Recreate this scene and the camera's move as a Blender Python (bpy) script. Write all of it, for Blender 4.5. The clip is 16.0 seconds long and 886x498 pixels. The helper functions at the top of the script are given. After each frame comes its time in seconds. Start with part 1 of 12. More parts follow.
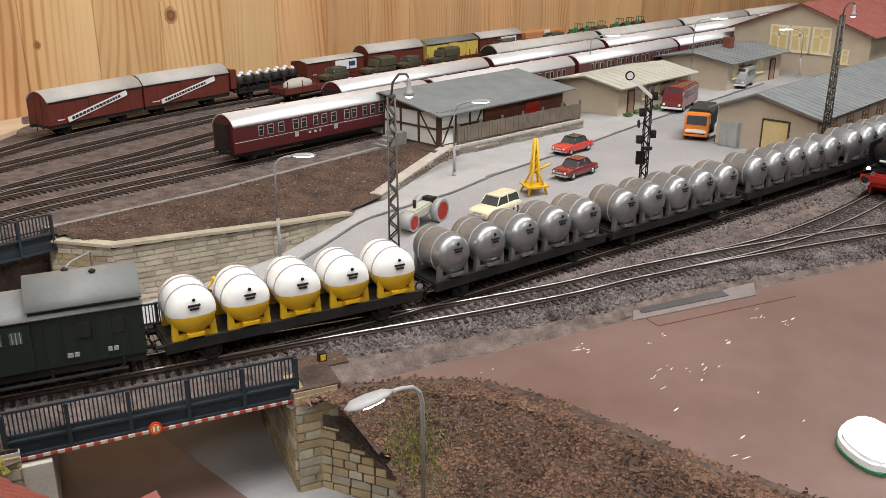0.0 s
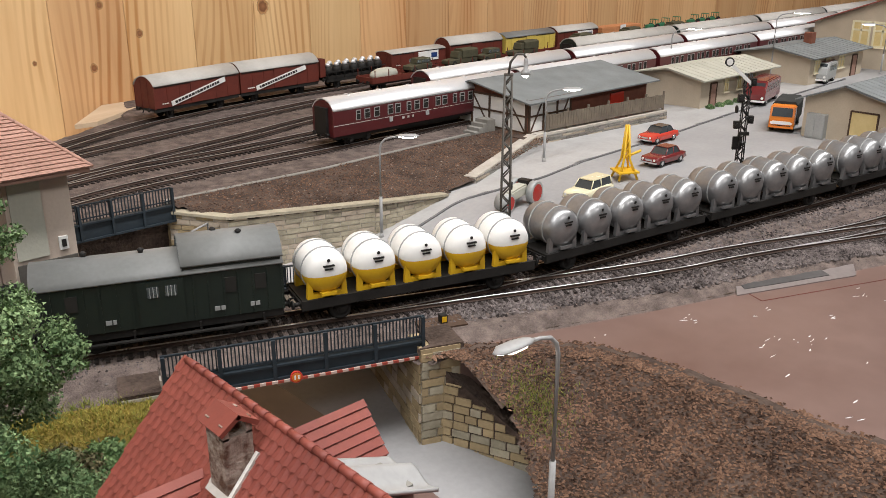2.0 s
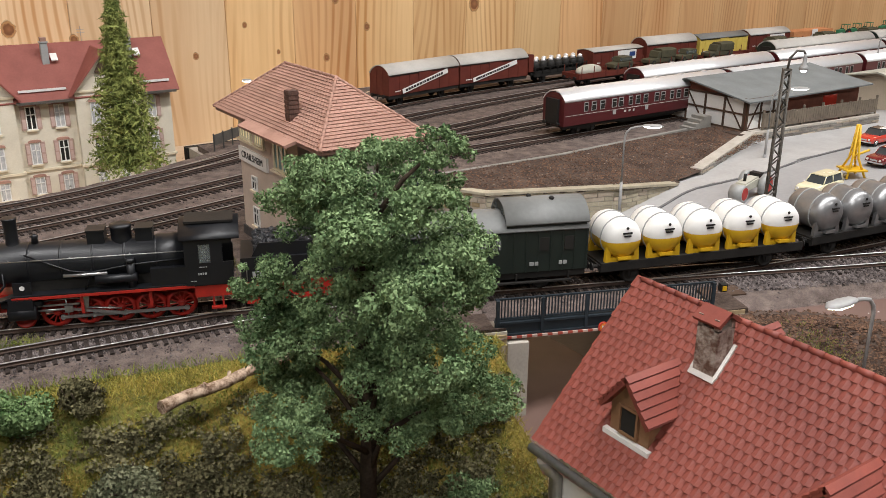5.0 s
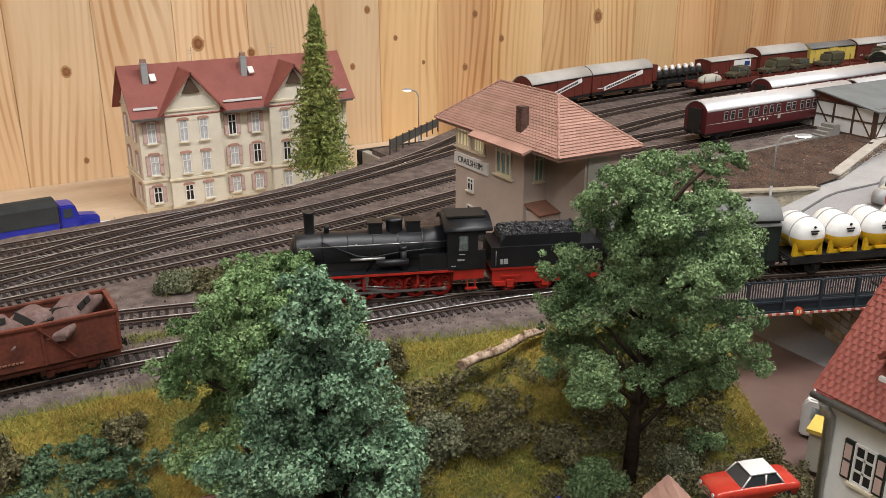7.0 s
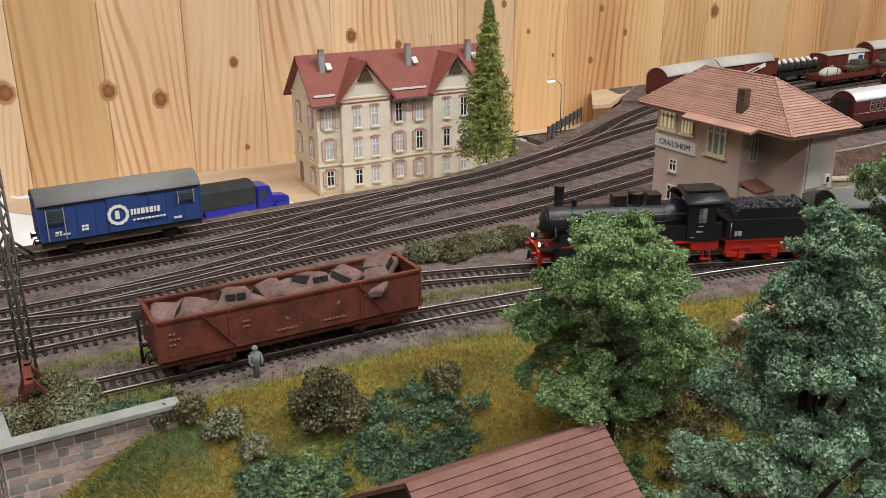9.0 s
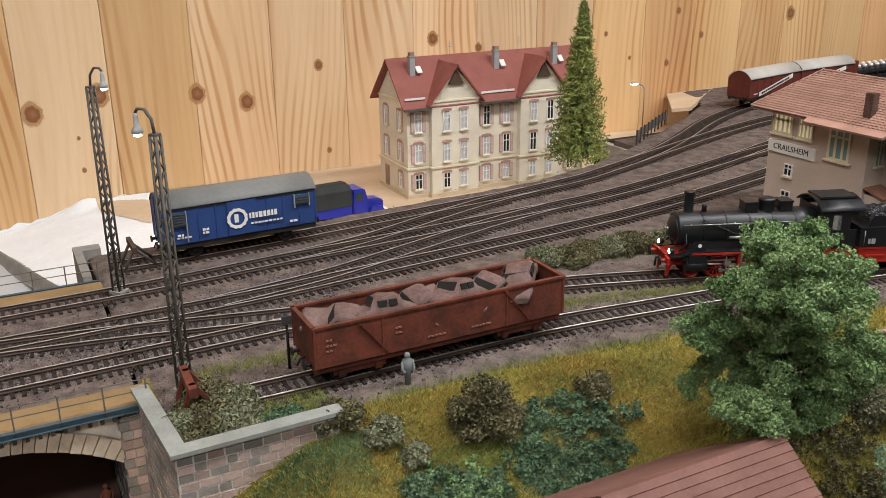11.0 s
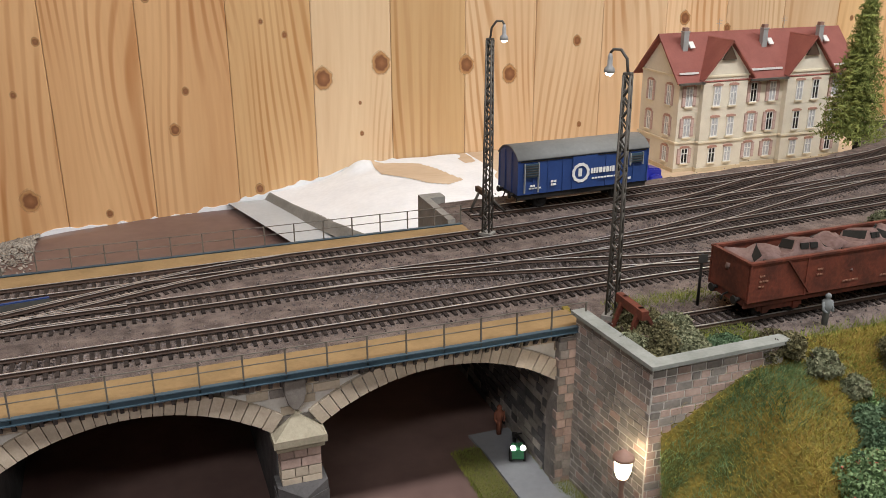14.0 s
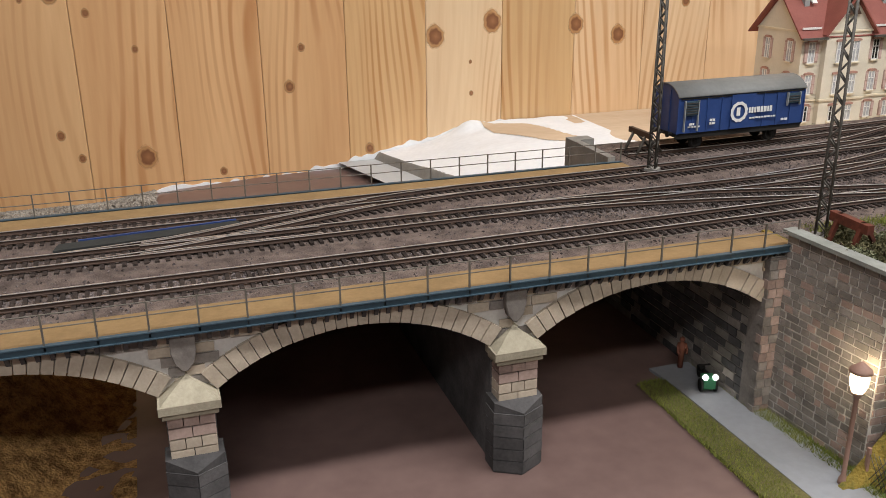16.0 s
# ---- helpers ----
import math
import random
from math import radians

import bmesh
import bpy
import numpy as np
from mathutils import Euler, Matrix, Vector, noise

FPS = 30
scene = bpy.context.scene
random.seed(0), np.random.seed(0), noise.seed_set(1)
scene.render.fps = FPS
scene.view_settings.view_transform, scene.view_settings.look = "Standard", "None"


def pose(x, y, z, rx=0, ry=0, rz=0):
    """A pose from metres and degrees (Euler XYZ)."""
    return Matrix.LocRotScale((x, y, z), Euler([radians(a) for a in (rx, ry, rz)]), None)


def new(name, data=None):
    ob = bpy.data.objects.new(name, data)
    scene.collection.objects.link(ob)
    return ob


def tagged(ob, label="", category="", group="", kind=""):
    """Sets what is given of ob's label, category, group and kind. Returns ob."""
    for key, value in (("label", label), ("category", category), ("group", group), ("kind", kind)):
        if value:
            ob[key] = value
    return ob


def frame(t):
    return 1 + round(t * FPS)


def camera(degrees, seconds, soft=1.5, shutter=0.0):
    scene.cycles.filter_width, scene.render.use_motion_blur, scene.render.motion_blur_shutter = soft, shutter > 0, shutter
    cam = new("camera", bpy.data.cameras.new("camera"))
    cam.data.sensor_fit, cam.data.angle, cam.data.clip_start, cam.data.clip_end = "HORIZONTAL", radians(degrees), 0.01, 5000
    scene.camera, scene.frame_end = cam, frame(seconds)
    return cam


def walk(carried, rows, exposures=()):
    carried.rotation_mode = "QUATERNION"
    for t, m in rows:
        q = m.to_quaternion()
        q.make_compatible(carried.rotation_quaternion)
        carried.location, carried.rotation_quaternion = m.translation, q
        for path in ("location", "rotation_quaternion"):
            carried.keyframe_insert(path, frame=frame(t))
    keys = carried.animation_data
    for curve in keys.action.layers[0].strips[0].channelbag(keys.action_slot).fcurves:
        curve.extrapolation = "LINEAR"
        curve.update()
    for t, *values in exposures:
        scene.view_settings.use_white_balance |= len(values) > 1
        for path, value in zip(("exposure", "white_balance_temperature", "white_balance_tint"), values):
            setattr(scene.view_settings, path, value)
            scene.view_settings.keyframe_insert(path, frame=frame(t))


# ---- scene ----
# The camera and its walk: a model railway in H0 scale, true model size in metres.
# x runs along the panelled wall, y towards it, z = 0 is the top of the rails.
cam = camera(53.2, 16.0, soft=0.8)
METRES, EYE, TURN = 0.85, 0.2066, -46.4
ROWS = [
    (0.0, 0.0, 0.0, 0.0, -0.01, -19.88, 0.03),
    (0.5, -0.0133, -0.0078, 0.0003, 0.88, -19.9, 0.02),
    (1.0, -0.0226, -0.021, -0.0026, 1.82, -19.9, 0.01),
    (1.5, -0.029, -0.0297, -0.0049, 2.72, -19.89, -0.02),
    (2.0, -0.041, -0.0359, -0.0081, 3.59, -19.91, -0.01),
    (2.5, -0.051, -0.0455, -0.0074, 4.55, -19.9, -0.03),
    (3.0, -0.0754, -0.0548, -0.0098, 5.75, -19.9, -0.07),
    (5.5, -0.1705, -0.1528, -0.0014, 13.52, -19.87, -0.31),
    (6.0, -0.1906, -0.1863, 0.0154, 14.54, -19.86, -0.19),
    (6.5, -0.2115, -0.217, 0.0197, 15.18, -19.91, -0.09),
    (7.0, -0.2477, -0.2585, 0.0247, 15.68, -19.91, 0.04),
    (7.5, -0.291, -0.2935, 0.0275, 16.15, -19.91, 0.11),
    (8.0, -0.3244, -0.3167, 0.028, 16.56, -19.89, 0.17),
    (8.5, -0.3625, -0.3415, 0.0256, 16.96, -19.86, 0.17),
    (9.0, -0.3989, -0.3585, 0.0188, 17.41, -19.85, 0.21),
    (9.5, -0.4251, -0.3736, 0.0229, 17.95, -19.83, 0.26),
    (12.0, -0.5257, -0.3949, 0.0071, 20.94, -19.75, 0.32),
    (12.5, -0.5637, -0.4281, -0.0047, 22.45, -19.82, 0.12),
    (13.0, -0.5995, -0.4762, 0.001, 24.14, -19.84, -0.01),
    (13.5, -0.6285, -0.4938, -0.0019, 25.57, -19.86, 0.02),
    (14.0, -0.6499, -0.5011, -0.0036, 26.44, -19.88, 0.11),
    (14.5, -0.6779, -0.5245, -0.0052, 27.04, -19.83, 0.22),
    (15.0, -0.7056, -0.547, -0.0195, 27.44, -19.84, 0.33),
    (15.5, -0.7307, -0.5605, -0.0316, 27.8, -19.86, 0.43),
    (16.0, -0.7492, -0.5586, -0.0573, 28.06, -19.88, 0.46),
]
walk(cam, [(t, pose(0, 0, EYE, 0, 0, TURN) @ pose(METRES * x, METRES * y, METRES * z, 90 + pitch, roll, yaw)) for t, x, y, z, yaw, pitch, roll in ROWS])

# ---- light: a closed room with tube lights under the ceiling ----
world = bpy.data.worlds.new("room_air")
world.use_nodes = True
scene.world = world
world.node_tree.nodes["Background"].inputs[0].default_value = (0.9, 0.85, 0.78, 1)
world.node_tree.nodes["Background"].inputs[1].default_value = 0.016
scene.view_settings.exposure = 0.0


def tube_light(x, y, z, length, width, watts):
    lamp = bpy.data.lights.new("tube_lamp", "AREA")
    lamp.shape, lamp.size, lamp.size_y, lamp.energy, lamp.color = "RECTANGLE", length, width, watts, (1.0, 0.98, 0.975)
    ob = new("tube_lamp", lamp)
    ob.matrix_world = pose(x, y, z, 0, 0, 0)
    return ob


for lx, watts in ((-0.75, 17.5), (0.50, 22.5), (1.85, 17.5)):
    tube_light(lx, 0.06, 1.33, 1.2, 0.16, watts)
tube_light(-1.30, -0.95, 1.33, 1.2, 0.16, 17)
# unseen lamp added as front fill for village house and signal box
tube_light(0.7, -1.2, 1.33, 1.2, 0.16, 12)


# ---- materials ----
def mat_new(name):
    m = bpy.data.materials.new(name)
    m.use_nodes = True
    return m, m.node_tree.nodes, m.node_tree.links, m.node_tree.nodes["Principled BSDF"]


def rgb(c):
    return (c[0], c[1], c[2], 1.0)


def pbr(name, c1, c2=None, rough=0.6, scale=60.0, fine=700.0, bump=0.15, metal=0.0, vary=0.0, stretch=(1, 1, 1), spread=0.5, coat=0.0, height=0.0006):
    """Two colours mixed by coarse and fine noise, relief from the fine one; vary: a tone of its own for each object."""
    m, n, l, p = mat_new(name)
    c2 = c2 or tuple(v * 0.72 for v in c1)
    tc = n.new("ShaderNodeTexCoord")
    mp = n.new("ShaderNodeMapping")
    mp.inputs["Scale"].default_value = stretch
    l.new(tc.outputs["Object"], mp.inputs["Vector"])
    a, b = n.new("ShaderNodeTexNoise"), n.new("ShaderNodeTexNoise")
    a.inputs["Scale"].default_value, a.inputs["Detail"].default_value = scale, 6
    b.inputs["Scale"].default_value, b.inputs["Detail"].default_value = fine, 3
    l.new(mp.outputs[0], a.inputs["Vector"])
    l.new(mp.outputs[0], b.inputs["Vector"])
    add = n.new("ShaderNodeMath")
    add.operation = "MULTIPLY_ADD"
    l.new(b.outputs["Fac"], add.inputs[0])
    add.inputs[1].default_value = 0.5
    l.new(a.outputs["Fac"], add.inputs[2])
    ramp = n.new("ShaderNodeMapRange")
    ramp.inputs["From Min"].default_value, ramp.inputs["From Max"].default_value = 0.75 - spread * 0.5, 0.75 + spread * 0.5
    l.new(add.outputs[0], ramp.inputs["Value"])
    mix = n.new("ShaderNodeMix")
    mix.data_type = "RGBA"
    mix.inputs["A"].default_value, mix.inputs["B"].default_value = rgb(c1), rgb(c2)
    l.new(ramp.outputs[0], mix.inputs["Factor"])
    colour = mix.outputs["Result"]
    if vary:
        info = n.new("ShaderNodeObjectInfo")
        mr = n.new("ShaderNodeMapRange")
        mr.inputs["To Min"].default_value, mr.inputs["To Max"].default_value = 1 - vary, 1 + vary
        l.new(info.outputs["Random"], mr.inputs["Value"])
        hsv = n.new("ShaderNodeHueSaturation")
        l.new(mr.outputs[0], hsv.inputs["Value"])
        l.new(colour, hsv.inputs["Color"])
        colour = hsv.outputs[0]
    l.new(colour, p.inputs["Base Color"])
    rr = n.new("ShaderNodeMapRange")
    rr.inputs["To Min"].default_value, rr.inputs["To Max"].default_value = max(0.04, rough - 0.08), min(1, rough + 0.1)
    l.new(a.outputs["Fac"], rr.inputs["Value"])
    l.new(rr.outputs[0], p.inputs["Roughness"])
    p.inputs["Metallic"].default_value = metal
    # rough, porous surfaces throw back little sheen
    p.inputs["Specular IOR Level"].default_value = 0.5 if metal or rough < 0.5 else 0.28 if rough < 0.7 else 0.14
    p.inputs["Coat Weight"].default_value = coat
    if bump:
        bp = n.new("ShaderNodeBump")
        bp.inputs["Strength"].default_value, bp.inputs["Distance"].default_value = bump, height
        l.new(b.outputs["Fac"], bp.inputs["Height"])
        l.new(bp.outputs[0], p.inputs["Normal"])
    return m


def leafy(name, c1, c2, rough=0.75):
    """Foliage: tone by leaf island and by patch."""
    m, n, l, p = mat_new(name)
    geo = n.new("ShaderNodeNewGeometry")
    tc = n.new("ShaderNodeTexCoord")
    a = n.new("ShaderNodeTexNoise")
    a.inputs["Scale"].default_value = 45
    l.new(tc.outputs["Object"], a.inputs["Vector"])
    add = n.new("ShaderNodeMath")
    add.operation = "MULTIPLY_ADD"
    l.new(geo.outputs["Random Per Island"], add.inputs[0])
    add.inputs[1].default_value = 0.6
    l.new(a.outputs["Fac"], add.inputs[2])
    mr = n.new("ShaderNodeMapRange")
    mr.inputs["From Min"].default_value, mr.inputs["From Max"].default_value = 0.35, 1.15
    l.new(add.outputs[0], mr.inputs["Value"])
    mix = n.new("ShaderNodeMix")
    mix.data_type = "RGBA"
    mix.inputs["A"].default_value, mix.inputs["B"].default_value = rgb(c1), rgb(c2)
    l.new(mr.outputs[0], mix.inputs["Factor"])
    l.new(mix.outputs["Result"], p.inputs["Base Color"])
    p.inputs["Roughness"].default_value = rough
    p.inputs["Specular IOR Level"].default_value = 0.12
    return m


def pine(name, pale=(0.86, 0.635, 0.395), dark=(0.54, 0.28, 0.115)):
    """Varnished knotty pine: long grain along z, growth figure, tone by plank."""
    m, n, l, p = mat_new(name)
    tc, info = n.new("ShaderNodeTexCoord"), n.new("ShaderNodeObjectInfo")
    off = n.new("ShaderNodeVectorMath")
    off.operation = "MULTIPLY_ADD"
    comb = n.new("ShaderNodeCombineXYZ")
    for k in range(3):
        l.new(info.outputs["Random"], comb.inputs[k])
    off.inputs[1].default_value = (7.3, 5.1, 9.7)
    l.new(comb.outputs[0], off.inputs[0])
    l.new(tc.outputs["Object"], off.inputs[2])
    mp = n.new("ShaderNodeMapping")
    mp.inputs["Scale"].default_value = (1, 1, 0.06)
    l.new(off.outputs[0], mp.inputs["Vector"])
    mp2 = n.new("ShaderNodeMapping")
    mp2.inputs["Scale"].default_value = (1, 1, 0.22)
    l.new(off.outputs[0], mp2.inputs["Vector"])
    warp = n.new("ShaderNodeTexNoise")
    warp.inputs["Scale"].default_value, warp.inputs["Detail"].default_value, warp.inputs["Roughness"].default_value = 8.5, 1.5, 0.35
    l.new(mp2.outputs[0], warp.inputs["Vector"])
    tone = n.new("ShaderNodeTexNoise")
    tone.inputs["Scale"].default_value, tone.inputs["Detail"].default_value = 14, 2
    l.new(mp.outputs[0], tone.inputs["Vector"])
    grain = n.new("ShaderNodeTexNoise")
    grain.inputs["Scale"].default_value, grain.inputs["Detail"].default_value = 260, 4
    l.new(mp.outputs[0], grain.inputs["Vector"])
    patchy = n.new("ShaderNodeTexNoise")
    patchy.inputs["Scale"].default_value, patchy.inputs["Detail"].default_value = 17, 2
    l.new(mp2.outputs[0], patchy.inputs["Vector"])
    sep = n.new("ShaderNodeSeparateXYZ")
    l.new(off.outputs[0], sep.inputs[0])
    slope = n.new("ShaderNodeMath")
    slope.operation = "MULTIPLY"
    slope.inputs[1].default_value = 620
    l.new(sep.outputs[0], slope.inputs[0])
    rings = n.new("ShaderNodeMath")
    rings.operation = "MULTIPLY_ADD"
    rings.inputs[1].default_value = 85
    l.new(warp.outputs["Fac"], rings.inputs[0])
    l.new(slope.outputs[0], rings.inputs[2])
    sine = n.new("ShaderNodeMath")
    sine.operation = "SINE"
    l.new(rings.outputs[0], sine.inputs[0])
    mr = n.new("ShaderNodeMapRange")
    mr.interpolation_type = "SMOOTHSTEP"
    mr.inputs["From Min"].default_value, mr.inputs["To Max"].default_value = -0.1, 0.38
    l.new(sine.outputs[0], mr.inputs["Value"])
    fade = n.new("ShaderNodeMath")
    fade.operation = "MULTIPLY"
    l.new(mr.outputs[0], fade.inputs[0])
    clear = n.new("ShaderNodeMapRange")
    clear.inputs["From Min"].default_value, clear.inputs["From Max"].default_value = 0.44, 0.66
    clear.inputs["To Min"].default_value, clear.inputs["To Max"].default_value = 0.12, 1.0
    l.new(patchy.outputs["Fac"], clear.inputs["Value"])
    l.new(clear.outputs[0], fade.inputs[1])
    mid = n.new("ShaderNodeMath")
    mid.operation = "MULTIPLY_ADD"
    mid.inputs[1].default_value = 0.75
    l.new(tone.outputs["Fac"], mid.inputs[0])
    l.new(fade.outputs[0], mid.inputs[2])
    add = n.new("ShaderNodeMath")
    add.operation = "MULTIPLY_ADD"
    add.inputs[1].default_value = 0.22
    l.new(grain.outputs["Fac"], add.inputs[0])
    l.new(mid.outputs[0], add.inputs[2])
    ramp = n.new("ShaderNodeValToRGB")
    ramp.color_ramp.elements[0].position, ramp.color_ramp.elements[0].color = 0.30, rgb(pale)
    ramp.color_ramp.elements[1].position, ramp.color_ramp.elements[1].color = 1.0, rgb(dark)
    l.new(add.outputs[0], ramp.inputs[0])
    hsv = n.new("ShaderNodeHueSaturation")
    hv = n.new("ShaderNodeMapRange")
    hv.inputs["To Min"].default_value, hv.inputs["To Max"].default_value = 0.84, 1.08
    l.new(info.outputs["Random"], hv.inputs["Value"])
    l.new(hv.outputs[0], hsv.inputs["Value"])
    l.new(ramp.outputs[0], hsv.inputs["Color"])
    l.new(hsv.outputs[0], p.inputs["Base Color"])
    p.inputs["Roughness"].default_value = 0.42
    bp = n.new("ShaderNodeBump")
    bp.inputs["Strength"].default_value, bp.inputs["Distance"].default_value = 0.1, 0.0006
    l.new(grain.outputs["Fac"], bp.inputs["Height"])
    l.new(bp.outputs[0], p.inputs["Normal"])
    return m


def knotty(name):
    """A knot: pale core, dark rim, halo that runs out into the plank's colour."""
    m, n, l, p = mat_new(name)
    tc = n.new("ShaderNodeTexCoord")
    nz = n.new("ShaderNodeTexNoise")
    nz.inputs["Scale"].default_value = 3.5
    l.new(tc.outputs["Generated"], nz.inputs["Vector"])
    mixv = n.new("ShaderNodeVectorMath")
    mixv.operation = "MULTIPLY_ADD"
    mixv.inputs[1].default_value = (0.22, 0.0, 0.22)
    l.new(nz.outputs["Color"], mixv.inputs[0])
    l.new(tc.outputs["Generated"], mixv.inputs[2])
    flat = n.new("ShaderNodeVectorMath")
    flat.operation = "MULTIPLY"
    flat.inputs[1].default_value = (1, 0, 1)
    l.new(mixv.outputs[0], flat.inputs[0])
    dist = n.new("ShaderNodeVectorMath")
    dist.operation = "DISTANCE"
    dist.inputs[1].default_value = (0.61, 0, 0.61)
    l.new(flat.outputs[0], dist.inputs[0])
    ramp = n.new("ShaderNodeValToRGB")
    e = ramp.color_ramp.elements
    e[0].position, e[0].color = 0.0, (0.34, 0.155, 0.068, 1)
    e[1].position, e[1].color = 0.46, (0.70, 0.45, 0.22, 1)
    for pos, c in ((0.12, (0.27, 0.115, 0.048, 1)), (0.24, (0.20, 0.082, 0.034, 1)), (0.32, (0.52, 0.28, 0.115, 1))):
        e.new(pos).color = c
    l.new(dist.outputs["Value"], ramp.inputs[0])
    l.new(ramp.outputs[0], p.inputs["Base Color"])
    edge = n.new("ShaderNodeMapRange")
    edge.inputs["From Min"].default_value, edge.inputs["From Max"].default_value = 0.29, 0.44
    edge.inputs["To Min"].default_value, edge.inputs["To Max"].default_value = 1.0, 0.0
    l.new(dist.outputs["Value"], edge.inputs["Value"])
    l.new(edge.outputs[0], p.inputs["Alpha"])
    p.inputs["Roughness"].default_value = 0.45
    return m


def glow(name, c, strength):
    m, n, l, p = mat_new(name)
    p.inputs["Base Color"].default_value = rgb(c)
    p.inputs["Emission Color"].default_value = rgb(c)
    p.inputs["Emission Strength"].default_value = strength
    return m


def glass(name, tint=(0.75, 0.82, 0.85), rough=0.06):
    m, n, l, p = mat_new(name)
    p.inputs["Base Color"].default_value = rgb(tint)
    p.inputs["Roughness"].default_value = rough
    p.inputs["Transmission Weight"].default_value = 0.85
    p.inputs["IOR"].default_value = 1.3
    return m


PINE = pine("pine_panel")
PINE_Y = pine("yellow_pine_panel", (0.78, 0.525, 0.265), (0.47, 0.225, 0.078))
PINE_O = pine("orange_pine_panel", (0.72, 0.45, 0.225), (0.42, 0.185, 0.065))
KNOT = knotty("knot")
# albedo kept low so the unseen room bounces little fill light
WALLP = pbr("dimmed_room_plaster", (0.15, 0.145, 0.14), (0.11, 0.105, 0.10), 0.9, 3, 40, 0.1)
BALLAST = pbr("ballast", (0.225, 0.176, 0.154), (0.072, 0.056, 0.050), 0.9, 110, 1100, 0.9, spread=0.5, height=0.0016)
STONE_B = pbr("ballast_stone", (0.22, 0.19, 0.175), (0.085, 0.07, 0.066), 0.85, 300, 900, 0.3)
BROWNB = pbr("brown_board", (0.195, 0.130, 0.110), (0.112, 0.064, 0.051), 0.34, 7, 60, 0.05, spread=0.75)
FLOORB = pbr("dark_board", (0.190, 0.125, 0.110), (0.120, 0.075, 0.066), 0.42, 7, 90, 0.05)
DIRT = pbr("dirt", (0.115, 0.082, 0.066), (0.042, 0.030, 0.024), 0.95, 60, 420, 0.9, height=0.002)
BALSTONE = leafy("loose_ballast", (0.24, 0.205, 0.195), (0.03, 0.024, 0.023), 0.9)
CHIP = leafy("wood_chip", (0.215, 0.125, 0.082), (0.030, 0.018, 0.013), 0.9)
GOLDEARTH = pbr("golden_earth", (0.62, 0.37, 0.14), (0.20, 0.105, 0.04), 0.9, 160, 700, 1.0, spread=0.35, height=0.003)
PEBBLE = leafy("pebble", (0.30, 0.25, 0.21), (0.10, 0.075, 0.06), 0.9)
ROADM = pbr("road_paint", (0.335, 0.33, 0.33), (0.265, 0.262, 0.263), 0.55, 14, 260, 0.05)
PAVE = pbr("pavement_paint", (0.41, 0.40, 0.39), (0.33, 0.32, 0.31), 0.7, 30, 300, 0.1)
PRIMER = pbr("grey_primer", (0.215, 0.185, 0.175), (0.150, 0.125, 0.118), 0.5, 14, 260, 0.05)
# lightened warm brown stands in for faint light under the arches
BLOCKERB = pbr("rear_board", (0.42, 0.235, 0.140), (0.28, 0.150, 0.085), 0.6, 9, 120, 0.1)
DIRTYW = pbr("dirty_white", (0.55, 0.45, 0.40), (0.42, 0.33, 0.29), 0.6, 90, 600, 0.1)
DULLRED = pbr("dull_red", (0.33, 0.055, 0.035), (0.25, 0.042, 0.03), 0.6, 90, 600, 0.1)
VERGE = pbr("verge_ground", (0.150, 0.130, 0.055), (0.075, 0.072, 0.030), 0.95, 60, 500, 0.6, height=0.002)
# dark grey for the shadow painted on the primed patch
PATCHSH = pbr("patch_shade_grey", (0.085, 0.08, 0.078), (0.05, 0.047, 0.046), 0.6, 30, 300, 0.1)
KERB = pbr("kerb", (0.17, 0.165, 0.165), (0.12, 0.12, 0.12), 0.8, 80, 500, 0.2)
PATHG = pbr("path_grey", (0.265, 0.275, 0.295), (0.21, 0.215, 0.23), 0.6, 20, 260, 0.06)
CONC = pbr("concrete_strip", (0.285, 0.275, 0.25), (0.20, 0.19, 0.17), 0.85, 70, 500, 0.3)
PLASTER = pbr("white_plaster", (0.86, 0.87, 0.88), (0.76, 0.77, 0.78), 0.8, 25, 200, 0.3)
PLY = pbr("plywood", (0.66, 0.52, 0.37), (0.54, 0.40, 0.27), 0.7, 18, 200, 0.1, stretch=(0.3, 1, 1))
GRASSG = pbr("grass_ground", (0.24, 0.17, 0.038), (0.075, 0.085, 0.024), 0.95, 26, 420, 0.9, height=0.002, spread=0.3)
BLADE_Y = leafy("dry_grass", (0.44, 0.35, 0.085), (0.27, 0.245, 0.055))
BLADE_G = leafy("green_grass", (0.10, 0.14, 0.03), (0.27, 0.28, 0.065))
BLADE_B = leafy("teal_grass", (0.038, 0.080, 0.042), (0.130, 0.190, 0.105))
COPING = pbr("coping_stone", (0.30, 0.31, 0.285), (0.20, 0.21, 0.19), 0.85, 70, 500, 0.3)
BLADE_O = leafy("brown_grass", (0.36, 0.22, 0.055), (0.20, 0.13, 0.04))
BLOSSOM = leafy("red_blossom", (0.45, 0.10, 0.07), (0.30, 0.06, 0.05))
LEAF = leafy("leaves", (0.036, 0.080, 0.030), (0.26, 0.365, 0.175))
LEAF2 = leafy("leaves_light", (0.045, 0.100, 0.030), (0.25, 0.36, 0.16))
LEAF3 = leafy("leaves_bluish", (0.035, 0.085, 0.045), (0.26, 0.385, 0.24))
OLIVE = leafy("olive_leaves", (0.030, 0.030, 0.013), (0.20, 0.18, 0.095))
FIRM = leafy("fir_needles", (0.065, 0.100, 0.024), (0.34, 0.37, 0.11))
BARK = pbr("bark", (0.07, 0.05, 0.035), (0.03, 0.022, 0.016), 0.9, 200, 900, 0.5)
LOGM = pbr("log_wood", (0.52, 0.39, 0.29), (0.13, 0.075, 0.045), 0.8, 230, 900, 0.6, spread=0.3)
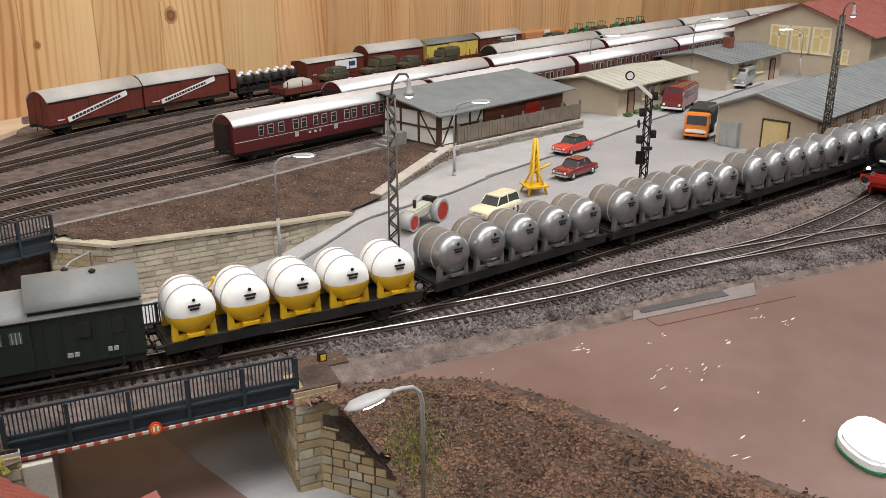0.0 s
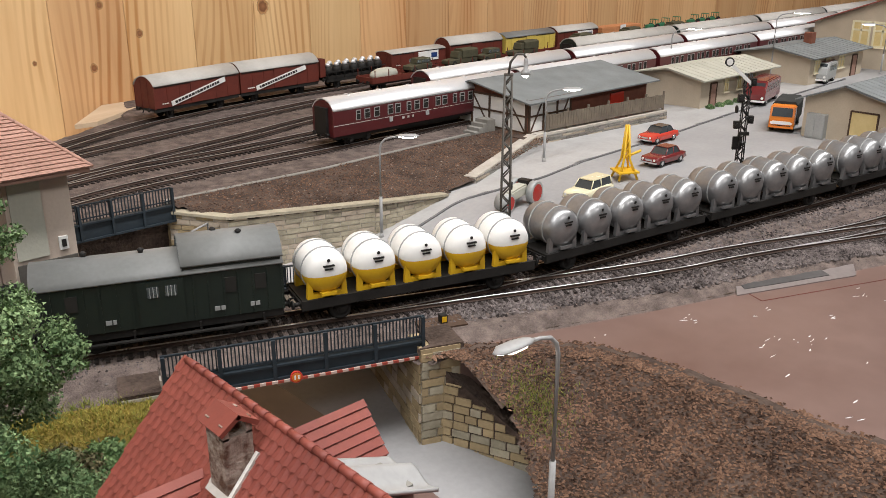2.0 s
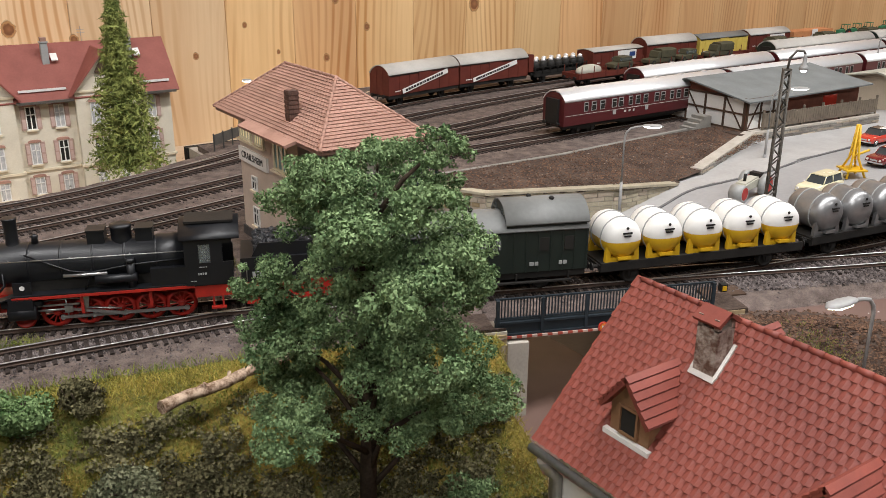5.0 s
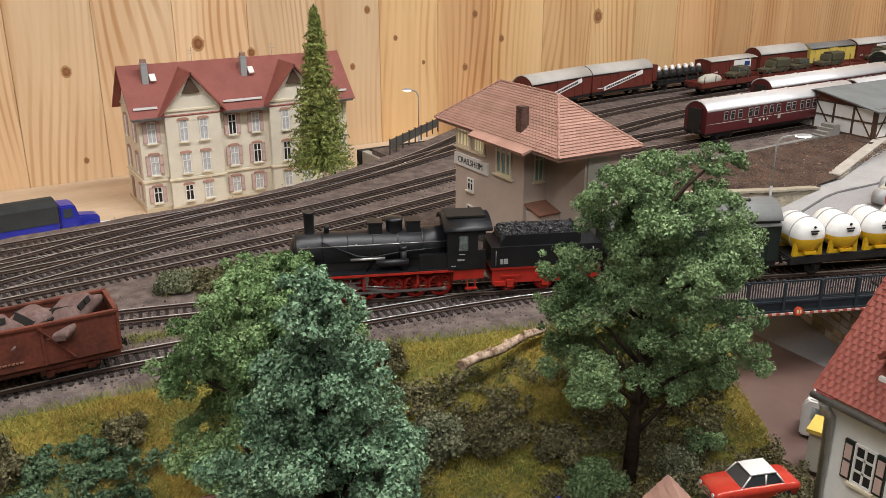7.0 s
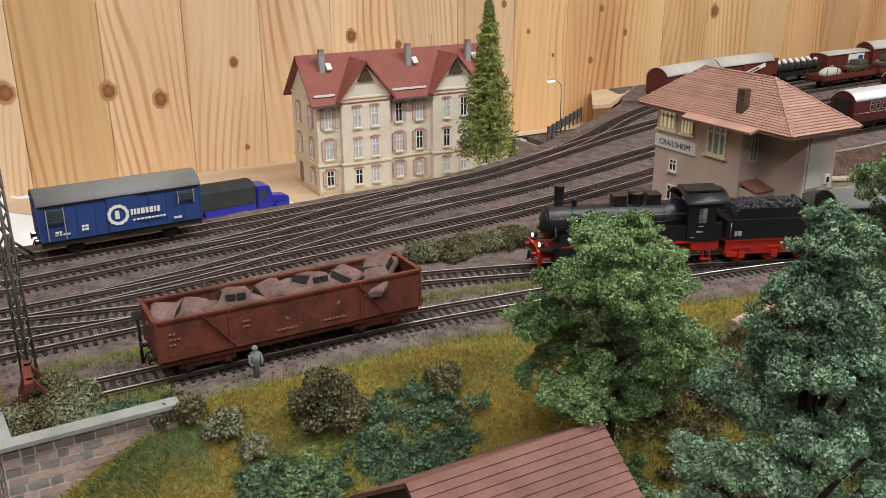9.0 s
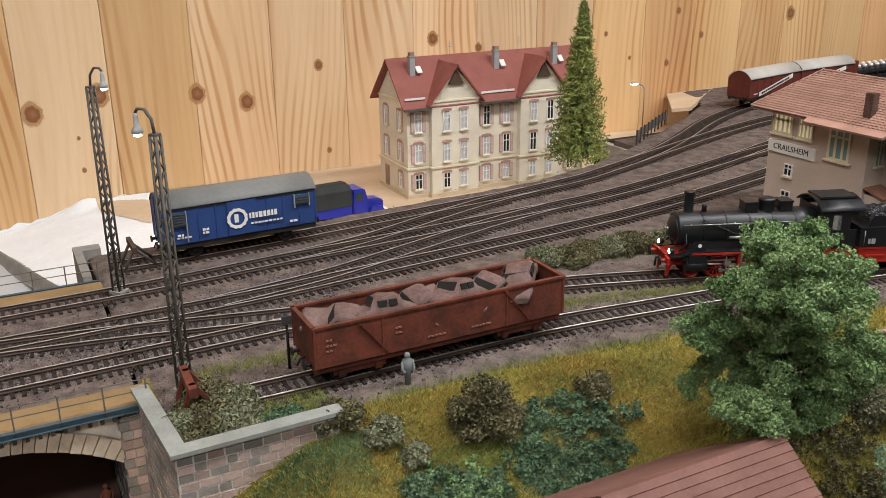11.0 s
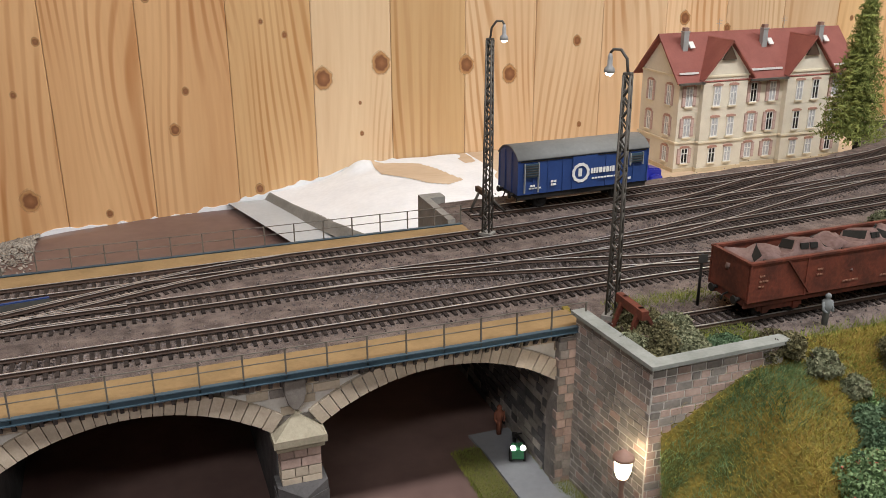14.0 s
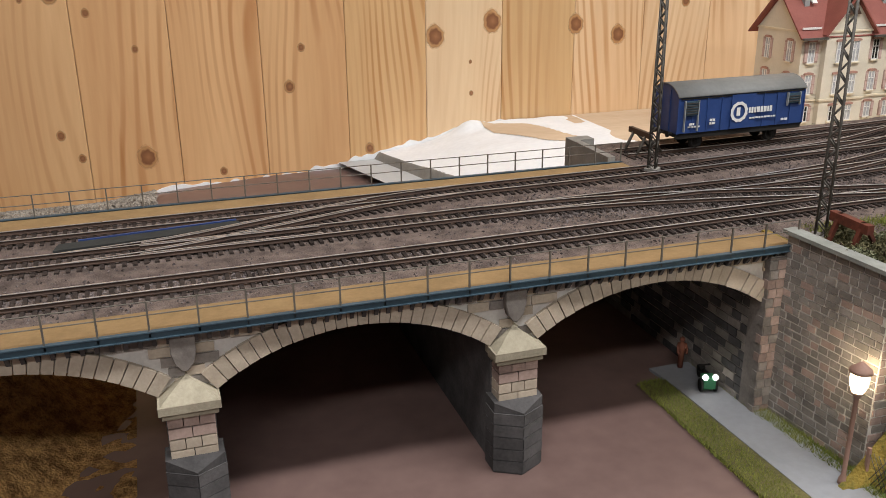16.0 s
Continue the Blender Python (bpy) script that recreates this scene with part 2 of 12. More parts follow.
RAIL = pbr("rail_steel", (0.76, 0.75, 0.74), (0.46, 0.44, 0.42), 0.30, 60, 600, 0.05, metal=0.8)
RAILW = pbr("rail_web", (0.085, 0.055, 0.042), (0.05, 0.034, 0.028), 0.7, 90, 600, 0.1)
TIE = pbr("sleeper", (0.050, 0.038, 0.033), (0.021, 0.017, 0.015), 0.75, 200, 900, 0.3, vary=0.35)
BLACK = pbr("black_paint", (0.0055, 0.0062, 0.0082), (0.009, 0.0098, 0.0118), 0.42, 90, 600, 0.05)
MATTB = pbr("matt_black", (0.011, 0.0105, 0.010), (0.022, 0.020, 0.018), 0.6, 90, 600, 0.1)
REDP = pbr("red_running_gear", (0.44, 0.022, 0.012), (0.30, 0.016, 0.010), 0.45, 90, 600, 0.05)
STEELM = pbr("bright_steel", (0.55, 0.54, 0.52), (0.40, 0.39, 0.38), 0.3, 150, 600, 0.05, metal=0.85)
COAL = pbr("coal", (0.016, 0.016, 0.018), (0.045, 0.045, 0.048), 0.35, 250, 900, 0.8, height=0.002)
ROOFG = pbr("wagon_roof_grey", (0.20, 0.205, 0.20), (0.15, 0.155, 0.15), 0.5, 40, 400, 0.08)
ROOFL = pbr("wagon_roof_light", (0.52, 0.50, 0.46), (0.42, 0.40, 0.37), 0.55, 40, 400, 0.08)
TANKS = pbr("silver_tank", (0.36, 0.36, 0.36), (0.27, 0.27, 0.275), 0.34, 30, 400, 0.05, metal=0.7)
SILVER = pbr("silver_roof", (0.80, 0.80, 0.80), (0.70, 0.70, 0.71), 0.32, 30, 400, 0.05, metal=0.35)
GREEN_D = pbr("dark_green_paint", (0.014, 0.022, 0.017), (0.010, 0.016, 0.013), 0.45, 60, 500, 0.06)
WAGR = pbr("red_brown_paint", (0.135, 0.030, 0.020), (0.10, 0.024, 0.017), 0.55, 60, 500, 0.1)
COACHR = pbr("wine_red_paint", (0.080, 0.010, 0.012), (0.062, 0.008, 0.010), 0.36, 50, 500, 0.04)
RUSTM = pbr("rusty_red", (0.155, 0.042, 0.026), (0.070, 0.024, 0.016), 0.6, 70, 420, 0.3, spread=0.35)
SCRAP = pbr("scrap_metal", (0.21, 0.145, 0.13), (0.09, 0.05, 0.043), 0.75, 60, 400, 0.3)
BLUEP = pbr("blue_paint", (0.025, 0.06, 0.20), (0.018, 0.045, 0.155), 0.45, 50, 500, 0.05)
BLUET = pbr("bright_blue", (0.022, 0.03, 0.33), (0.018, 0.024, 0.26), 0.3, 50, 500, 0.04)
WHITEP = pbr("white_paint", (0.78, 0.77, 0.74), (0.70, 0.69, 0.66), 0.4, 60, 500, 0.04)
YELLOW = pbr("yellow_paint", (0.72, 0.44, 0.018), (0.62, 0.36, 0.015), 0.4, 60, 500, 0.04)
YELLOWB = pbr("yellow_boards", (0.62, 0.47, 0.10), (0.5, 0.37, 0.08), 0.6, 60, 500, 0.1)
OCHRE = pbr("ochre_planks", (0.30, 0.20, 0.097), (0.22, 0.145, 0.07), 0.7, 60, 500, 0.2, vary=0.10)
RAILG = pbr("grey_handrail", (0.16, 0.145, 0.12), (0.09, 0.08, 0.07), 0.5, 90, 500, 0.1)
BEAM = pbr("blue_grey_beam", (0.055, 0.095, 0.125), (0.035, 0.06, 0.08), 0.5, 60, 500, 0.1)
GIRDER = pbr("girder_paint", (0.026, 0.036, 0.045), (0.018, 0.025, 0.031), 0.5, 60, 500, 0.1)
IRON = pbr("dark_iron", (0.06, 0.058, 0.056), (0.04, 0.038, 0.036), 0.5, 90, 500, 0.1)
MAST = pbr("mast_grey", (0.115, 0.105, 0.09), (0.075, 0.068, 0.06), 0.6, 90, 500, 0.1)
LAMPG = pbr("lamp_grey", (0.34, 0.34, 0.335), (0.27, 0.27, 0.265), 0.45, 90, 500, 0.05)
SANDG = pbr("pale_field_stone", (0.43, 0.385, 0.29), (0.28, 0.25, 0.185), 0.85, 90, 600, 0.45, vary=0.16)
SAND = pbr("sandstone", (0.40, 0.31, 0.18), (0.28, 0.215, 0.13), 0.85, 90, 600, 0.4, vary=0.16)
PALEGRAVEL = leafy("pale_gravel", (0.44, 0.40, 0.34), (0.17, 0.145, 0.12), 0.9)
RAMPG = pbr("ramp_grey", (0.50, 0.52, 0.53), (0.41, 0.43, 0.44), 0.5, 20, 260, 0.06)
SANDJ = pbr("sandstone_joint", (0.50, 0.46, 0.40), (0.38, 0.345, 0.30), 0.9, 90, 600, 0.3)
PALEJ = pbr("pale_mortar", (0.66, 0.63, 0.59), (0.50, 0.475, 0.44), 0.9, 90, 600, 0.3)
GREYST = pbr("grey_stone", (0.29, 0.262, 0.235), (0.17, 0.152, 0.138), 0.85, 90, 600, 0.4, vary=0.22)
REDST = pbr("reddish_stone", (0.43, 0.325, 0.28), (0.28, 0.205, 0.175), 0.85, 90, 600, 0.4, vary=0.22)
ARCHST = pbr("arch_stone", (0.50, 0.43, 0.34), (0.36, 0.30, 0.235), 0.85, 90, 600, 0.35, vary=0.12)
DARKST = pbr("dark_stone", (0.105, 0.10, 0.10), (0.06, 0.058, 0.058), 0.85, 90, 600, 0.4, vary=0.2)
TILE = pbr("roof_tile", (0.250, 0.066, 0.047), (0.180, 0.047, 0.036), 0.5, 60, 500, 0.15, vary=0.10)
CRUST = pbr("crusted_brick", (0.40, 0.34, 0.29), (0.13, 0.075, 0.055), 0.85, 260, 900, 0.8, spread=0.3, height=0.0008)
TILEP = pbr("pale_roof_tile", (0.43, 0.255, 0.20), (0.33, 0.19, 0.145), 0.7, 60, 500, 0.15, vary=0.10)
TILED = pbr("dark_roof_tile", (0.29, 0.095, 0.075), (0.23, 0.075, 0.06), 0.6, 60, 500, 0.15, vary=0.08)
CREAM = pbr("cream_wall", (0.72, 0.665, 0.545), (0.63, 0.575, 0.465), 0.8, 60, 600, 0.2)
PLINTH = pbr("plinth_wall", (0.60, 0.49, 0.33), (0.5, 0.4, 0.27), 0.8, 60, 600, 0.25)
TRIMC = pbr("light_trim", (0.74, 0.66, 0.50), (0.66, 0.58, 0.43), 0.7, 60, 600, 0.1)
SHUTH = pbr("pinkish_shutter", (0.50, 0.35, 0.30), (0.42, 0.29, 0.25), 0.6, 80, 600, 0.1)
PALEPANE = pbr("curtained_pane", (0.62, 0.62, 0.62), (0.34, 0.35, 0.36), 0.15, 200, 600, 0)
SHUT = pbr("brown_shutter", (0.33, 0.20, 0.155), (0.26, 0.155, 0.12), 0.6, 80, 600, 0.1)
BOXWALL = pbr("signal_box_wall", (0.57, 0.475, 0.40), (0.49, 0.405, 0.34), 0.85, 50, 600, 0.2)
SHUTD = pbr("brown_tile", (0.27, 0.135, 0.09), (0.19, 0.095, 0.065), 0.7, 90, 600, 0.3)
BRICKD = pbr("sooty_brick", (0.15, 0.085, 0.066), (0.075, 0.048, 0.040), 0.85, 200, 800, 0.4)
BEIGE = pbr("beige_wall", (0.50, 0.425, 0.33), (0.43, 0.365, 0.28), 0.85, 40, 600, 0.15)
FELT = pbr("roofing_felt", (0.20, 0.215, 0.215), (0.155, 0.165, 0.165), 0.75, 40, 500, 0.15)
FELTL = pbr("pale_roofing", (0.46, 0.45, 0.38), (0.39, 0.38, 0.32), 0.75, 40, 500, 0.15)
SHEDR = pbr("red_brown_boards", (0.22, 0.085, 0.055), (0.15, 0.06, 0.042), 0.75, 90, 600, 0.2)
TIMBER = pbr("dark_timber", (0.10, 0.062, 0.042), (0.065, 0.042, 0.03), 0.7, 90, 600, 0.2)
FENCE = pbr("weathered_fence", (0.20, 0.165, 0.125), (0.14, 0.115, 0.09), 0.85, 90, 600, 0.3)
PANE = glass("window_pane", (0.55, 0.62, 0.62))
# near-black colour stands in for unlit rooms and openings
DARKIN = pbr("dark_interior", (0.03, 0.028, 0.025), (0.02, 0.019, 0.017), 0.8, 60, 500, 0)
CURTAIN = pbr("curtain", (0.72, 0.68, 0.60), (0.6, 0.56, 0.5), 0.9, 120, 600, 0.1)
RUBBER = pbr("tyre_rubber", (0.022, 0.022, 0.022), (0.03, 0.03, 0.03), 0.8, 90, 600, 0.1)
CHROME = pbr("chrome", (0.7, 0.7, 0.7), (0.6, 0.6, 0.6), 0.15, 90, 600, 0, metal=1.0)
CARRED = pbr("car_red", (0.55, 0.05, 0.03), (0.48, 0.042, 0.026), 0.22, 60, 500, 0, coat=0.6)
CARWINE = pbr("car_wine", (0.17, 0.022, 0.022), (0.14, 0.018, 0.018), 0.22, 60, 500, 0, coat=0.6)
CARCREAM = pbr("car_cream", (0.74, 0.69, 0.48), (0.66, 0.61, 0.42), 0.25, 60, 500, 0, coat=0.6)
ORANGE = pbr("orange_paint", (0.70, 0.21, 0.02), (0.6, 0.17, 0.018), 0.35, 60, 500, 0.02)
OLIVEP = pbr("olive_paint", (0.085, 0.08, 0.05), (0.055, 0.052, 0.034), 0.7, 60, 500, 0.1)
TARP = pbr("grey_tarp", (0.045, 0.048, 0.047), (0.03, 0.032, 0.031), 0.8, 60, 500, 0.2)
LUMBER = pbr("orange_lumber", (0.60, 0.27, 0.12), (0.5, 0.21, 0.09), 0.7, 60, 500, 0.2)
MGREEN = pbr("machine_green", (0.05, 0.20, 0.10), (0.035, 0.15, 0.075), 0.5, 60, 500, 0.05)
GREYP = pbr("grey_paint", (0.35, 0.36, 0.35), (0.28, 0.285, 0.28), 0.45, 60, 500, 0.05)
WLAMP = glow("warm_lamp_glass", (1.0, 0.80, 0.52), 45.0)
CLAMP = glow("cool_lamp_glass", (1.0, 0.96, 0.88), 9.0)


# ---- mesh helpers ----
def B():
    return bmesh.new()


def box(bm, x0, x1, y0, y1, z0, z1, m=None):
    vs = [bm.verts.new((x, y, z)) for z in (z0, z1) for x, y in ((x0, y0), (x1, y0), (x1, y1), (x0, y1))]
    for f in ((3, 2, 1, 0), (4, 5, 6, 7), (0, 1, 5, 4), (1, 2, 6, 5), (2, 3, 7, 6), (3, 0, 4, 7)):
        bm.faces.new([vs[i] for i in f])
    if m is not None:
        bmesh.ops.transform(bm, matrix=m, verts=vs)
    return vs


def prism(bm, poly, a, b, axis="z", m=None):
    """A polygon drawn out from a to b along an axis; the polygon lies in the two other axes, in x y z order."""
    def at(p, h):
        return (p[0], p[1], h) if axis == "z" else (p[0], h, p[1]) if axis == "y" else (h, p[0], p[1])
    lo, hi = [bm.verts.new(at(p, a)) for p in poly], [bm.verts.new(at(p, b)) for p in poly]
    n = len(poly)
    fs = [bm.faces.new(lo), bm.faces.new(hi)]
    for i in range(n):
        fs.append(bm.faces.new([lo[i], lo[(i + 1) % n], hi[(i + 1) % n], hi[i]]))
    bmesh.ops.recalc_face_normals(bm, faces=fs)
    if m is not None:
        bmesh.ops.transform(bm, matrix=m, verts=lo + hi)
    return lo + hi


def cyl(bm, p0, p1, r0, r1=None, n=10, caps=True):
    r1 = r0 if r1 is None else r1
    p0, p1 = Vector(p0), Vector(p1)
    q = (p1 - p0).to_track_quat("Z", "Y")
    rings = []
    for p, r in ((p0, r0), (p1, r1)):
        rings.append([bm.verts.new(p + q @ Vector((r * math.cos(2 * math.pi * i / n), r * math.sin(2 * math.pi * i / n), 0))) for i in range(n)])
    for i in range(n):
        f = bm.faces.new([rings[0][i], rings[0][(i + 1) % n], rings[1][(i + 1) % n], rings[1][i]])
        f.smooth = n > 6
    if caps:
        bm.faces.new(rings[0][::-1])
        bm.faces.new(rings[1])
    return rings


def tube(bm, pts, r, n=6):
    pts = [Vector(p) for p in pts]
    rings = []
    for i, p in enumerate(pts):
        d = (pts[min(i + 1, len(pts) - 1)] - pts[max(i - 1, 0)]).normalized()
        q = d.to_track_quat("Z", "Y")
        rr = r[i] if isinstance(r, (list, tuple)) else r
        rings.append([bm.verts.new(p + q @ Vector((rr * math.cos(2 * math.pi * k / n), rr * math.sin(2 * math.pi * k / n), 0))) for k in range(n)])
    for a, b in zip(rings, rings[1:]):
        for k in range(n):
            bm.faces.new([a[k], a[(k + 1) % n], b[(k + 1) % n], b[k]]).smooth = True
    bm.faces.new(rings[0][::-1])
    bm.faces.new(rings[-1])


def lathe(bm, profile, n=14, centre=(0, 0, 0), axis="z"):
    """A turned body from (radius, height) pairs."""
    rings = []
    for r, h in profile:
        ring = []
        for i in range(n):
            a = 2 * math.pi * i / n
            p = (r * math.cos(a), r * math.sin(a), h) if axis == "z" else (h, r * math.cos(a), r * math.sin(a))
            ring.append(bm.verts.new(Vector(p) + Vector(centre)))
        rings.append(ring)
    for a, b in zip(rings, rings[1:]):
        for i in range(n):
            bm.faces.new([a[i], a[(i + 1) % n], b[(i + 1) % n], b[i]]).smooth = True
    bm.faces.new(rings[0][::-1])
    bm.faces.new(rings[-1])


def mesh_of(name, bm, material):
    bmesh.ops.recalc_face_normals(bm, faces=bm.faces)
    me = bpy.data.meshes.new(name)
    bm.to_mesh(me)
    bm.free()
    me.materials.append(material)
    return me


def part(name, bm, material=None, parent=None, label="", at=None):
    """One mesh object from a bmesh (or ready mesh), under a thing or a part."""
    me = mesh_of(name, bm, material) if isinstance(bm, bmesh.types.BMesh) else bm
    ob = new(name, me)
    if parent is not None:
        ob.parent = parent
    if at is not None:
        ob.matrix_basis = at
    if label:
        ob["label"] = label
    return ob


def bevelled(bm, width, segments=1):
    bmesh.ops.bevel(bm, geom=[e for e in bm.edges if len(e.link_faces) == 2 and e.calc_face_angle(0) > 0.6], offset=width, segments=segments, affect="EDGES", clamp_overlap=True)
    return bm


def thing(name, label, category, at=None, group="", kind=""):
    ob = new(name)
    ob.empty_display_size = 0.02
    if at is not None:
        ob.matrix_basis = at
    return tagged(ob, label, category, group, kind)


def solid(name, bm, material, label, category, at=None, group="", kind=""):
    return tagged(part(name, bm, material, None, "", at), label, category, group, kind)


def structure(name, bm, material, label, category, at=None):
    return tagged(part(name, bm, material, None, "", at), label, category, "", "structure")


def lerp_table(t, x):
    for (a, va), (b, vb) in zip(t, t[1:]):
        if x <= b:
            k = max(0.0, (x - a) / (b - a))
            return va + (vb - va) * k
    return t[-1][1]


def smooth(a, b, x):
    k = min(1.0, max(0.0, (x - a) / (b - a)))
    return k * k * (3 - 2 * k)


def inside(x, y, poly):
    c = False
    for (x0, y0), (x1, y1) in zip(poly, poly[1:] + poly[:1]):
        if (y0 > y) != (y1 > y) and x < (x1 - x0) * (y - y0) / (y1 - y0) + x0:
            c = not c
    return c


def sheet(x0, x1, y0, y1, step, z, keep=None):
    """A height sheet z(x, y), cut to where keep(x, y) holds."""
    nx, ny = int(round((x1 - x0) / step)) + 1, int(round((y1 - y0) / step)) + 1
    xs, ys = [x0 + (x1 - x0) * i / (nx - 1) for i in range(nx)], [y0 + (y1 - y0) * j / (ny - 1) for j in range(ny)]
    verts, index, faces = [], {}, []
    for i in range(nx - 1):
        for j in range(ny - 1):
            if keep and not keep((xs[i] + xs[i + 1]) / 2, (ys[j] + ys[j + 1]) / 2):
                continue
            f = []
            for a, b in ((i, j), (i + 1, j), (i + 1, j + 1), (i, j + 1)):
                if (a, b) not in index:
                    index[a, b] = len(verts)
                    verts.append((xs[a], ys[b], z(xs[a], ys[b])))
                f.append(index[a, b])
            faces.append(f)
    me = bpy.data.meshes.new("sheet")
    me.from_pydata(verts, [], faces)
    me.polygons.foreach_set("use_smooth", [True] * len(faces))
    return me


def with_mat(me, material):
    me.materials.append(material)
    return me


# ---- the room ----
WALL_Y = 1.097
ROOM = (-2.6, 3.2, -2.0, WALL_Y + 0.03)
bm = B(); box(bm, ROOM[0], ROOM[1], ROOM[2], ROOM[3], -0.95, -0.9)
structure("room_floor", bm, WALLP, "plain grey-beige floor of the hobby room", "floor")
bm = B(); box(bm, ROOM[0], ROOM[1], ROOM[2], ROOM[3], 1.4, 1.45)
structure("ceiling", bm, WALLP, "plain ceiling of the hobby room, darkened to bounce little light", "ceiling")
for nm, b in (("wall_west", (ROOM[0] - 0.05, ROOM[0], ROOM[2], ROOM[3])), ("wall_east", (ROOM[1], ROOM[1] + 0.05, ROOM[2], ROOM[3])), ("wall_south", (ROOM[0], ROOM[1], ROOM[2] - 0.05, ROOM[2]))):
    bm = B(); box(bm, *b, -0.9, 1.4)
    structure(nm, bm, WALLP, "plain plastered wall of the hobby room", "wall")

# the panelled wall: a backing with planks on it
bm = B(); box(bm, ROOM[0], ROOM[1], WALL_Y + 0.016, WALL_Y + 0.06, -0.9, 1.4)
wall_north = structure("wall_north", bm, PINE, "varnished knotty pine plank wall behind the layout", "wall")
SEAMS = [-2.6]
SEAMS += [-0.302 + 0.0915 * k for k in range(-25, 38)] + [3.2]
# warmer planks; those on the left also darken a wall lit too brightly
ORANGE_PLANKS = (-0.89, -0.80, -0.71, -0.62, 0.37, 0.83, 0.92, 1.1)
for a, b in zip(SEAMS, SEAMS[1:]):
    bm = B()
    w = b - a - 0.0005
    prism(bm, [(-w / 2, 0.0005), (-w / 2 + 0.0008, 0), (w / 2 - 0.0008, 0), (w / 2, 0.0005), (w / 2, 0.015), (-w / 2, 0.015)], -0.9, 1.4, "z")
    mid = (a + b) / 2
    part("plank", bm, PINE_O if mid < -0.95 or mid > 1.0 or any(abs(mid - q) < 0.045 for q in ORANGE_PLANKS) else PINE_Y if mid > 0.22 or abs(mid + 0.53) < 0.045 or abs(mid + 0.345) < 0.045 else PINE, wall_north, "", pose((a + b) / 2, WALL_Y, 0))
# knots of the planks, set in flush
KNOTS = [(-0.893, 0.097, 2.5), (-0.874, -0.037, 4.3), (-0.865, 0.102, 8.1), (-0.857, -0.062, 3.7), (-0.835, 0.083, 3.7), (-0.793, -0.066, 9.9), (-0.793, 0.046, 3.1), (-0.765, 0.098, 3.7), (-0.717, -0.088, 3.7), (-0.656, 0.138, 4.3), (-0.640, -0.001, 5.6), (-0.625, 0.040, 3.7), (-0.554, -0.076, 5.0), (-0.540, 0.110, 2.5), (-0.515, 0.095, 3.1), (-0.475, 0.045, 10.5), (-0.432, 0.015, 1.9), (-0.431, -0.021, 2.5), (-0.406, 0.059, 10.5), (-0.300, 0.052, 9.3), (-0.243, 0.038, 9.3), (-0.153, 0.074, 5.6), (-0.145, -0.031, 3.1), (0.000, 0.096, 7.4), (0.066, 0.081, 5.0), (0.205, 0.053, 3.7), (0.229, 0.126, 4.3), (0.271, 0.087, 3.1), (0.315, 0.051, 2.5), (0.384, 0.039, 4.3), (0.400, 0.113, 4.3), (0.447, 0.076, 4.3), (0.628, 0.099, 8.7)]
for kx, kz, kr in KNOTS:
    bm = B()
    r = kr * 0.00135
    ring = [bm.verts.new((r * 0.9 * math.cos(a) * (1 + 0.12 * math.sin(3 * a + kx * 9)), -0.0002, r * 1.1 * math.sin(a))) for a in [2 * math.pi * i / 18 for i in range(18)]]
    ring2 = [bm.verts.new((v.co.x * 1.06, 0.001, v.co.z * 1.06)) for v in ring]
    bm.faces.new(ring)
    for i in range(18):
        bm.faces.new([ring[i], ring[(i + 1) % 18], ring2[(i + 1) % 18], ring2[i]])
    part("knot", bm, KNOT, wall_north, "", pose(kx, WALL_Y, kz))

# ---- ground of the layout ----
rng = random.Random(7)


def floor_z(x, y):
    """The base board behind the viaduct rises towards the wall on the right."""
    rise = smooth(-0.86, -0.76, x) * 0.0075
    return -0.104 + rise * smooth(0.72, 0.98, y) + (0 if y < 1.05 else -0.012 * smooth(-0.6, -0.9, x) * smooth(1.05, 1.097, y))


me = sheet(-1.7, 0.25, -0.15, 1.097, 0.02, floor_z, lambda x, y: not (x > -0.30 and y > 0.72))
tagged(part("ground", with_mat(me, FLOORB)), "dark brown painted base board of the layout", "ground", "", "structure")
bm = B(); box(bm, -1.7, 2.6, -0.16, 1.096, -0.19, -0.14)
structure("table_frame", bm, PLY, "plywood frame under the model landscape", "table")

# the white plaster sheet and the bare plywood behind the yard
def plaster_z(x, y):
    return -0.081 + 0.026 * smooth(-0.54, -0.40, x) + 0.0015 * noise.noise(Vector((x * 30, y * 30, 1))) + 0.010 * smooth(0.03, 0.0, math.hypot(x + 0.437, (y - 1.085) * 1.5))


def plaster_x(y):
    """The slanting edge of the plaster plate."""
    return -0.541 + (1.09 - y) * 0.28


def skewed(left, right, y0, y1, step, z):
    """A height sheet between two slanting edges left(y) and right(y)."""
    ny, nx = int((y1 - y0) / step) + 1, 40
    verts, faces = [], []
    for j in range(ny + 1):
        y = y0 + (y1 - y0) * j / ny
        for i in range(nx + 1):
            x = left(y) + (right(y) - left(y)) * i / nx
            verts.append((x, y, z(x, y)))
    for j in range(ny):
        for i in range(nx):
            k = j * (nx + 1) + i
            faces.append((k, k + 1, k + nx + 2, k + nx + 1))
    me = bpy.data.meshes.new("sheet")
    me.from_pydata(verts, [], faces)
    me.polygons.foreach_set("use_smooth", [True] * len(faces))
    return me


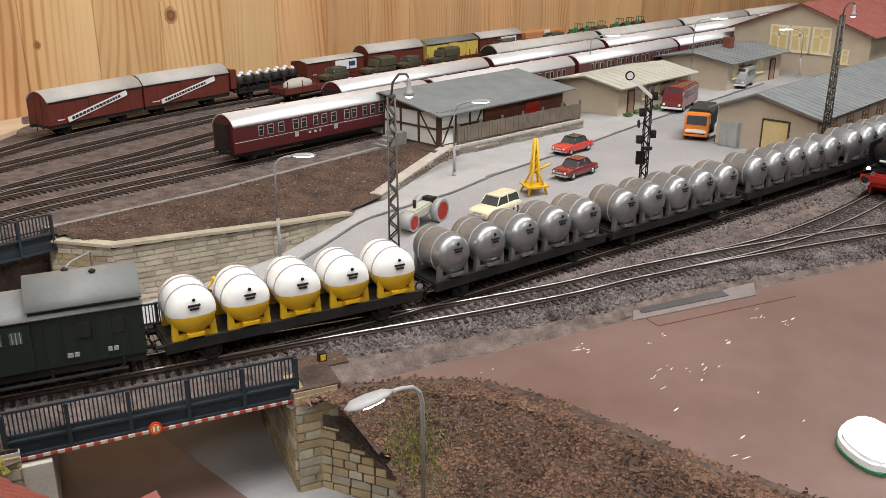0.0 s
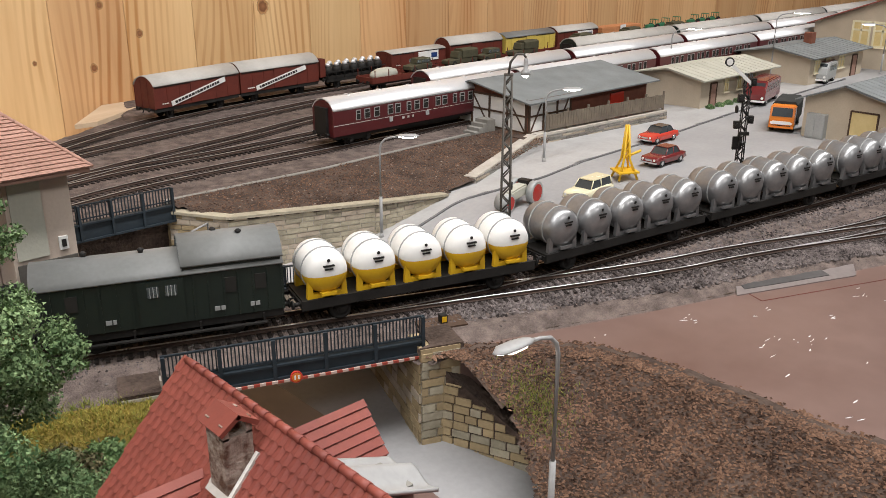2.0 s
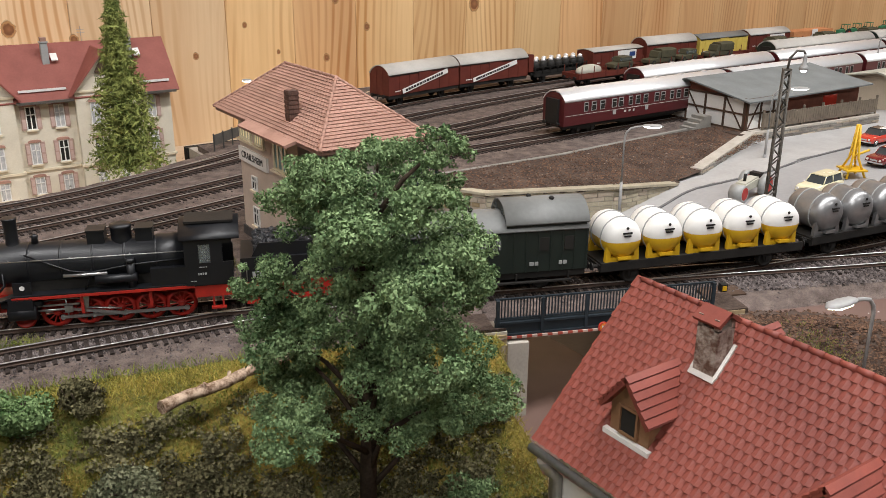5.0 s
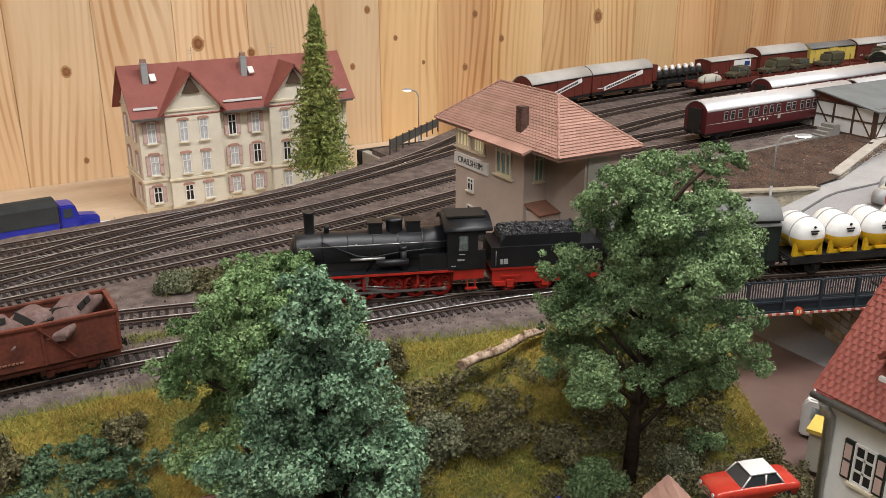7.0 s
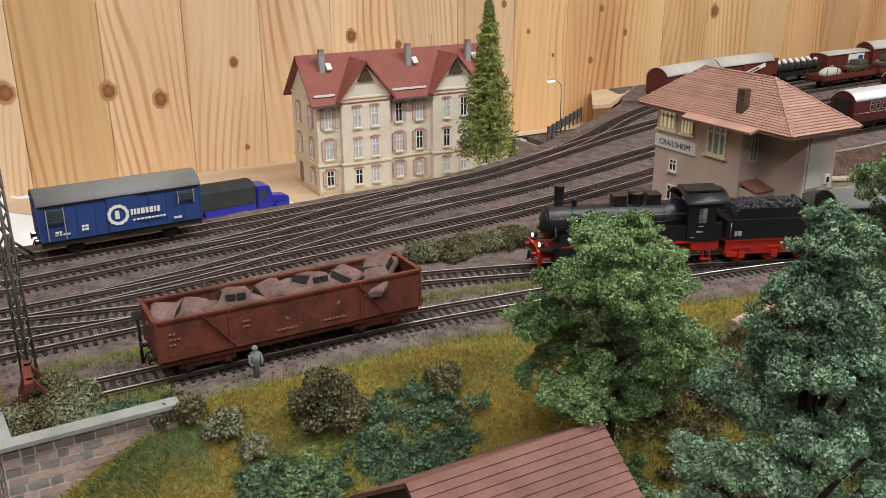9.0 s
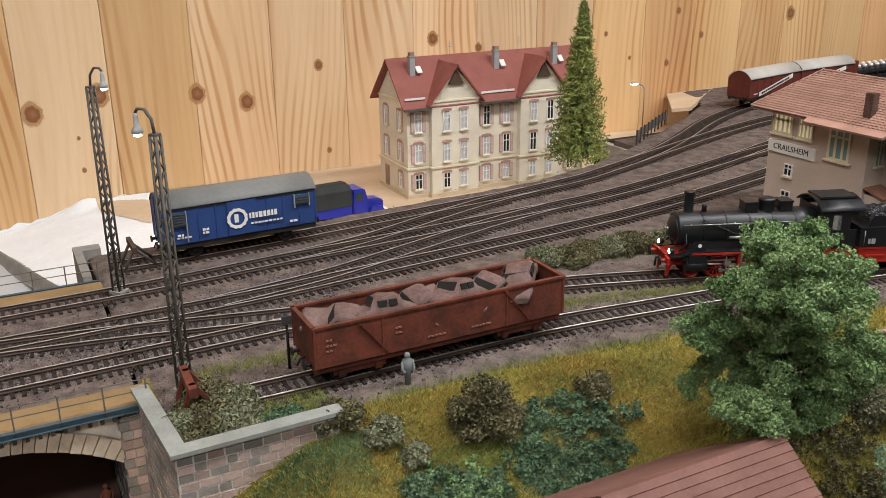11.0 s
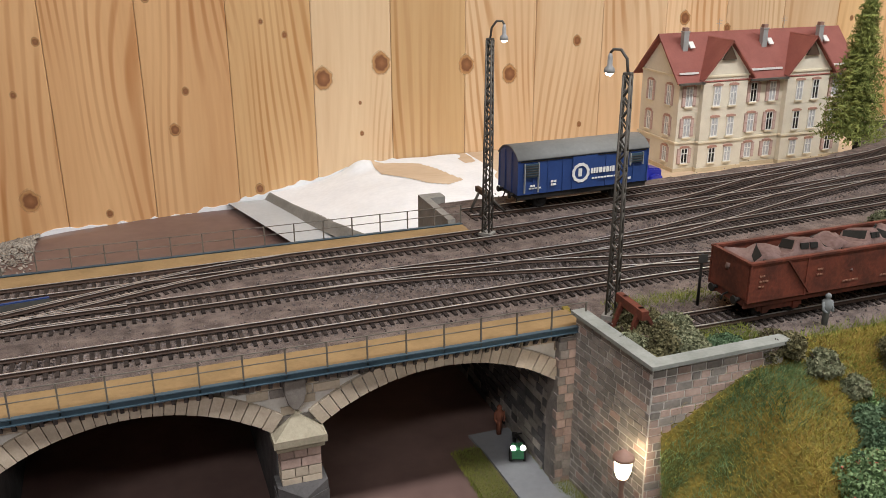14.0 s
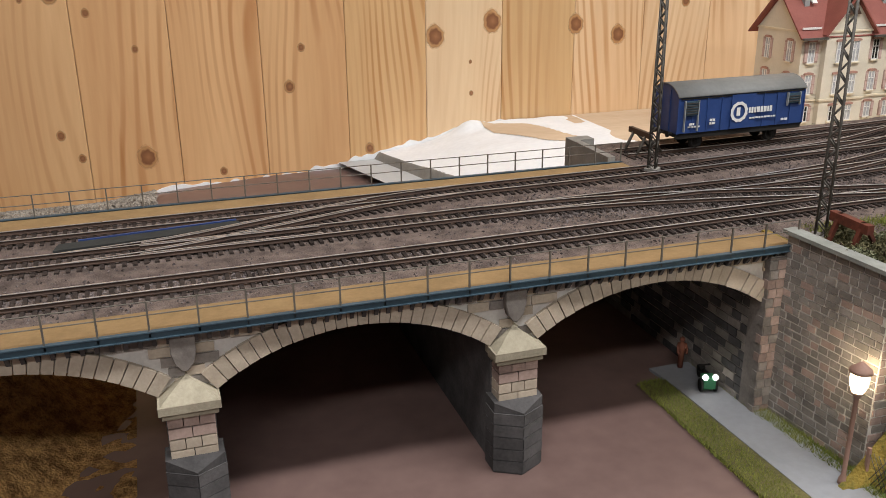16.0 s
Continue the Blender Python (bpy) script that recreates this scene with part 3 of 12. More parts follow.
me = skewed(plaster_x, lambda y: -0.30, 0.70, 1.095, 0.006, plaster_z)
tagged(part("plaster_sheet", with_mat(me, PLASTER)), "white unpainted plaster ground by the panelled wall", "plaster", "", "structure")
me = skewed(lambda y: plaster_x(y) - 0.009, lambda y: plaster_x(y) + 0.001, 0.70, 1.095, 0.006, lambda x, y: plaster_z(x, y) - 0.009 * smooth(0.0, -0.009, x - plaster_x(y)))
tagged(part("plaster_edge", with_mat(me, CONC)), "grey sloping edge of the plaster ground", "board", "", "structure")
me = skewed(lambda y: -0.590 + (1.09 - y) * 0.27, lambda y: plaster_x(y) - 0.007, 0.70, 1.094, 0.01, lambda x, y: -0.0885 - 0.010 * smooth(0.95, 0.75, y))
tagged(part("ramp_strip", with_mat(me, RAMPG)), "grey painted ramp strip beside the plaster ground", "path", "", "structure")
me = sheet(-0.32, 0.42, 0.74, 1.096, 0.01, lambda x, y: -0.055 + 0.001 * noise.noise(Vector((x * 20, y * 20, 4))))
tagged(part("plywood_base", with_mat(me, PLY)), "bare light plywood base under the town house", "board", "", "structure")
# filler smeared along the foot of the wall
bm = B()
lo, hi = [], []
for i in range(150):
    x = -0.83 + i * 0.0036
    z = lerp_table([(-0.86, -0.118), (-0.838, -0.114), (-0.772, -0.0985), (-0.677, -0.0985), (-0.597, -0.091), (-0.546, -0.080), (-0.435, -0.056), (-0.287, -0.058)], x)
    h = max(-0.006, 0.0050 * noise.noise(Vector((x * 90, 0, 0))) + 0.0055 * noise.noise(Vector((x * 24, 3, 0))) - 0.0012)
    lo.append((x, z - 0.008))
    hi.append((x, z + h))
prism(bm, lo + hi[::-1], WALL_Y - 0.0014, WALL_Y + 0.002, "y")
structure("filler_smear", bm, PLASTER, "white filler smeared along the foot of the plank wall", "filler")

STAIN = [(-0.4260, 1.0850), (-0.3950, 1.0780), (-0.3720, 1.0650), (-0.3560, 1.0200), (-0.3500, 0.9780), (-0.3700, 0.9680), (-0.3900, 0.9780), (-0.4050, 1.0100), (-0.4250, 1.0400)]
me = sheet(-0.43, -0.345, 0.96, 1.09, 0.0025, lambda x, y: plaster_z(x, y) + 0.0006, lambda x, y: inside(x, y, STAIN))
tagged(part("plaster_stain", with_mat(me, PLY)), "pale brown bare patch in the plaster ground", "patch", "", "structure")

# railway yard plateau
YARD = [(-0.4605, 0.453), (-0.36, 0.449), (-0.25, 0.447), (-0.1, 0.43), (0.0, 0.402), (0.108, 0.36), (0.147, 0.452), (0.132, 0.628), (0.25, 0.640), (0.40, 0.638), (0.58, 0.648), (0.66, 0.665), (2.6, 0.70), (2.6, 1.09), (0.41, 1.09), (0.37, 1.0), (0.30, 0.95), (0.16, 0.862), (0.04, 0.80), (-0.06, 0.77), (-0.3, 0.752), (-0.40, 0.755), (-0.465, 0.753)]


def margin(x, y, poly):
    """How far a point lies inside a polygon's edge; negative outside."""
    best = 9.0
    for (ax, ay), (bx, by) in zip(poly, poly[1:] + poly[:1]):
        dx, dy = bx - ax, by - ay
        k = min(1, max(0, ((x - ax) * dx + (y - ay) * dy) / (dx * dx + dy * dy)))
        best = min(best, math.hypot(x - ax - k * dx, y - ay - k * dy))
    return best if inside(x, y, poly) else -best


def yard_z(x, y):
    return -0.0036 + 0.0006 * noise.noise(Vector((x * 45, y * 45, 0)))


def shoulder_z(poly, width, drop):
    return lambda x, y: yard_z(x, y) - drop * smooth(width, -0.004, margin(x, y, poly) + 0.002 * noise.noise(Vector((x * 90, y * 90, 0))))


bm = B(); prism(bm, YARD, -0.060, -0.0062, "z")
structure("yard_plate", bm, DIRT, "raised plate that carries the railway yard", "ground")
me = sheet(-0.464, 2.6, 0.35, 1.09, 0.006, shoulder_z(YARD, 0.006, 0.004), lambda x, y: (x < 1.2 or x > 0) and margin(x, y, YARD) > (-0.004 if x < 0.15 and y < 0.5 else -0.001))
yard = tagged(part("yard_ballast", with_mat(me, BALLAST)), "brown-grey ballast bed of the railway yard", "ballast", "", "structure")
# strip right of the road bridge: main line and junction
STRIP = [(0.228, 0.313), (0.30, 0.292), (0.36, 0.270), (0.43, 0.246), (0.52, 0.215), (0.70, 0.150), (0.9, 0.05), (1.5, 0.0), (1.7, 0.34), (0.9, 0.315), (0.66, 0.345), (0.5, 0.362), (0.38, 0.378), (0.30, 0.392), (0.262, 0.405)]
bm = B(); prism(bm, STRIP, -0.060, -0.0085, "z")
structure("junction_plate", bm, DIRT, "raised plate under the junction tracks", "ground")
me = sheet(0.22, 1.7, 0.0, 0.415, 0.005, shoulder_z(STRIP, 0.009, 0.0065), lambda x, y: margin(x, y, STRIP) > -0.006)
junction = tagged(part("junction_ballast", with_mat(me, BALLAST)), "grey ballast bed of the junction tracks", "ballast", "", "structure")

# brown painted board in front of the junction
EDGE = [(0.229, 0.311), (0.2535, 0.297), (0.280, 0.277), (0.297, 0.2525), (0.305, 0.22), (0.3066, 0.18), (0.309, 0.128), (0.325, 0.05), (0.35, -0.05)]
BOARD = EDGE + [(0.6, -0.14), (1.5, -0.14), (1.5, 0.02), (0.88, 0.045), (0.70, 0.143), (0.52, 0.209), (0.43, 0.240), (0.36, 0.264), (0.30, 0.286)]
bm = B(); prism(bm, BOARD, -0.030, -0.0072, "z")
structure("brown_board", bm, BROWNB, "glossy brown painted board with scuffs and crumbs", "board")

# street: falls from the station forecourt to the underpass, runs on under both bridges
def road_z(x, y):
    z = lerp_table([(0.28, -0.058), (0.36, -0.046), (0.47, -0.022), (0.62, -0.0125), (3, -0.0115)], x)
    if y < 0.38:
        z = min(z, -0.058 - 0.03 * smooth(0.33, 0.1, y) + (0.045 if x > 0.33 else 0) * 0)
    return z


me = sheet(0.02, 1.9, 0.05, 0.67, 0.01, road_z)
tagged(part("road", with_mat(me, ROADM)), "pale grey painted street falling to an underpass", "road", "", "structure")

me = sheet(0.02, 0.20, 0.05, 0.46, 0.01, lambda x, y: road_z(x, y) + 0.0016)
tagged(part("brown_floor", with_mat(me, BROWNB)), "bare brown painted board beside the street in the underpass", "board", "", "structure")

# earth banks
WALLTOP = [(0.243, 0.645), (0.2704, 0.5875), (0.386, 0.5525), (0.457, 0.5505), (0.50, 0.56)]


def bank_z(x, y):
    yw = lerp_table([(0.2704, 0.5875), (0.386, 0.5525), (0.457, 0.5505), (0.505, 0.558), (0.64, 0.603)], x)
    zw = lerp_table([(0.27, -0.010), (0.386, -0.014), (0.457, -0.021), (0.505, -0.0145), (0.64, -0.0030)], x)
    k = min(1, max(0, (y - yw) / (0.642 - yw)))
    return zw + (-0.0015 - zw) * k + 0.0012 * noise.noise(Vector((x * 60, y * 60, 2))) * (1 if 0.03 < k < 0.97 else 0.2)


me = sheet(0.244, 0.66, 0.55, 0.645, 0.005, bank_z, lambda x, y: y > lerp_table([(0.2704, 0.587), (0.386, 0.552), (0.457, 0.5505), (0.505, 0.557), (0.66, 0.609)], x) and y > 0.645 - (x - 0.243) * 2.1)
bank = tagged(part("earth_bank", with_mat(me, DIRT)), "brown earth bank below the yard edge", "earth", "", "structure")


def bank2_z(x, y):
    y0 = lerp_table([(0.26, 0.402), (0.30, 0.391), (0.38, 0.377), (0.5, 0.361), (0.66, 0.344), (0.9, 0.314)], x)
    return max(road_z(x, 0.5) - 0.002, -0.0065 - 0.62 * max(0, y - y0 - 0.006)) + 0.001 * noise.noise(Vector((x * 60, y * 60, 5)))


me = sheet(0.255, 0.92, 0.31, 0.47, 0.005, bank2_z, lambda x, y: y > lerp_table([(0.255, 0.396), (0.30, 0.387), (0.38, 0.373), (0.5, 0.357), (0.66, 0.34), (0.9, 0.31)], x) and y < lerp_table([(0.255, 0.455), (0.40, 0.468), (0.62, 0.452), (0.92, 0.40)], x))
bank2 = tagged(part("earth_verge", with_mat(me, DIRT)), "brown earth verge between main line and street", "earth", "", "structure")


def edge_dist(x, y):
    """Distance from the brown board's edge to a point in front of it."""
    best = 9
    for (x0, y0), (x1, y1) in zip(EDGE, EDGE[1:]):
        dx, dy = x1 - x0, y1 - y0
        k = min(1, max(0, ((x - x0) * dx + (y - y0) * dy) / (dx * dx + dy * dy)))
        best = min(best, math.hypot(x - x0 - k * dx, y - y0 - k * dy))
    return best


def chip_z(x, y):
    d = edge_dist(x, y)
    return max(-0.088, -0.0055 - 0.05 * d - 0.62 * max(0, d - 0.012)) + 0.0015 * noise.noise(Vector((x * 50, y * 50, 3)))


def chip_keep(x, y):
    if y > 0.312 - 0.02 * 0 or x > 0.345:
        return False
    return x < lerp_table([(-0.05, 0.35), (0.05, 0.327), (0.128, 0.311), (0.18, 0.3086), (0.22, 0.307), (0.2525, 0.299), (0.277, 0.282), (0.297, 0.256), (0.311, 0.231)], y) and x > lerp_table([(-0.1, 0.19), (0.1, 0.17), (0.2, 0.205), (0.26, 0.238), (0.311, 0.232)], y)


me = sheet(0.10, 0.35, -0.08, 0.315, 0.005, chip_z, chip_keep)
chips = tagged(part("earth_slope", with_mat(me, DIRT)), "earth slope strewn with dark wood chips", "earth", "", "structure")


# grassy embankment in front of the yard
def front_y(x):
    return lerp_table([(-0.465, 0.452), (-0.25, 0.448), (-0.1, 0.431), (0.0, 0.403), (0.108, 0.361)], x)


def grass_z(x, y):
    d = front_y(x) - y
    slope = lerp_table([(-0.45, 0.55), (-0.2, 0.50), (0.0, 0.52), (0.1, 0.6)], x)
    z = -0.0052 - slope * max(0, d - 0.016) - 0.05 * max(0, d) - 0.25 * max(0, -d)
    z -= 1.35 * max(0, -0.402 - x) * smooth(0.0, 0.02, d - 0.012)
    low = lerp_table([(-0.45, -0.104), (-0.2, -0.09), (0.0, -0.058), (0.1, -0.058)], x)
    bumps = 0.0035 * noise.noise(Vector((x * 22, y * 22, 8))) + 0.0015 * noise.noise(Vector((x * 60, y * 60, 8)))
    return max(low, z + bumps * smooth(0.005, 0.04, d))


def grass_keep(x, y):
    return y < front_y(x) + 0.008 and not (x < -0.4560 and y > 0.424) and not (x < -0.380 and y > 0.4365) and (x < lerp_table([(0.0, 0.1), (0.25, 0.075), (0.32, 0.09), (0.361, 0.106)], y))


me = sheet(-0.60, 0.11, 0.05, 0.455, 0.006, grass_z, grass_keep)
embankment = tagged(part("embankment", with_mat(me, GRASSG)), "grassy railway embankment with dry yellow and green patches", "embankment", "", "structure")


# ---- tracks ----
STEP = 0.0027


def spline(pts, step=STEP):
    """Points at even steps along a smooth curve through pts."""
    p = [Vector((x, y, 0)) for x, y in pts]
    p = [2 * p[0] - p[1]] + p + [2 * p[-1] - p[-2]]
    fine = []
    for i in range(1, len(p) - 2):
        for k in range(24):
            t = k / 24
            a, b, c, d = p[i - 1:i + 3]
            fine.append(0.5 * (2 * b + (c - a) * t + (2 * a - 5 * b + 4 * c - d) * t * t + (3 * b - a - 3 * c + d) * t ** 3))
    fine.append(p[-2])
    out, left = [fine[0]], step
    for a, b in zip(fine, fine[1:]):
        seg = (b - a).length
        while seg >= left > 0:
            a = a + (b - a) * (left / seg)
            out.append(a)
            seg -= left
            left = step
        left -= seg
    return out


TRACKS = {
    "main": [(-1.5, 0.545), (-0.9, 0.549), (-0.6, 0.5515), (-0.45, 0.5535), (-0.35, 0.554), (-0.246, 0.5455), (-0.145, 0.519), (-0.018, 0.471), (0.1, 0.4225), (0.2, 0.382), (0.26, 0.3605), (0.32, 0.345), (0.38, 0.335), (0.485, 0.319), (0.61, 0.299), (0.85, 0.268), (1.2, 0.235), (1.6, 0.21)],
    "siding": [(-0.452, 0.482), (-0.386, 0.4805), (-0.254, 0.4805), (-0.163, 0.472), (-0.06, 0.4585), (0.0, 0.449), (0.055, 0.437), (0.1, 0.4225)],
    "stub": [(-0.452, 0.709), (-0.36, 0.7105), (-0.28, 0.716), (-0.14, 0.7285), (-0.034, 0.743), (0.03, 0.762), (0.2, 0.822), (0.295, 0.852), (0.40, 0.876), (0.52, 0.900), (0.64, 0.918), (0.9, 0.935), (1.4, 0.945), (2.5, 0.95)],
    "van_line": [(0.06, 0.772), (0.13, 0.803), (0.2, 0.843), (0.26, 0.881), (0.32, 0.913), (0.40, 0.944), (0.52, 0.967), (0.66, 0.980), (0.9, 0.995), (1.4, 1.0), (2.5, 1.0)],
    "through": [(-1.5, 0.645), (-0.9, 0.650), (-0.58, 0.655), (-0.435, 0.659), (-0.35, 0.666), (-0.275, 0.670), (-0.176, 0.677), (-0.023, 0.691), (0.146, 0.731), (0.2574, 0.766), (0.344, 0.787), (0.42, 0.803), (0.50, 0.824), (0.62, 0.845), (0.9, 0.86), (1.4, 0.865), (2.5, 0.87)],
    "inner": [(0.17, 0.738), (0.2577, 0.7545), (0.356, 0.7535), (0.462, 0.760), (0.62, 0.772), (0.9, 0.785), (1.4, 0.79), (2.5, 0.795)],
    "coach_line": [(-1.5, 0.596), (-0.9, 0.601), (-0.52, 0.606), (-0.38, 0.608), (-0.28, 0.616), (-0.13, 0.627), (-0.03, 0.638), (0.106, 0.665), (0.236, 0.696), (0.33, 0.7025), (0.44, 0.7035), (0.62, 0.707), (0.9, 0.71), (1.4, 0.715), (2.5, 0.72)],
    "crossover": [(-0.60, 0.6045), (-0.54, 0.6025), (-0.46, 0.590), (-0.39, 0.574), (-0.31, 0.556), (-0.25, 0.5465)],
    "crossover_2": [(-0.60, 0.6545), (-0.66, 0.646), (-0.72, 0.628), (-0.78, 0.61), (-0.84, 0.6015)],
    "crossover_3": [(-0.40, 0.609), (-0.32, 0.622), (-0.24, 0.645), (-0.16, 0.668), (-0.08, 0.685)],
    "crossover_4": [(-0.34, 0.667), (-0.27, 0.679), (-0.19, 0.706), (-0.12, 0.727), (-0.05, 0.741)],
    "junction": [(0.2, 0.382), (0.278, 0.3495), (0.35, 0.318), (0.4156, 0.292), (0.459, 0.279), (0.50, 0.2645), (0.56, 0.2445), (0.62, 0.231), (0.70, 0.2235), (0.8, 0.222), (1.0, 0.223), (1.6, 0.225)],
    "junction_2": [(0.50, 0.2645), (0.56, 0.240), (0.62, 0.214), (0.67, 0.19), (0.75, 0.148), (0.9, 0.06)],
}
GAUGE = 0.0172
PATHS = {k: spline(v) for k, v in TRACKS.items()}
TIEMESH = {}


def tie_mesh(length):
    key = round(length, 3)
    if key not in TIEMESH:
        bm = B()
        h = length / 2
        prism(bm, [(-0.0012, 0), (-0.0010, 0.0016), (0.0010, 0.0016), (0.0012, 0)], -h, h, "y")
        for s in (-1, 1):
            box(bm, -0.0009, 0.0009, s * GAUGE / 2 - 0.0016, s * GAUGE / 2 + 0.0016, 0.0014, 0.0022)
        TIEMESH[key] = mesh_of("sleeper", bm, TIE)
    return TIEMESH[key]


def rail(path, off, parent):
    prof = [(-0.0010, -0.0024), (0.0010, -0.0024), (0.0010, -0.0020), (0.0003, -0.0017), (0.0003, -0.0007), (0.0006, -0.0004), (-0.0006, -0.0004), (-0.0003, -0.0007), (-0.0003, -0.0017), (-0.0010, -0.0020)]
    head = [(-0.00045, -0.0004), (0.00045, -0.0004), (0.00045, -0.0001), (0.0003, 0), (-0.0003, 0), (-0.00045, -0.0001)]
    res = []
    for prf in (prof, head):
        bm, rings = B(), []
        for i in range(0, len(path), 2):
            d = (path[min(i + 2, len(path) - 1)] - path[max(i - 2, 0)]).normalized()
            side = Vector((-d.y, d.x, 0))
            rings.append([bm.verts.new(path[i] + side * (off + a) + Vector((0, 0, b))) for a, b in prf])
        for a, b in zip(rings, rings[1:]):
            for k in range(len(prf)):
                bm.faces.new([a[k], a[(k + 1) % len(prf)], b[(k + 1) % len(prf)], b[k]])
        bm.faces.new(rings[0]); bm.faces.new(rings[-1][::-1])
        res.append(bm)
    r = part("rail", res[0], RAILW, parent, "rusty rail web")
    part("rail_head", res[1], RAIL, r, "worn bright running surface")


TRACK_LABEL = {"siding": "rusty siding track overgrown at its end", "crossover": "connecting track between two yard tracks", "stub": "yard track ending at a buffer stop"}
KEPT = []


def lay(name, path):
    t = thing("railway_track", TRACK_LABEL.get(name.split("_")[0], "H0 track with dark sleepers and worn steel rails"), "track", None, "yard tracks")
    for s in (-1, 1):
        rail(path, s * GAUGE / 2, t)
    cell = {}
    for c in KEPT:
        cell.setdefault((round(c.x / 0.02), round(c.y / 0.02)), []).append(c)
    mine = []
    for i in range(1, len(path) - 1, 2):
        p = path[i]
        if any((p - c).length < 0.0038 for ax in (-1, 0, 1) for ay in (-1, 0, 1) for c in cell.get((round(p.x / 0.02) + ax, round(p.y / 0.02) + ay), ())):
            continue
        d = (path[i + 1] - path[i - 1])
        mine.append((p, math.atan2(d.y, d.x)))
    single = lambda p: -0.72 < p.x < (0.55 if p.y < 0.5 else 0.20) and (p.y < 0.615 or -0.40 < p.x < 0.06 and p.y < 0.70)
    far = [m for m in mine if not single(m[0])]
    for p, a in mine:
        if single(p):
            m = Matrix.Translation((p.x, p.y, -0.0042)) @ Matrix.Rotation(a, 4, "Z")
            part("sleeper", tie_mesh(0.030), TIE, t, "", m)
    if far:
        bm = B()
        for p, a in far:
            prism(bm, [(-0.0012, 0), (-0.0010, 0.0016), (0.0010, 0.0016), (0.0012, 0)], -0.015, 0.015, "y", Matrix.Translation((p.x, p.y, -0.0042)) @ Matrix.Rotation(a, 4, "Z"))
        tagged(part("sleeper_row", bm, TIE, t), kind="stuff")
    KEPT.extend(m[0] for m in mine)
    return t


def on_track(name, s):
    """The pose on a track, s metres along it: x forward along the track."""
    path = PATHS[name]
    i = min(len(path) - 2, max(1, int(round(s / STEP))))
    d = path[i + 1] - path[i - 1]
    return Matrix.Translation(path[i]) @ Matrix.Rotation(math.atan2(d.y, d.x), 4, "Z")


def along(name, x):
    """How far along a track the given x lies."""
    path = PATHS[name]
    return STEP * min(range(len(path)), key=lambda i: abs(path[i].x - x))


# ---- viaduct ----
VX0, VX1, VY0, VY1 = -1.5, -0.467, 0.504, 0.680
PIERS = [-0.6255, -0.7825, -0.9395, -1.0965, -1.2535, -1.4105]
SPRING, CROWN, PW = -0.036, -0.0145, 0.0125
viaduct = thing("viaduct", "stone arch railway viaduct with planked walkways", "viaduct", None, "", "structure")


def arch_z(x, a, b):
    """Underside of the segmental arch from a to b."""
    half, rise = (b - a) / 2, CROWN - SPRING
    r = (half * half + rise * rise) / (2 * rise)
    return SPRING + math.sqrt(max(0, r * r - (x - (a + b) / 2) ** 2)) - (r - rise)


SPANS = []
edges = [VX1 - 0.011] + [v for p in PIERS for v in (p + PW, p - PW)]
for i in range(0, len(edges) - 1, 2):
    SPANS.append((edges[i + 1], edges[i]))
for a, b in SPANS:
    n = 16
    poly = [(a + (b - a) * i / n, arch_z(a + (b - a) * i / n, a, b)) for i in range(n + 1)]
    bm = B()
    prism(bm, [(a - PW, SPRING)] + poly + [(b + (PW if b < VX1 - 0.02 else 0.0), SPRING), (b + (PW if b < VX1 - 0.02 else 0.0), -0.0085), (a - PW, -0.0085)], VY0, VY1, "y")
    part("spandrel", bm, PALEJ, viaduct, "grey stone arch spandrel")
    # ring stones
    m = 26
    for i in range(m):
        x0, x1 = a + (b - a) * i / m, a + (b - a) * (i + 1) / m
        h = 0.0105
        def ring(x, lift):
            half, rise = (b - a) / 2, CROWN - SPRING
            r = (half * half + rise * rise) / (2 * rise)
            cx, cz = (a + b) / 2, CROWN - r
            d = Vector((x - cx, arch_z(x, a, b) - cz)).normalized()
            return (cx + d.x * (r + lift), cz + d.y * (r + lift))
        g = 0.00022
        q = [ring(x0 + g, -0.0002), ring(x1 - g, -0.0002), ring(x1 - g, h), ring(x0 + g, h)]
        bm = B()
        prism(bm, q, VY0 - 0.0022 + rng.uniform(-0.0003, 0.0003), VY0 + 0.001, "y")
        part("ring_stone", bm, ARCHST, viaduct)
PIER_MESH = None
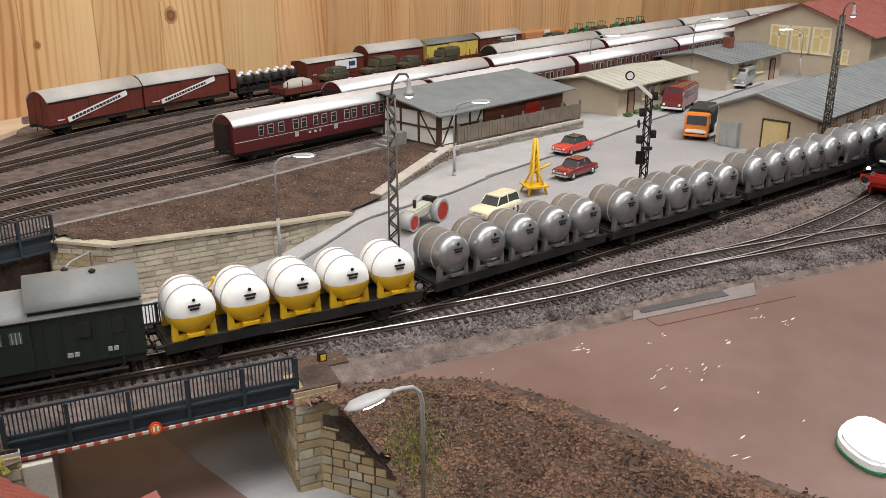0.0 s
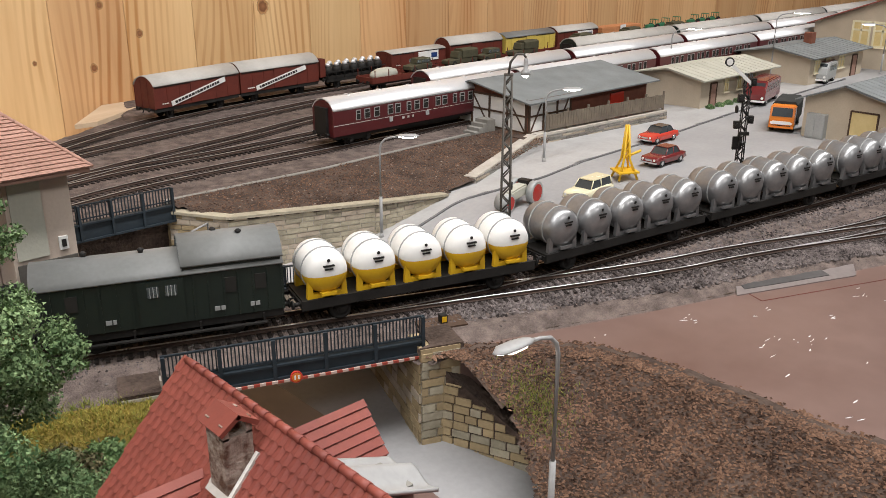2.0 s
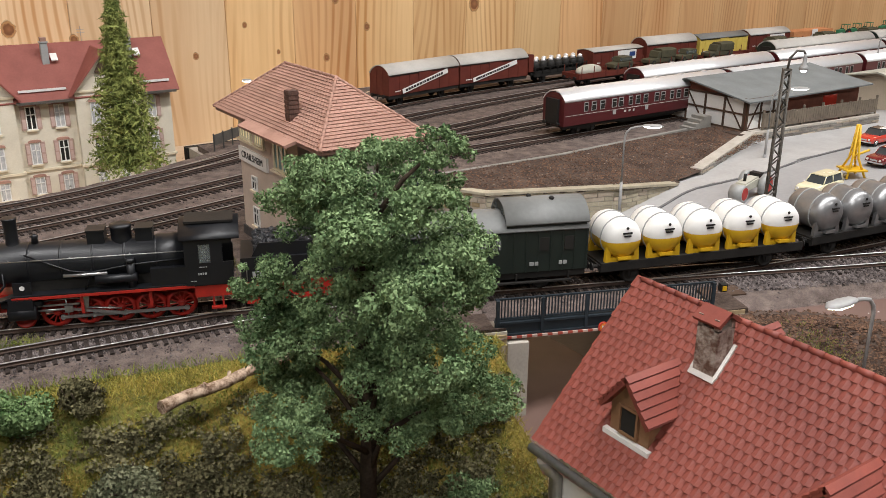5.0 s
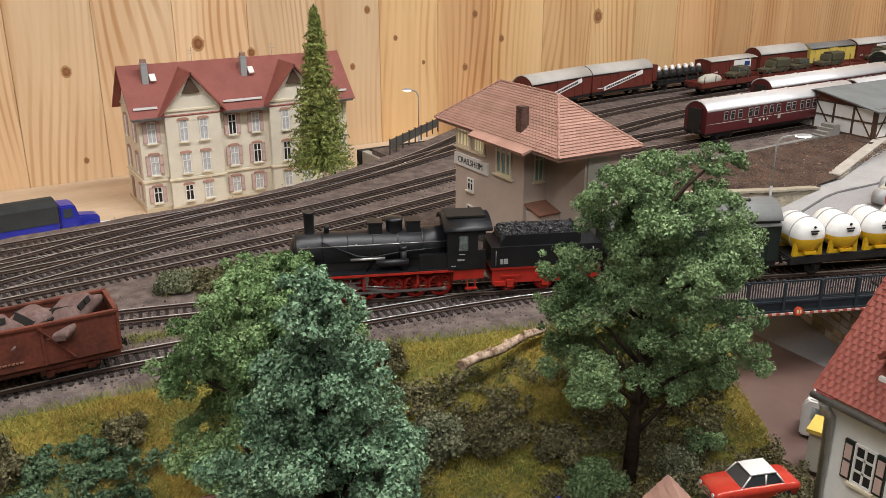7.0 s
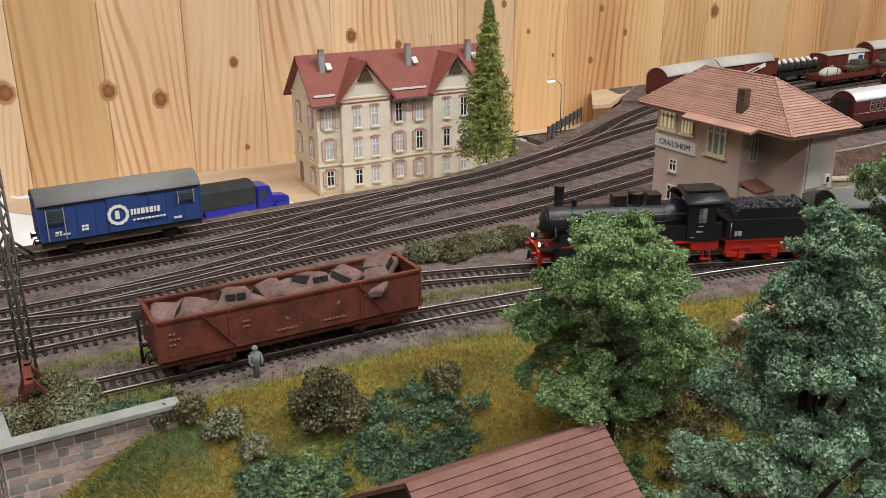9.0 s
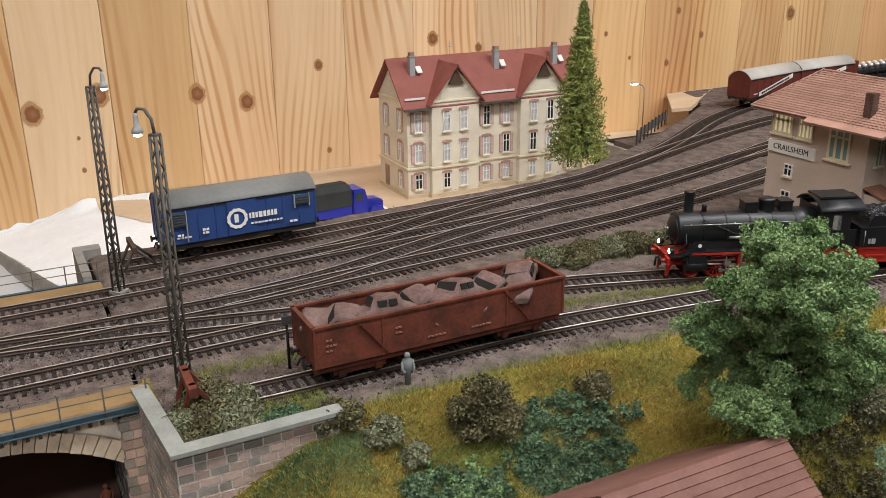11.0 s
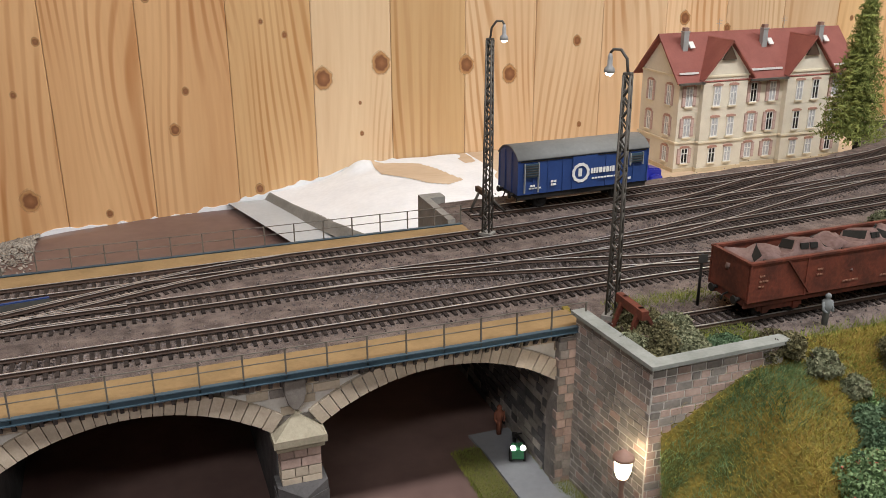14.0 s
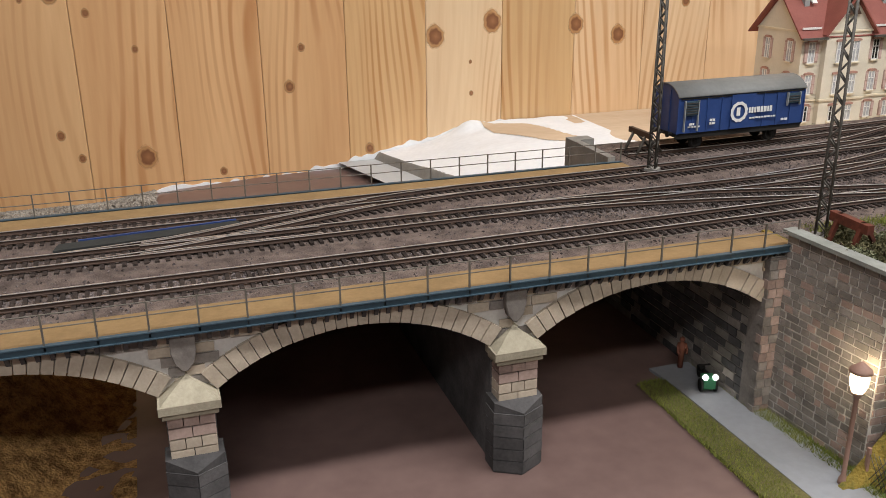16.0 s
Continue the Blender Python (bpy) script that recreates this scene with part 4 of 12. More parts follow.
for p in PIERS:
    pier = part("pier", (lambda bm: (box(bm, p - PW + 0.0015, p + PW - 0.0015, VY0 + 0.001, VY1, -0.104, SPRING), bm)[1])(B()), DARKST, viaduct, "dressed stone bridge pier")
    bm = B()
    box(bm, p - PW - 0.001, p + PW + 0.001, VY0 - 0.012, VY0 + 0.002, -0.0405, -0.0365)
    box(bm, p - PW + 0.0003, p + PW - 0.0003, VY0 - 0.0105, VY0 + 0.002, -0.0435, -0.0405)
    part("pier_cap", bevelled(bm, 0.0005), SANDG, pier, "moulded sandstone cap")
    bm = B()
    v = [bm.verts.new(c) for c in ((p - PW, VY0 - 0.011, -0.0365), (p + PW, VY0 - 0.011, -0.0365), (p, VY0 - 0.0006, -0.0270))]
    w = [bm.verts.new(c) for c in ((p - PW, VY0, -0.0365), (p + PW, VY0, -0.0365), (p, VY0, -0.0255))]
    for f in ((v[0], v[1], v[2]), (w[0], w[2], w[1]), (v[0], v[2], w[2], w[0]), (v[1], w[1], w[2], v[2]), (v[0], w[0], w[1], v[1])):
        bm.faces.new(f)
    part("pier_hood", bm, SANDG, pier, "sloping sandstone hood")
    z = -0.0435
    row = 0
    while z > -0.066:
        for k in range(2 if row % 2 else 3):
            n = 2 if row % 2 else 3
            bm = B()
            box(bm, p - PW + 0.002 + (2 * PW - 0.004) * k / n + 0.0002, p - PW + 0.002 + (2 * PW - 0.004) * (k + 1) / n - 0.0002, VY0 - 0.009, VY0 + 0.001, z - 0.0052, z - 0.0004)
            part("stone", bm, REDST if row < 2 else ARCHST, pier)
        z -= 0.0056
        row += 1
    # pointed cutwater with courses
    z = -0.068
    bm = B()
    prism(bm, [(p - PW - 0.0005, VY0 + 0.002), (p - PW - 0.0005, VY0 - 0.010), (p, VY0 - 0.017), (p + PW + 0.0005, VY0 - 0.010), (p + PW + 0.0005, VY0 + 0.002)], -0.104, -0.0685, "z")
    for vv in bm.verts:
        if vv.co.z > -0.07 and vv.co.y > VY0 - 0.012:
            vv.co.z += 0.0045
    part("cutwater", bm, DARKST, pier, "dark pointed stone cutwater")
    for row in range(5):
        z1 = -0.0695 - row * 0.0068
        bm = B()
        g = 0.0004
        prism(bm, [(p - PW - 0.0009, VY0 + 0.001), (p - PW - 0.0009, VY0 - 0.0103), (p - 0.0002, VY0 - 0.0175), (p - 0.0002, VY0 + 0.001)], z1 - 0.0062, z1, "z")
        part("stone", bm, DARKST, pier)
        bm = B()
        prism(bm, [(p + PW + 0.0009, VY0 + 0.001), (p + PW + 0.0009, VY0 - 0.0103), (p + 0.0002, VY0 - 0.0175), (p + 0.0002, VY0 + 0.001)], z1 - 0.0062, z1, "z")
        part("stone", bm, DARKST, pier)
    # refuge block between the arches
    bm = B()
    prism(bm, [(p - 0.0055, -0.0045), (p + 0.0055, -0.0045), (p + 0.0055, -0.0150), (p + 0.0040, -0.0205), (p + 0.0012, -0.0240), (p - 0.0012, -0.0240), (p - 0.0040, -0.0205), (p - 0.0055, -0.0150)], VY0 - 0.0048, VY0, "y")
    part("bracket", bevelled(bm, 0.0005), GREYST, pier, "rounded stone bracket below the walkway")
# spandrel wall stones
for a, b in SPANS:
    for row in range(5):
        z0 = -0.0335 + row * 0.0052
        x = a - PW
        while x < b + PW - 0.003:
            w = rng.uniform(0.008, 0.016)
            x1 = min(x + w, b + (PW if b < VX1 - 0.02 else 0.011))
            mid = (x + x1) / 2
            top = arch_z(min(max(mid, a), b), a, b) + 0.0105 if a < mid < b else SPRING
            low = max((arch_z(min(max(q, a), b), a, b) + 0.0112) if a < q < b else SPRING for q in (x, x1))
            if z0 > low - 0.0008 and x1 - x > 0.003:
                bm = B()
                box(bm, x + 0.0004, x1 - 0.0004, VY0 - 0.0007 - rng.uniform(0, 0.0004), VY0 + 0.001, z0 + 0.0004, z0 + 0.0048)
                part("stone", bm, ARCHST if rng.random() < 0.5 else GREYST, viaduct)
            x = x1
# deck, edge beams, walkways, railings
bm = B(); box(bm, VX0, VX1, VY0 - 0.001, VY1 + 0.012, -0.0085, -0.0055)
part("deck", bm, DARKST, viaduct, "deck slab")
me = sheet(VX0, VX1, 0.522, 0.667, 0.01, yard_z)
part("deck_ballast", with_mat(me, BALLAST), BALLAST, viaduct, "grey-brown ballast on the deck")
for side, y0, y1 in (("front", VY0 - 0.005, 0.5225), ("rear", 0.6665, 0.689)):
    walkw = part("walkway", (lambda bm: (box(bm, VX0, VX1 + 0.004, y0, y1, -0.0055, -0.0030), bm)[1])(B()), OCHRE, viaduct, "ochre plank walkway")
    yb = y0 - 0.0012 if side == "front" else y1 + 0.0002
    bm = B()
    box(bm, VX0, VX1 + 0.004, yb, yb + 0.001, -0.0056, -0.0022)
    box(bm, VX0, VX1 + 0.004, yb - 0.0008, yb + 0.0018, -0.0026, -0.0020)
    box(bm, VX0, VX1 + 0.004, yb - 0.0008, yb + 0.0018, -0.0058, -0.0053)
    part("edge_beam", bm, BEAM, viaduct, "blue-grey steel edge beam")
    if side == "front":
        i = 0
        x = VX1 - 0.003
        while x > -1.2:
            bm = B()
            prism(bm, [(VY0 - 0.0060, -0.0057), (VY0, -0.0057), (VY0, -0.0118), (VY0 - 0.0025, -0.0108)], x, x + 0.0018, "x")
            part("corbel", bm, DARKST, viaduct)
            x -= 0.0058
    rl = part("railing", (lambda bm: ([tube(bm, [(VX0, yb + 0.0005, z), (VX1 + 0.004, yb + 0.0005, z)], 0.00032, 5) for z in (0.0115, 0.0055)], bm)[1])(B()), RAILG, viaduct, "thin iron handrail")
    x = VX1 + 0.003
    while x > -1.45:
        bm = B()
        box(bm, x - 0.0004, x + 0.0004, yb, yb + 0.0008, -0.005, 0.0118)
        part("post", bm, RAILG, rl)
        x -= 0.0207

# added board behind the arches: blocks rear light, its warm brown lifts the gloom
bm = B(); box(bm, -0.800, VX1 - 0.011, 0.694, 0.699, -0.104, -0.0090)
part("rear_board", bm, BLOCKERB, viaduct, "added brown board keeping rear light out of the arches")

# rough golden-brown slope seen through the far arches
me = sheet(-1.20, -0.812, 0.515, 0.694, 0.006, lambda x, y: -0.104 + 0.075 * smooth(-0.825, -0.93, x + 0.35 * (0.6 - y) + 0.012 * noise.noise(Vector((x * 30, y * 30, 6)))) + 0.002 * noise.noise(Vector((x * 90, y * 90, 2))))
tagged(part("rough_slope", with_mat(me, GOLDEARTH)), "rough golden-brown earth slope under the viaduct", "earth", "", "structure")

# ---- abutment walls right of the viaduct ----
def stone_wall(name, label, p0, p1, tops, z0, mats, course=0.006, wmin=0.008, wmax=0.016, thick=0.012, coping=None, bottoms=None, joint=None):
    """A coursed stone wall from p0 to p1 in plan; tops: heights at the two ends; its face looks to the right of the way p0 to p1."""
    p0, p1 = Vector((*p0, 0)), Vector((*p1, 0))
    L = (p1 - p0).length
    a = math.atan2(p1.y - p0.y, p1.x - p0.x)
    w = structure(name, (lambda bm: (prism(bm, [(0, z0), (L, z0), (L, tops[1]), (0, tops[0])], 0, thick, "y"), bm)[1])(B()), joint or SANDJ, label, "wall", Matrix.Translation(p0) @ Matrix.Rotation(a, 4, "Z"))
    z, row = z0, 0
    while z < max(tops) - 0.002:
        x = -rng.uniform(0, wmin) if row % 2 else 0.0
        while x < L:
            x1 = x + rng.uniform(wmin, wmax)
            c0, c1 = max(0, x), min(L, x1)
            if L - c1 < wmin * 0.4:
                c1, x1 = L, L
            top = min(tops[0] + (tops[1] - tops[0]) * c / L for c in (c0, c1))
            h = min(z + course, top) - z
            bot = -9 if bottoms is None else max(bottoms[0] + (bottoms[1] - bottoms[0]) * c / L for c in (c0, c1)) - course
            if h > 0.0015 and c1 - c0 > 0.002 and z > bot:
                bm = B()
                g = (lambda: rng.uniform(0.0003, 0.0006)) if joint else (lambda: rng.uniform(0.0003, 0.0005))
                box(bm, c0 + g(), c1 - g(), -(0.0003 if joint else 0.0005) - rng.uniform(0, 0.0003 if joint else 0.0005), 0.001, z + g(), z + h - g())
                part("stone", bm, rng.choice(mats), w)
            x = x1
        z += course
        row += 1
    if coping:
        bm = B()
        prism(bm, [(-0.002, tops[0]), (L + 0.002, tops[1]), (L + 0.002, tops[1] + 0.0022), (-0.002, tops[0] + 0.0022)], -0.0025, min(thick, 0.0065), "y")
        part("coping", bm, coping, w, "smooth coping slab")
    return w


stone_wall("abutment_wall", "grey coursed stone abutment wall lit by a lamp", (-0.4685, 0.500), (-0.4630, 0.432), (0.004, 0.003), -0.104, [GREYST, GREYST, GREYST, GREYST, REDST], 0.0043, 0.0045, 0.0095, 0.006, COPING, None, PALEJ)
# dark stone mix puts the shade under the arch into the colour
stone_wall("abutment_inner", "stone abutment wall under the arch, darkened as if shaded", (-0.4775, 0.690), (-0.4775, 0.500), (-0.0085, -0.0085), -0.104, [DARKST, DARKST, GREYST], 0.0055, 0.008, 0.015, 0.010)
stone_wall("wing_wall", "reddish stone wing wall with a smooth coping", (-0.4630, 0.432), (-0.385, 0.432), (0.003, 0.004), -0.104, [REDST, REDST, GREYST], 0.0046, 0.0050, 0.0100, 0.006, COPING, (-0.11, 0.0), PALEJ)
q = structure("abutment_quoin", (lambda bm: (box(bm, -0.4785, -0.4680, 0.4990, 0.512, -0.104, -0.0090), bm)[1])(B()), GREYST, "stone corner pier where arch and abutment meet", "wall")
for i in range(17):
    for k in range(2):
        bm = B(); box(bm, -0.4790 + (0.0052 if k else 0) + (0.001 if i % 2 else -0.0002), -0.4742 + (0.0056 if k else 0) + (0.001 if i % 2 else -0.0002), 0.4984, 0.503, -0.1036 + i * 0.0055, -0.0987 + i * 0.0055)
        part("stone", bm, rng.choice([GREYST, REDST]), q)
bm = B(); prism(bm, [(-0.4655, 0.50), (-0.4605, 0.4345), (-0.37, 0.4345), (-0.37, 0.53), (-0.462, 0.53)], -0.05, -0.0045, "z")
structure("abutment_fill", bm, GRASSG, "overgrown earth fill behind the abutment walls", "earth")

# ---- path, verge and water floor under the viaduct ----
def strip(pts_a, pts_b, z0, z1):
    bm = B()
    prism(bm, pts_a + pts_b[::-1], z0, z1, "z")
    return bm


# path and verge end early, standing in for the shadow that hides them
structure("footpath", strip([(-0.506, 0.565), (-0.5035, 0.5400), (-0.5015, 0.4150), (-0.50, 0.2)], [(-0.470, 0.565), (-0.4690, 0.5400), (-0.4680, 0.4150), (-0.468, 0.2)], -0.1042, -0.1022), PATHG, "pale grey footpath leading under the arch", "path")
structure("grass_verge", strip([(-0.521, 0.548), (-0.522, 0.53), (-0.524, 0.42), (-0.52, 0.2)], [(-0.505, 0.548), (-0.505, 0.54), (-0.5025, 0.415), (-0.501, 0.2)], -0.1042, -0.1016), VERGE, "thin strip of dry grass beside the footpath", "grass")

# ---- road bridge of the main line ----
BA = math.atan2(0.3132 - 0.3605, 0.2278 - 0.1083)
BM = Matrix.Translation((0.168, 0.3365, 0)) @ Matrix.Rotation(BA, 4, "Z")
road_bridge = thing("road_bridge", "blue-grey steel plate girder bridge over the street", "bridge", BM, "", "structure")
bm = B(); box(bm, -0.066, 0.066, 0.0036, 0.0950, -0.0085, -0.0052)
part("deck", bm, BALLAST, road_bridge, "ballasted bridge deck")
me = sheet(-0.066, 0.068, 0.012, 0.078, 0.006, lambda x, y: -0.0038 + 0.0005 * noise.noise(Vector((x * 60, y * 60, 0))))
part("ballast", with_mat(me, BALLAST), BALLAST, road_bridge, "ballast on the deck")


def girder(name, y, out):
    g = part(name, (lambda bm: (box(bm, -0.066, 0.064, y - 0.0008, y + 0.0008, -0.0070, 0.0), bm)[1])(B()), GIRDER, road_bridge, "riveted plate girder")
    for z in (-0.0078, -0.0008):
        bm = B(); box(bm, -0.066, 0.064, y - 0.0022, y + 0.0022, z, z + 0.0012)
        part("flange", bm, GIRDER, g)
    for i in range(6):
        x = -0.065 + i * 0.0256
        bm = B(); box(bm, x - 0.0009, x + 0.0009, y + out * 0.0008, y + out * 0.0024, -0.0068, 0.0135)
        part("stiffener", bm, GIRDER, g)
    rl = part("railing", (lambda bm: ([box(bm, -0.066, 0.064, y - 0.0006, y + 0.0006, z, z + 0.0009) for z in (0.0015, 0.0130)], bm)[1])(B()), GIRDER, road_bridge, "iron railing with flat bars")
    for i in range(72):
        x = -0.0645 + i * 0.0018
        bm = B(); box(bm, x, x + 0.0006, y - 0.0003, y + 0.0003, 0.002, 0.0132)
        part("bar", bm, GIRDER, rl)
    return g


gf = girder("front_girder", 0.002, -1)
girder("rear_girder", 0.097, 1)
for i in range(44):
    x0 = -0.066 + i * 0.00295
    bm = B(); box(bm, x0, x0 + 0.00295, -0.0012, 0.0004, -0.0091, -0.0078)
    part("stripe", bm, DIRTYW if i % 2 else DULLRED, gf)
bm = B(); cyl(bm, (-0.004, -0.0012, -0.0066), (-0.004, -0.0024, -0.0066), 0.0031, None, 18)
sg = part("height_sign", bm, CARRED, road_bridge, "round red height sign with pale middle")
bm = B(); cyl(bm, (-0.004, -0.0024, -0.0066), (-0.004, -0.0027, -0.0066), 0.0023, None, 18)
part("sign_face", bm, ORANGE, sg)
for dx in (-0.0012, 0.0006):
    bm = B(); box(bm, -0.004 + dx, -0.004 + dx + 0.0008, -0.00295, -0.00265, -0.0077, -0.0055)
    part("bar", bm, WHITEP, sg)
for i in range(34):
    x0 = -0.068 + i * 0.0040
    bm = B(); box(bm, x0 + 0.0002, x0 + 0.0038, 0.079, 0.0955, -0.0050, -0.0036 + rng.uniform(-0.0002, 0.0002))
    part("plank", bm, FENCE, road_bridge)
    bm = B(); box(bm, x0 + 0.0002, x0 + 0.0038, 0.0035, 0.0118, -0.0050, -0.0037 + rng.uniform(-0.0002, 0.0002))
    part("plank", bm, FENCE, road_bridge)


def bp(x, y):
    v = BM @ Vector((x, y, 0))
    return (v.x, v.y)


for s, x in ((-1, -0.060), (1, 0.060)):
    a, b = (bp(x, 0.105), bp(x, -0.004)) if s < 0 else (bp(x, -0.004), bp(x, 0.105))
    if s < 0:
        stone_wall("abutment_left", "yellowish sandstone bridge abutment", b[::1], a, (-0.0108, -0.0108), -0.075, [SAND, SAND, ARCHST], 0.0058, 0.008, 0.016, -0.012)
    else:
        stone_wall("abutment_right", "yellowish sandstone bridge abutment with damp stains", a, b, (-0.0108, -0.0108), -0.075, [SAND, SAND, ARCHST], 0.0058, 0.008, 0.016, -0.012)
q0, q1, q2 = bp(0.060, -0.004), bp(0.082, -0.004), (0.248, 0.236)
stone_wall("abutment_front", "sandstone front of the bridge abutment", q0, q1, (-0.003, -0.003), -0.075, [SAND, SAND, SANDG], 0.0050, 0.007, 0.014, 0.02, None, None, SAND)
stone_wall("wing_wall_low", "weathered sandstone wing wall falling with the slope", (0.262, 0.236), (0.232, 0.3125), (-0.066, -0.012), -0.08, [SAND, SAND, SANDG], 0.0050, 0.006, 0.012, -0.010, None, None, DIRT)
q0, q1 = bp(-0.085, -0.002), bp(-0.060, -0.002)
stone_wall("abutment_front_left", "sandstone front of the bridge abutment", q0, q1, (-0.004, -0.004), -0.075, [SAND, SAND, ARCHST], 0.0058, 0.008, 0.016, 0.02)

for nm, pts in (("abutment_cap", [bp(0.0585, -0.0035), bp(0.084, -0.0035), bp(0.084, 0.020), bp(0.0665, 0.020), bp(0.0665, 0.0)]), ("abutment_cap_left", [bp(-0.086, -0.0015), bp(-0.0605, -0.0015), bp(-0.067, 0.0), bp(-0.067, 0.02), bp(-0.086, 0.02)])):
    bm = B(); prism(bm, pts, -0.006, -0.0022, "z")
    structure(nm, bm, DIRT, "earth on top of the bridge abutment", "earth")

# ---- bridge of the yard tracks over the street ----
yard_bridge = thing("yard_bridge", "blue-grey girder bridge carrying the yard tracks", "bridge", None, "", "structure")
bm = B(); box(bm, 0.125, 0.246, 0.6285, 0.88, -0.0115, -0.0058)
part("deck", bm, BALLAST, yard_bridge, "bridge deck")
bm = B()
box(bm, 0.124, 0.246, 0.6255, 0.628, -0.0135, -0.001)
for z in (-0.0140, -0.0016):
    box(bm, 0.124, 0.246, 0.6235, 0.6285, z, z + 0.0013)
part("girder", bm, GIRDER, yard_bridge, "plate girder")
bm = B()
for z in (0.002, 0.0125):
    box(bm, 0.124, 0.246, 0.626, 0.627, z, z + 0.0009)
rl = part("railing", bm, GIRDER, yard_bridge, "iron railing")
for i in range(50):
    bm = B(); box(bm, 0.1245 + i * 0.00245, 0.1253 + i * 0.00245, 0.6262, 0.6268, 0.0, 0.0128)
    part("bar", bm, GIRDER, rl)
for i in range(6):
    bm = B(); box(bm, 0.124 + i * 0.024, 0.1257 + i * 0.024, 0.6232, 0.6262, -0.0135, 0.0132)
    part("post", bm, GIRDER, rl)
stone_wall("underpass_wall", "dark sandstone wall inside the underpass", (0.246, 0.90), (0.246, 0.628), (-0.0118, -0.0118), -0.07, [SAND, GREYST], 0.012, 0.02, 0.035, 0.008)
stone_wall("underpass_wall_far", "dark sandstone wall inside the underpass", (0.130, 0.60), (0.130, 0.90), (-0.0118, -0.0118), -0.07, [SAND, GREYST], 0.012, 0.02, 0.035, 0.008)
# added near-black board; its colour stands in for the darkness further in
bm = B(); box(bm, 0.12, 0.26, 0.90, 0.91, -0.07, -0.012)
structure("underpass_end", bm, DARKIN, "near-black board closing the underpass, standing in for its darkness", "wall")

# retaining wall along the street
stone_wall("retaining_wall", "yellow and grey sandstone retaining wall below the yard", (0.2430, 0.6300), (0.2704, 0.5875), (-0.008, -0.009), -0.066, [SAND, SAND, SAND, ARCHST], 0.0045, 0.008, 0.016, 0.014, SANDG)
stone_wall("retaining_wall_long", "pale sandstone retaining wall falling away along the street", (0.2704, 0.5875), (0.386, 0.5535), (-0.009, -0.0135), -0.066, [ARCHST, SANDG, SANDG], 0.0042, 0.009, 0.019, 0.012, SANDG)
stone_wall("retaining_wall_end", "pale sandstone retaining wall running out at the street", (0.386, 0.5535), (0.463, 0.5510), (-0.0135, -0.0215), -0.045, [ARCHST, SANDG, SANDG], 0.0040, 0.009, 0.019, 0.01, SANDG)
# concrete edge of the yard
for a, b in (((0.247, 0.6405), (0.40, 0.6375)), ((0.40, 0.6375), (0.592, 0.6505))):
    bm = B()
    d = Vector((b[0] - a[0], b[1] - a[1]))
    nrm = Vector((-d.y, d.x)).normalized() * 0.0045
    prism(bm, [a, b, (b[0] + nrm.x, b[1] + nrm.y), (a[0] + nrm.x, a[1] + nrm.y)], -0.008, -0.0012, "z")
    structure("yard_edge", bm, CONC, "narrow concrete edge strip along the yard", "kerb")


# ---- rolling stock ----
def arc_profile(w, z0, z1, rise, n=10):
    """A wagon cross-section: straight sides and an arched roof line, as (y, z)."""
    r = (w * w / 4 + rise * rise) / (2 * rise)
    a = math.asin(min(1, w / 2 / r))
    top = [(r * math.sin(a - 2 * a * i / n), z1 - rise + (r * math.cos(a - 2 * a * i / n) - r * math.cos(a))) for i in range(n + 1)]
    return [(-w / 2, z0), (w / 2, z0)] + top


def roof_mesh(L, w, z_eave, rise, thick=0.0007, over=0.0012, n=12):
    r = ((w / 2 + over) ** 2 + rise * rise) / (2 * rise)
    a = math.asin(min(1, (w / 2 + over) / r))
    up, lo = [], []
    for i in range(n + 1):
        t = a - 2 * a * i / n
        up.append((r * math.sin(t), z_eave + r * math.cos(t) - r * math.cos(a) + thick))
        lo.append((r * math.sin(t) * 0.985, z_eave + r * math.cos(t) - r * math.cos(a)))
    bm = B()
    prism(bm, up + lo[::-1], -L / 2 - 0.0008, L / 2 + 0.0008, "x")
    for f in bm.faces:
        f.smooth = abs(f.normal.x) < 0.5
    return bm


def wheelset(parent, x, r=0.0056, material=None, name="wheelset"):
    bm = B()
    for s in (-1, 1):
        lathe(bm, [(0.001, -0.0011), (r + 0.0006, -0.0011), (r + 0.0006, -0.0006), (r, -0.0004), (r, 0.0012), (r - 0.0008, 0.0012), (r - 0.001, 0.0008), (0.0016, 0.0006), (0.001, 0.0014)], 16, (0, 0, 0))
    vs = list(bm.verts)
    half = len(vs) // 2
    bmesh.ops.transform(bm, matrix=Matrix.Translation((x, GAUGE / 2, r)) @ Matrix.Rotation(-math.pi / 2, 4, "X"), verts=vs[:half])
    bmesh.ops.transform(bm, matrix=Matrix.Translation((x, -GAUGE / 2, r)) @ Matrix.Rotation(math.pi / 2, 4, "X"), verts=vs[half:])
    cyl(bm, (x, -GAUGE / 2, r), (x, GAUGE / 2, r), 0.001, None, 8)
    return part(name, bm, material or MATTB, parent)


def buffers(parent, L, z=0.0128, material=None):
    for s in (-1, 1):
        for y in (-0.0098, 0.0098):
            bm = B()
            cyl(bm, (s * (L / 2 - 0.001), y, z), (s * (L / 2 + 0.0035), y, z), 0.0012, None, 8)
            cyl(bm, (s * (L / 2 + 0.0035), y, z), (s * (L / 2 + 0.0043), y, z), 0.0025, 0.0023, 12)
            part("buffer", bm, material or MATTB, parent)
        bm = B()
        tube(bm, [(s * L / 2, 0, z), (s * (L / 2 + 0.003), 0, z - 0.0005), (s * (L / 2 + 0.0045), 0, z - 0.004)], 0.0006, 5)
        part("coupling", bm, MATTB, parent)


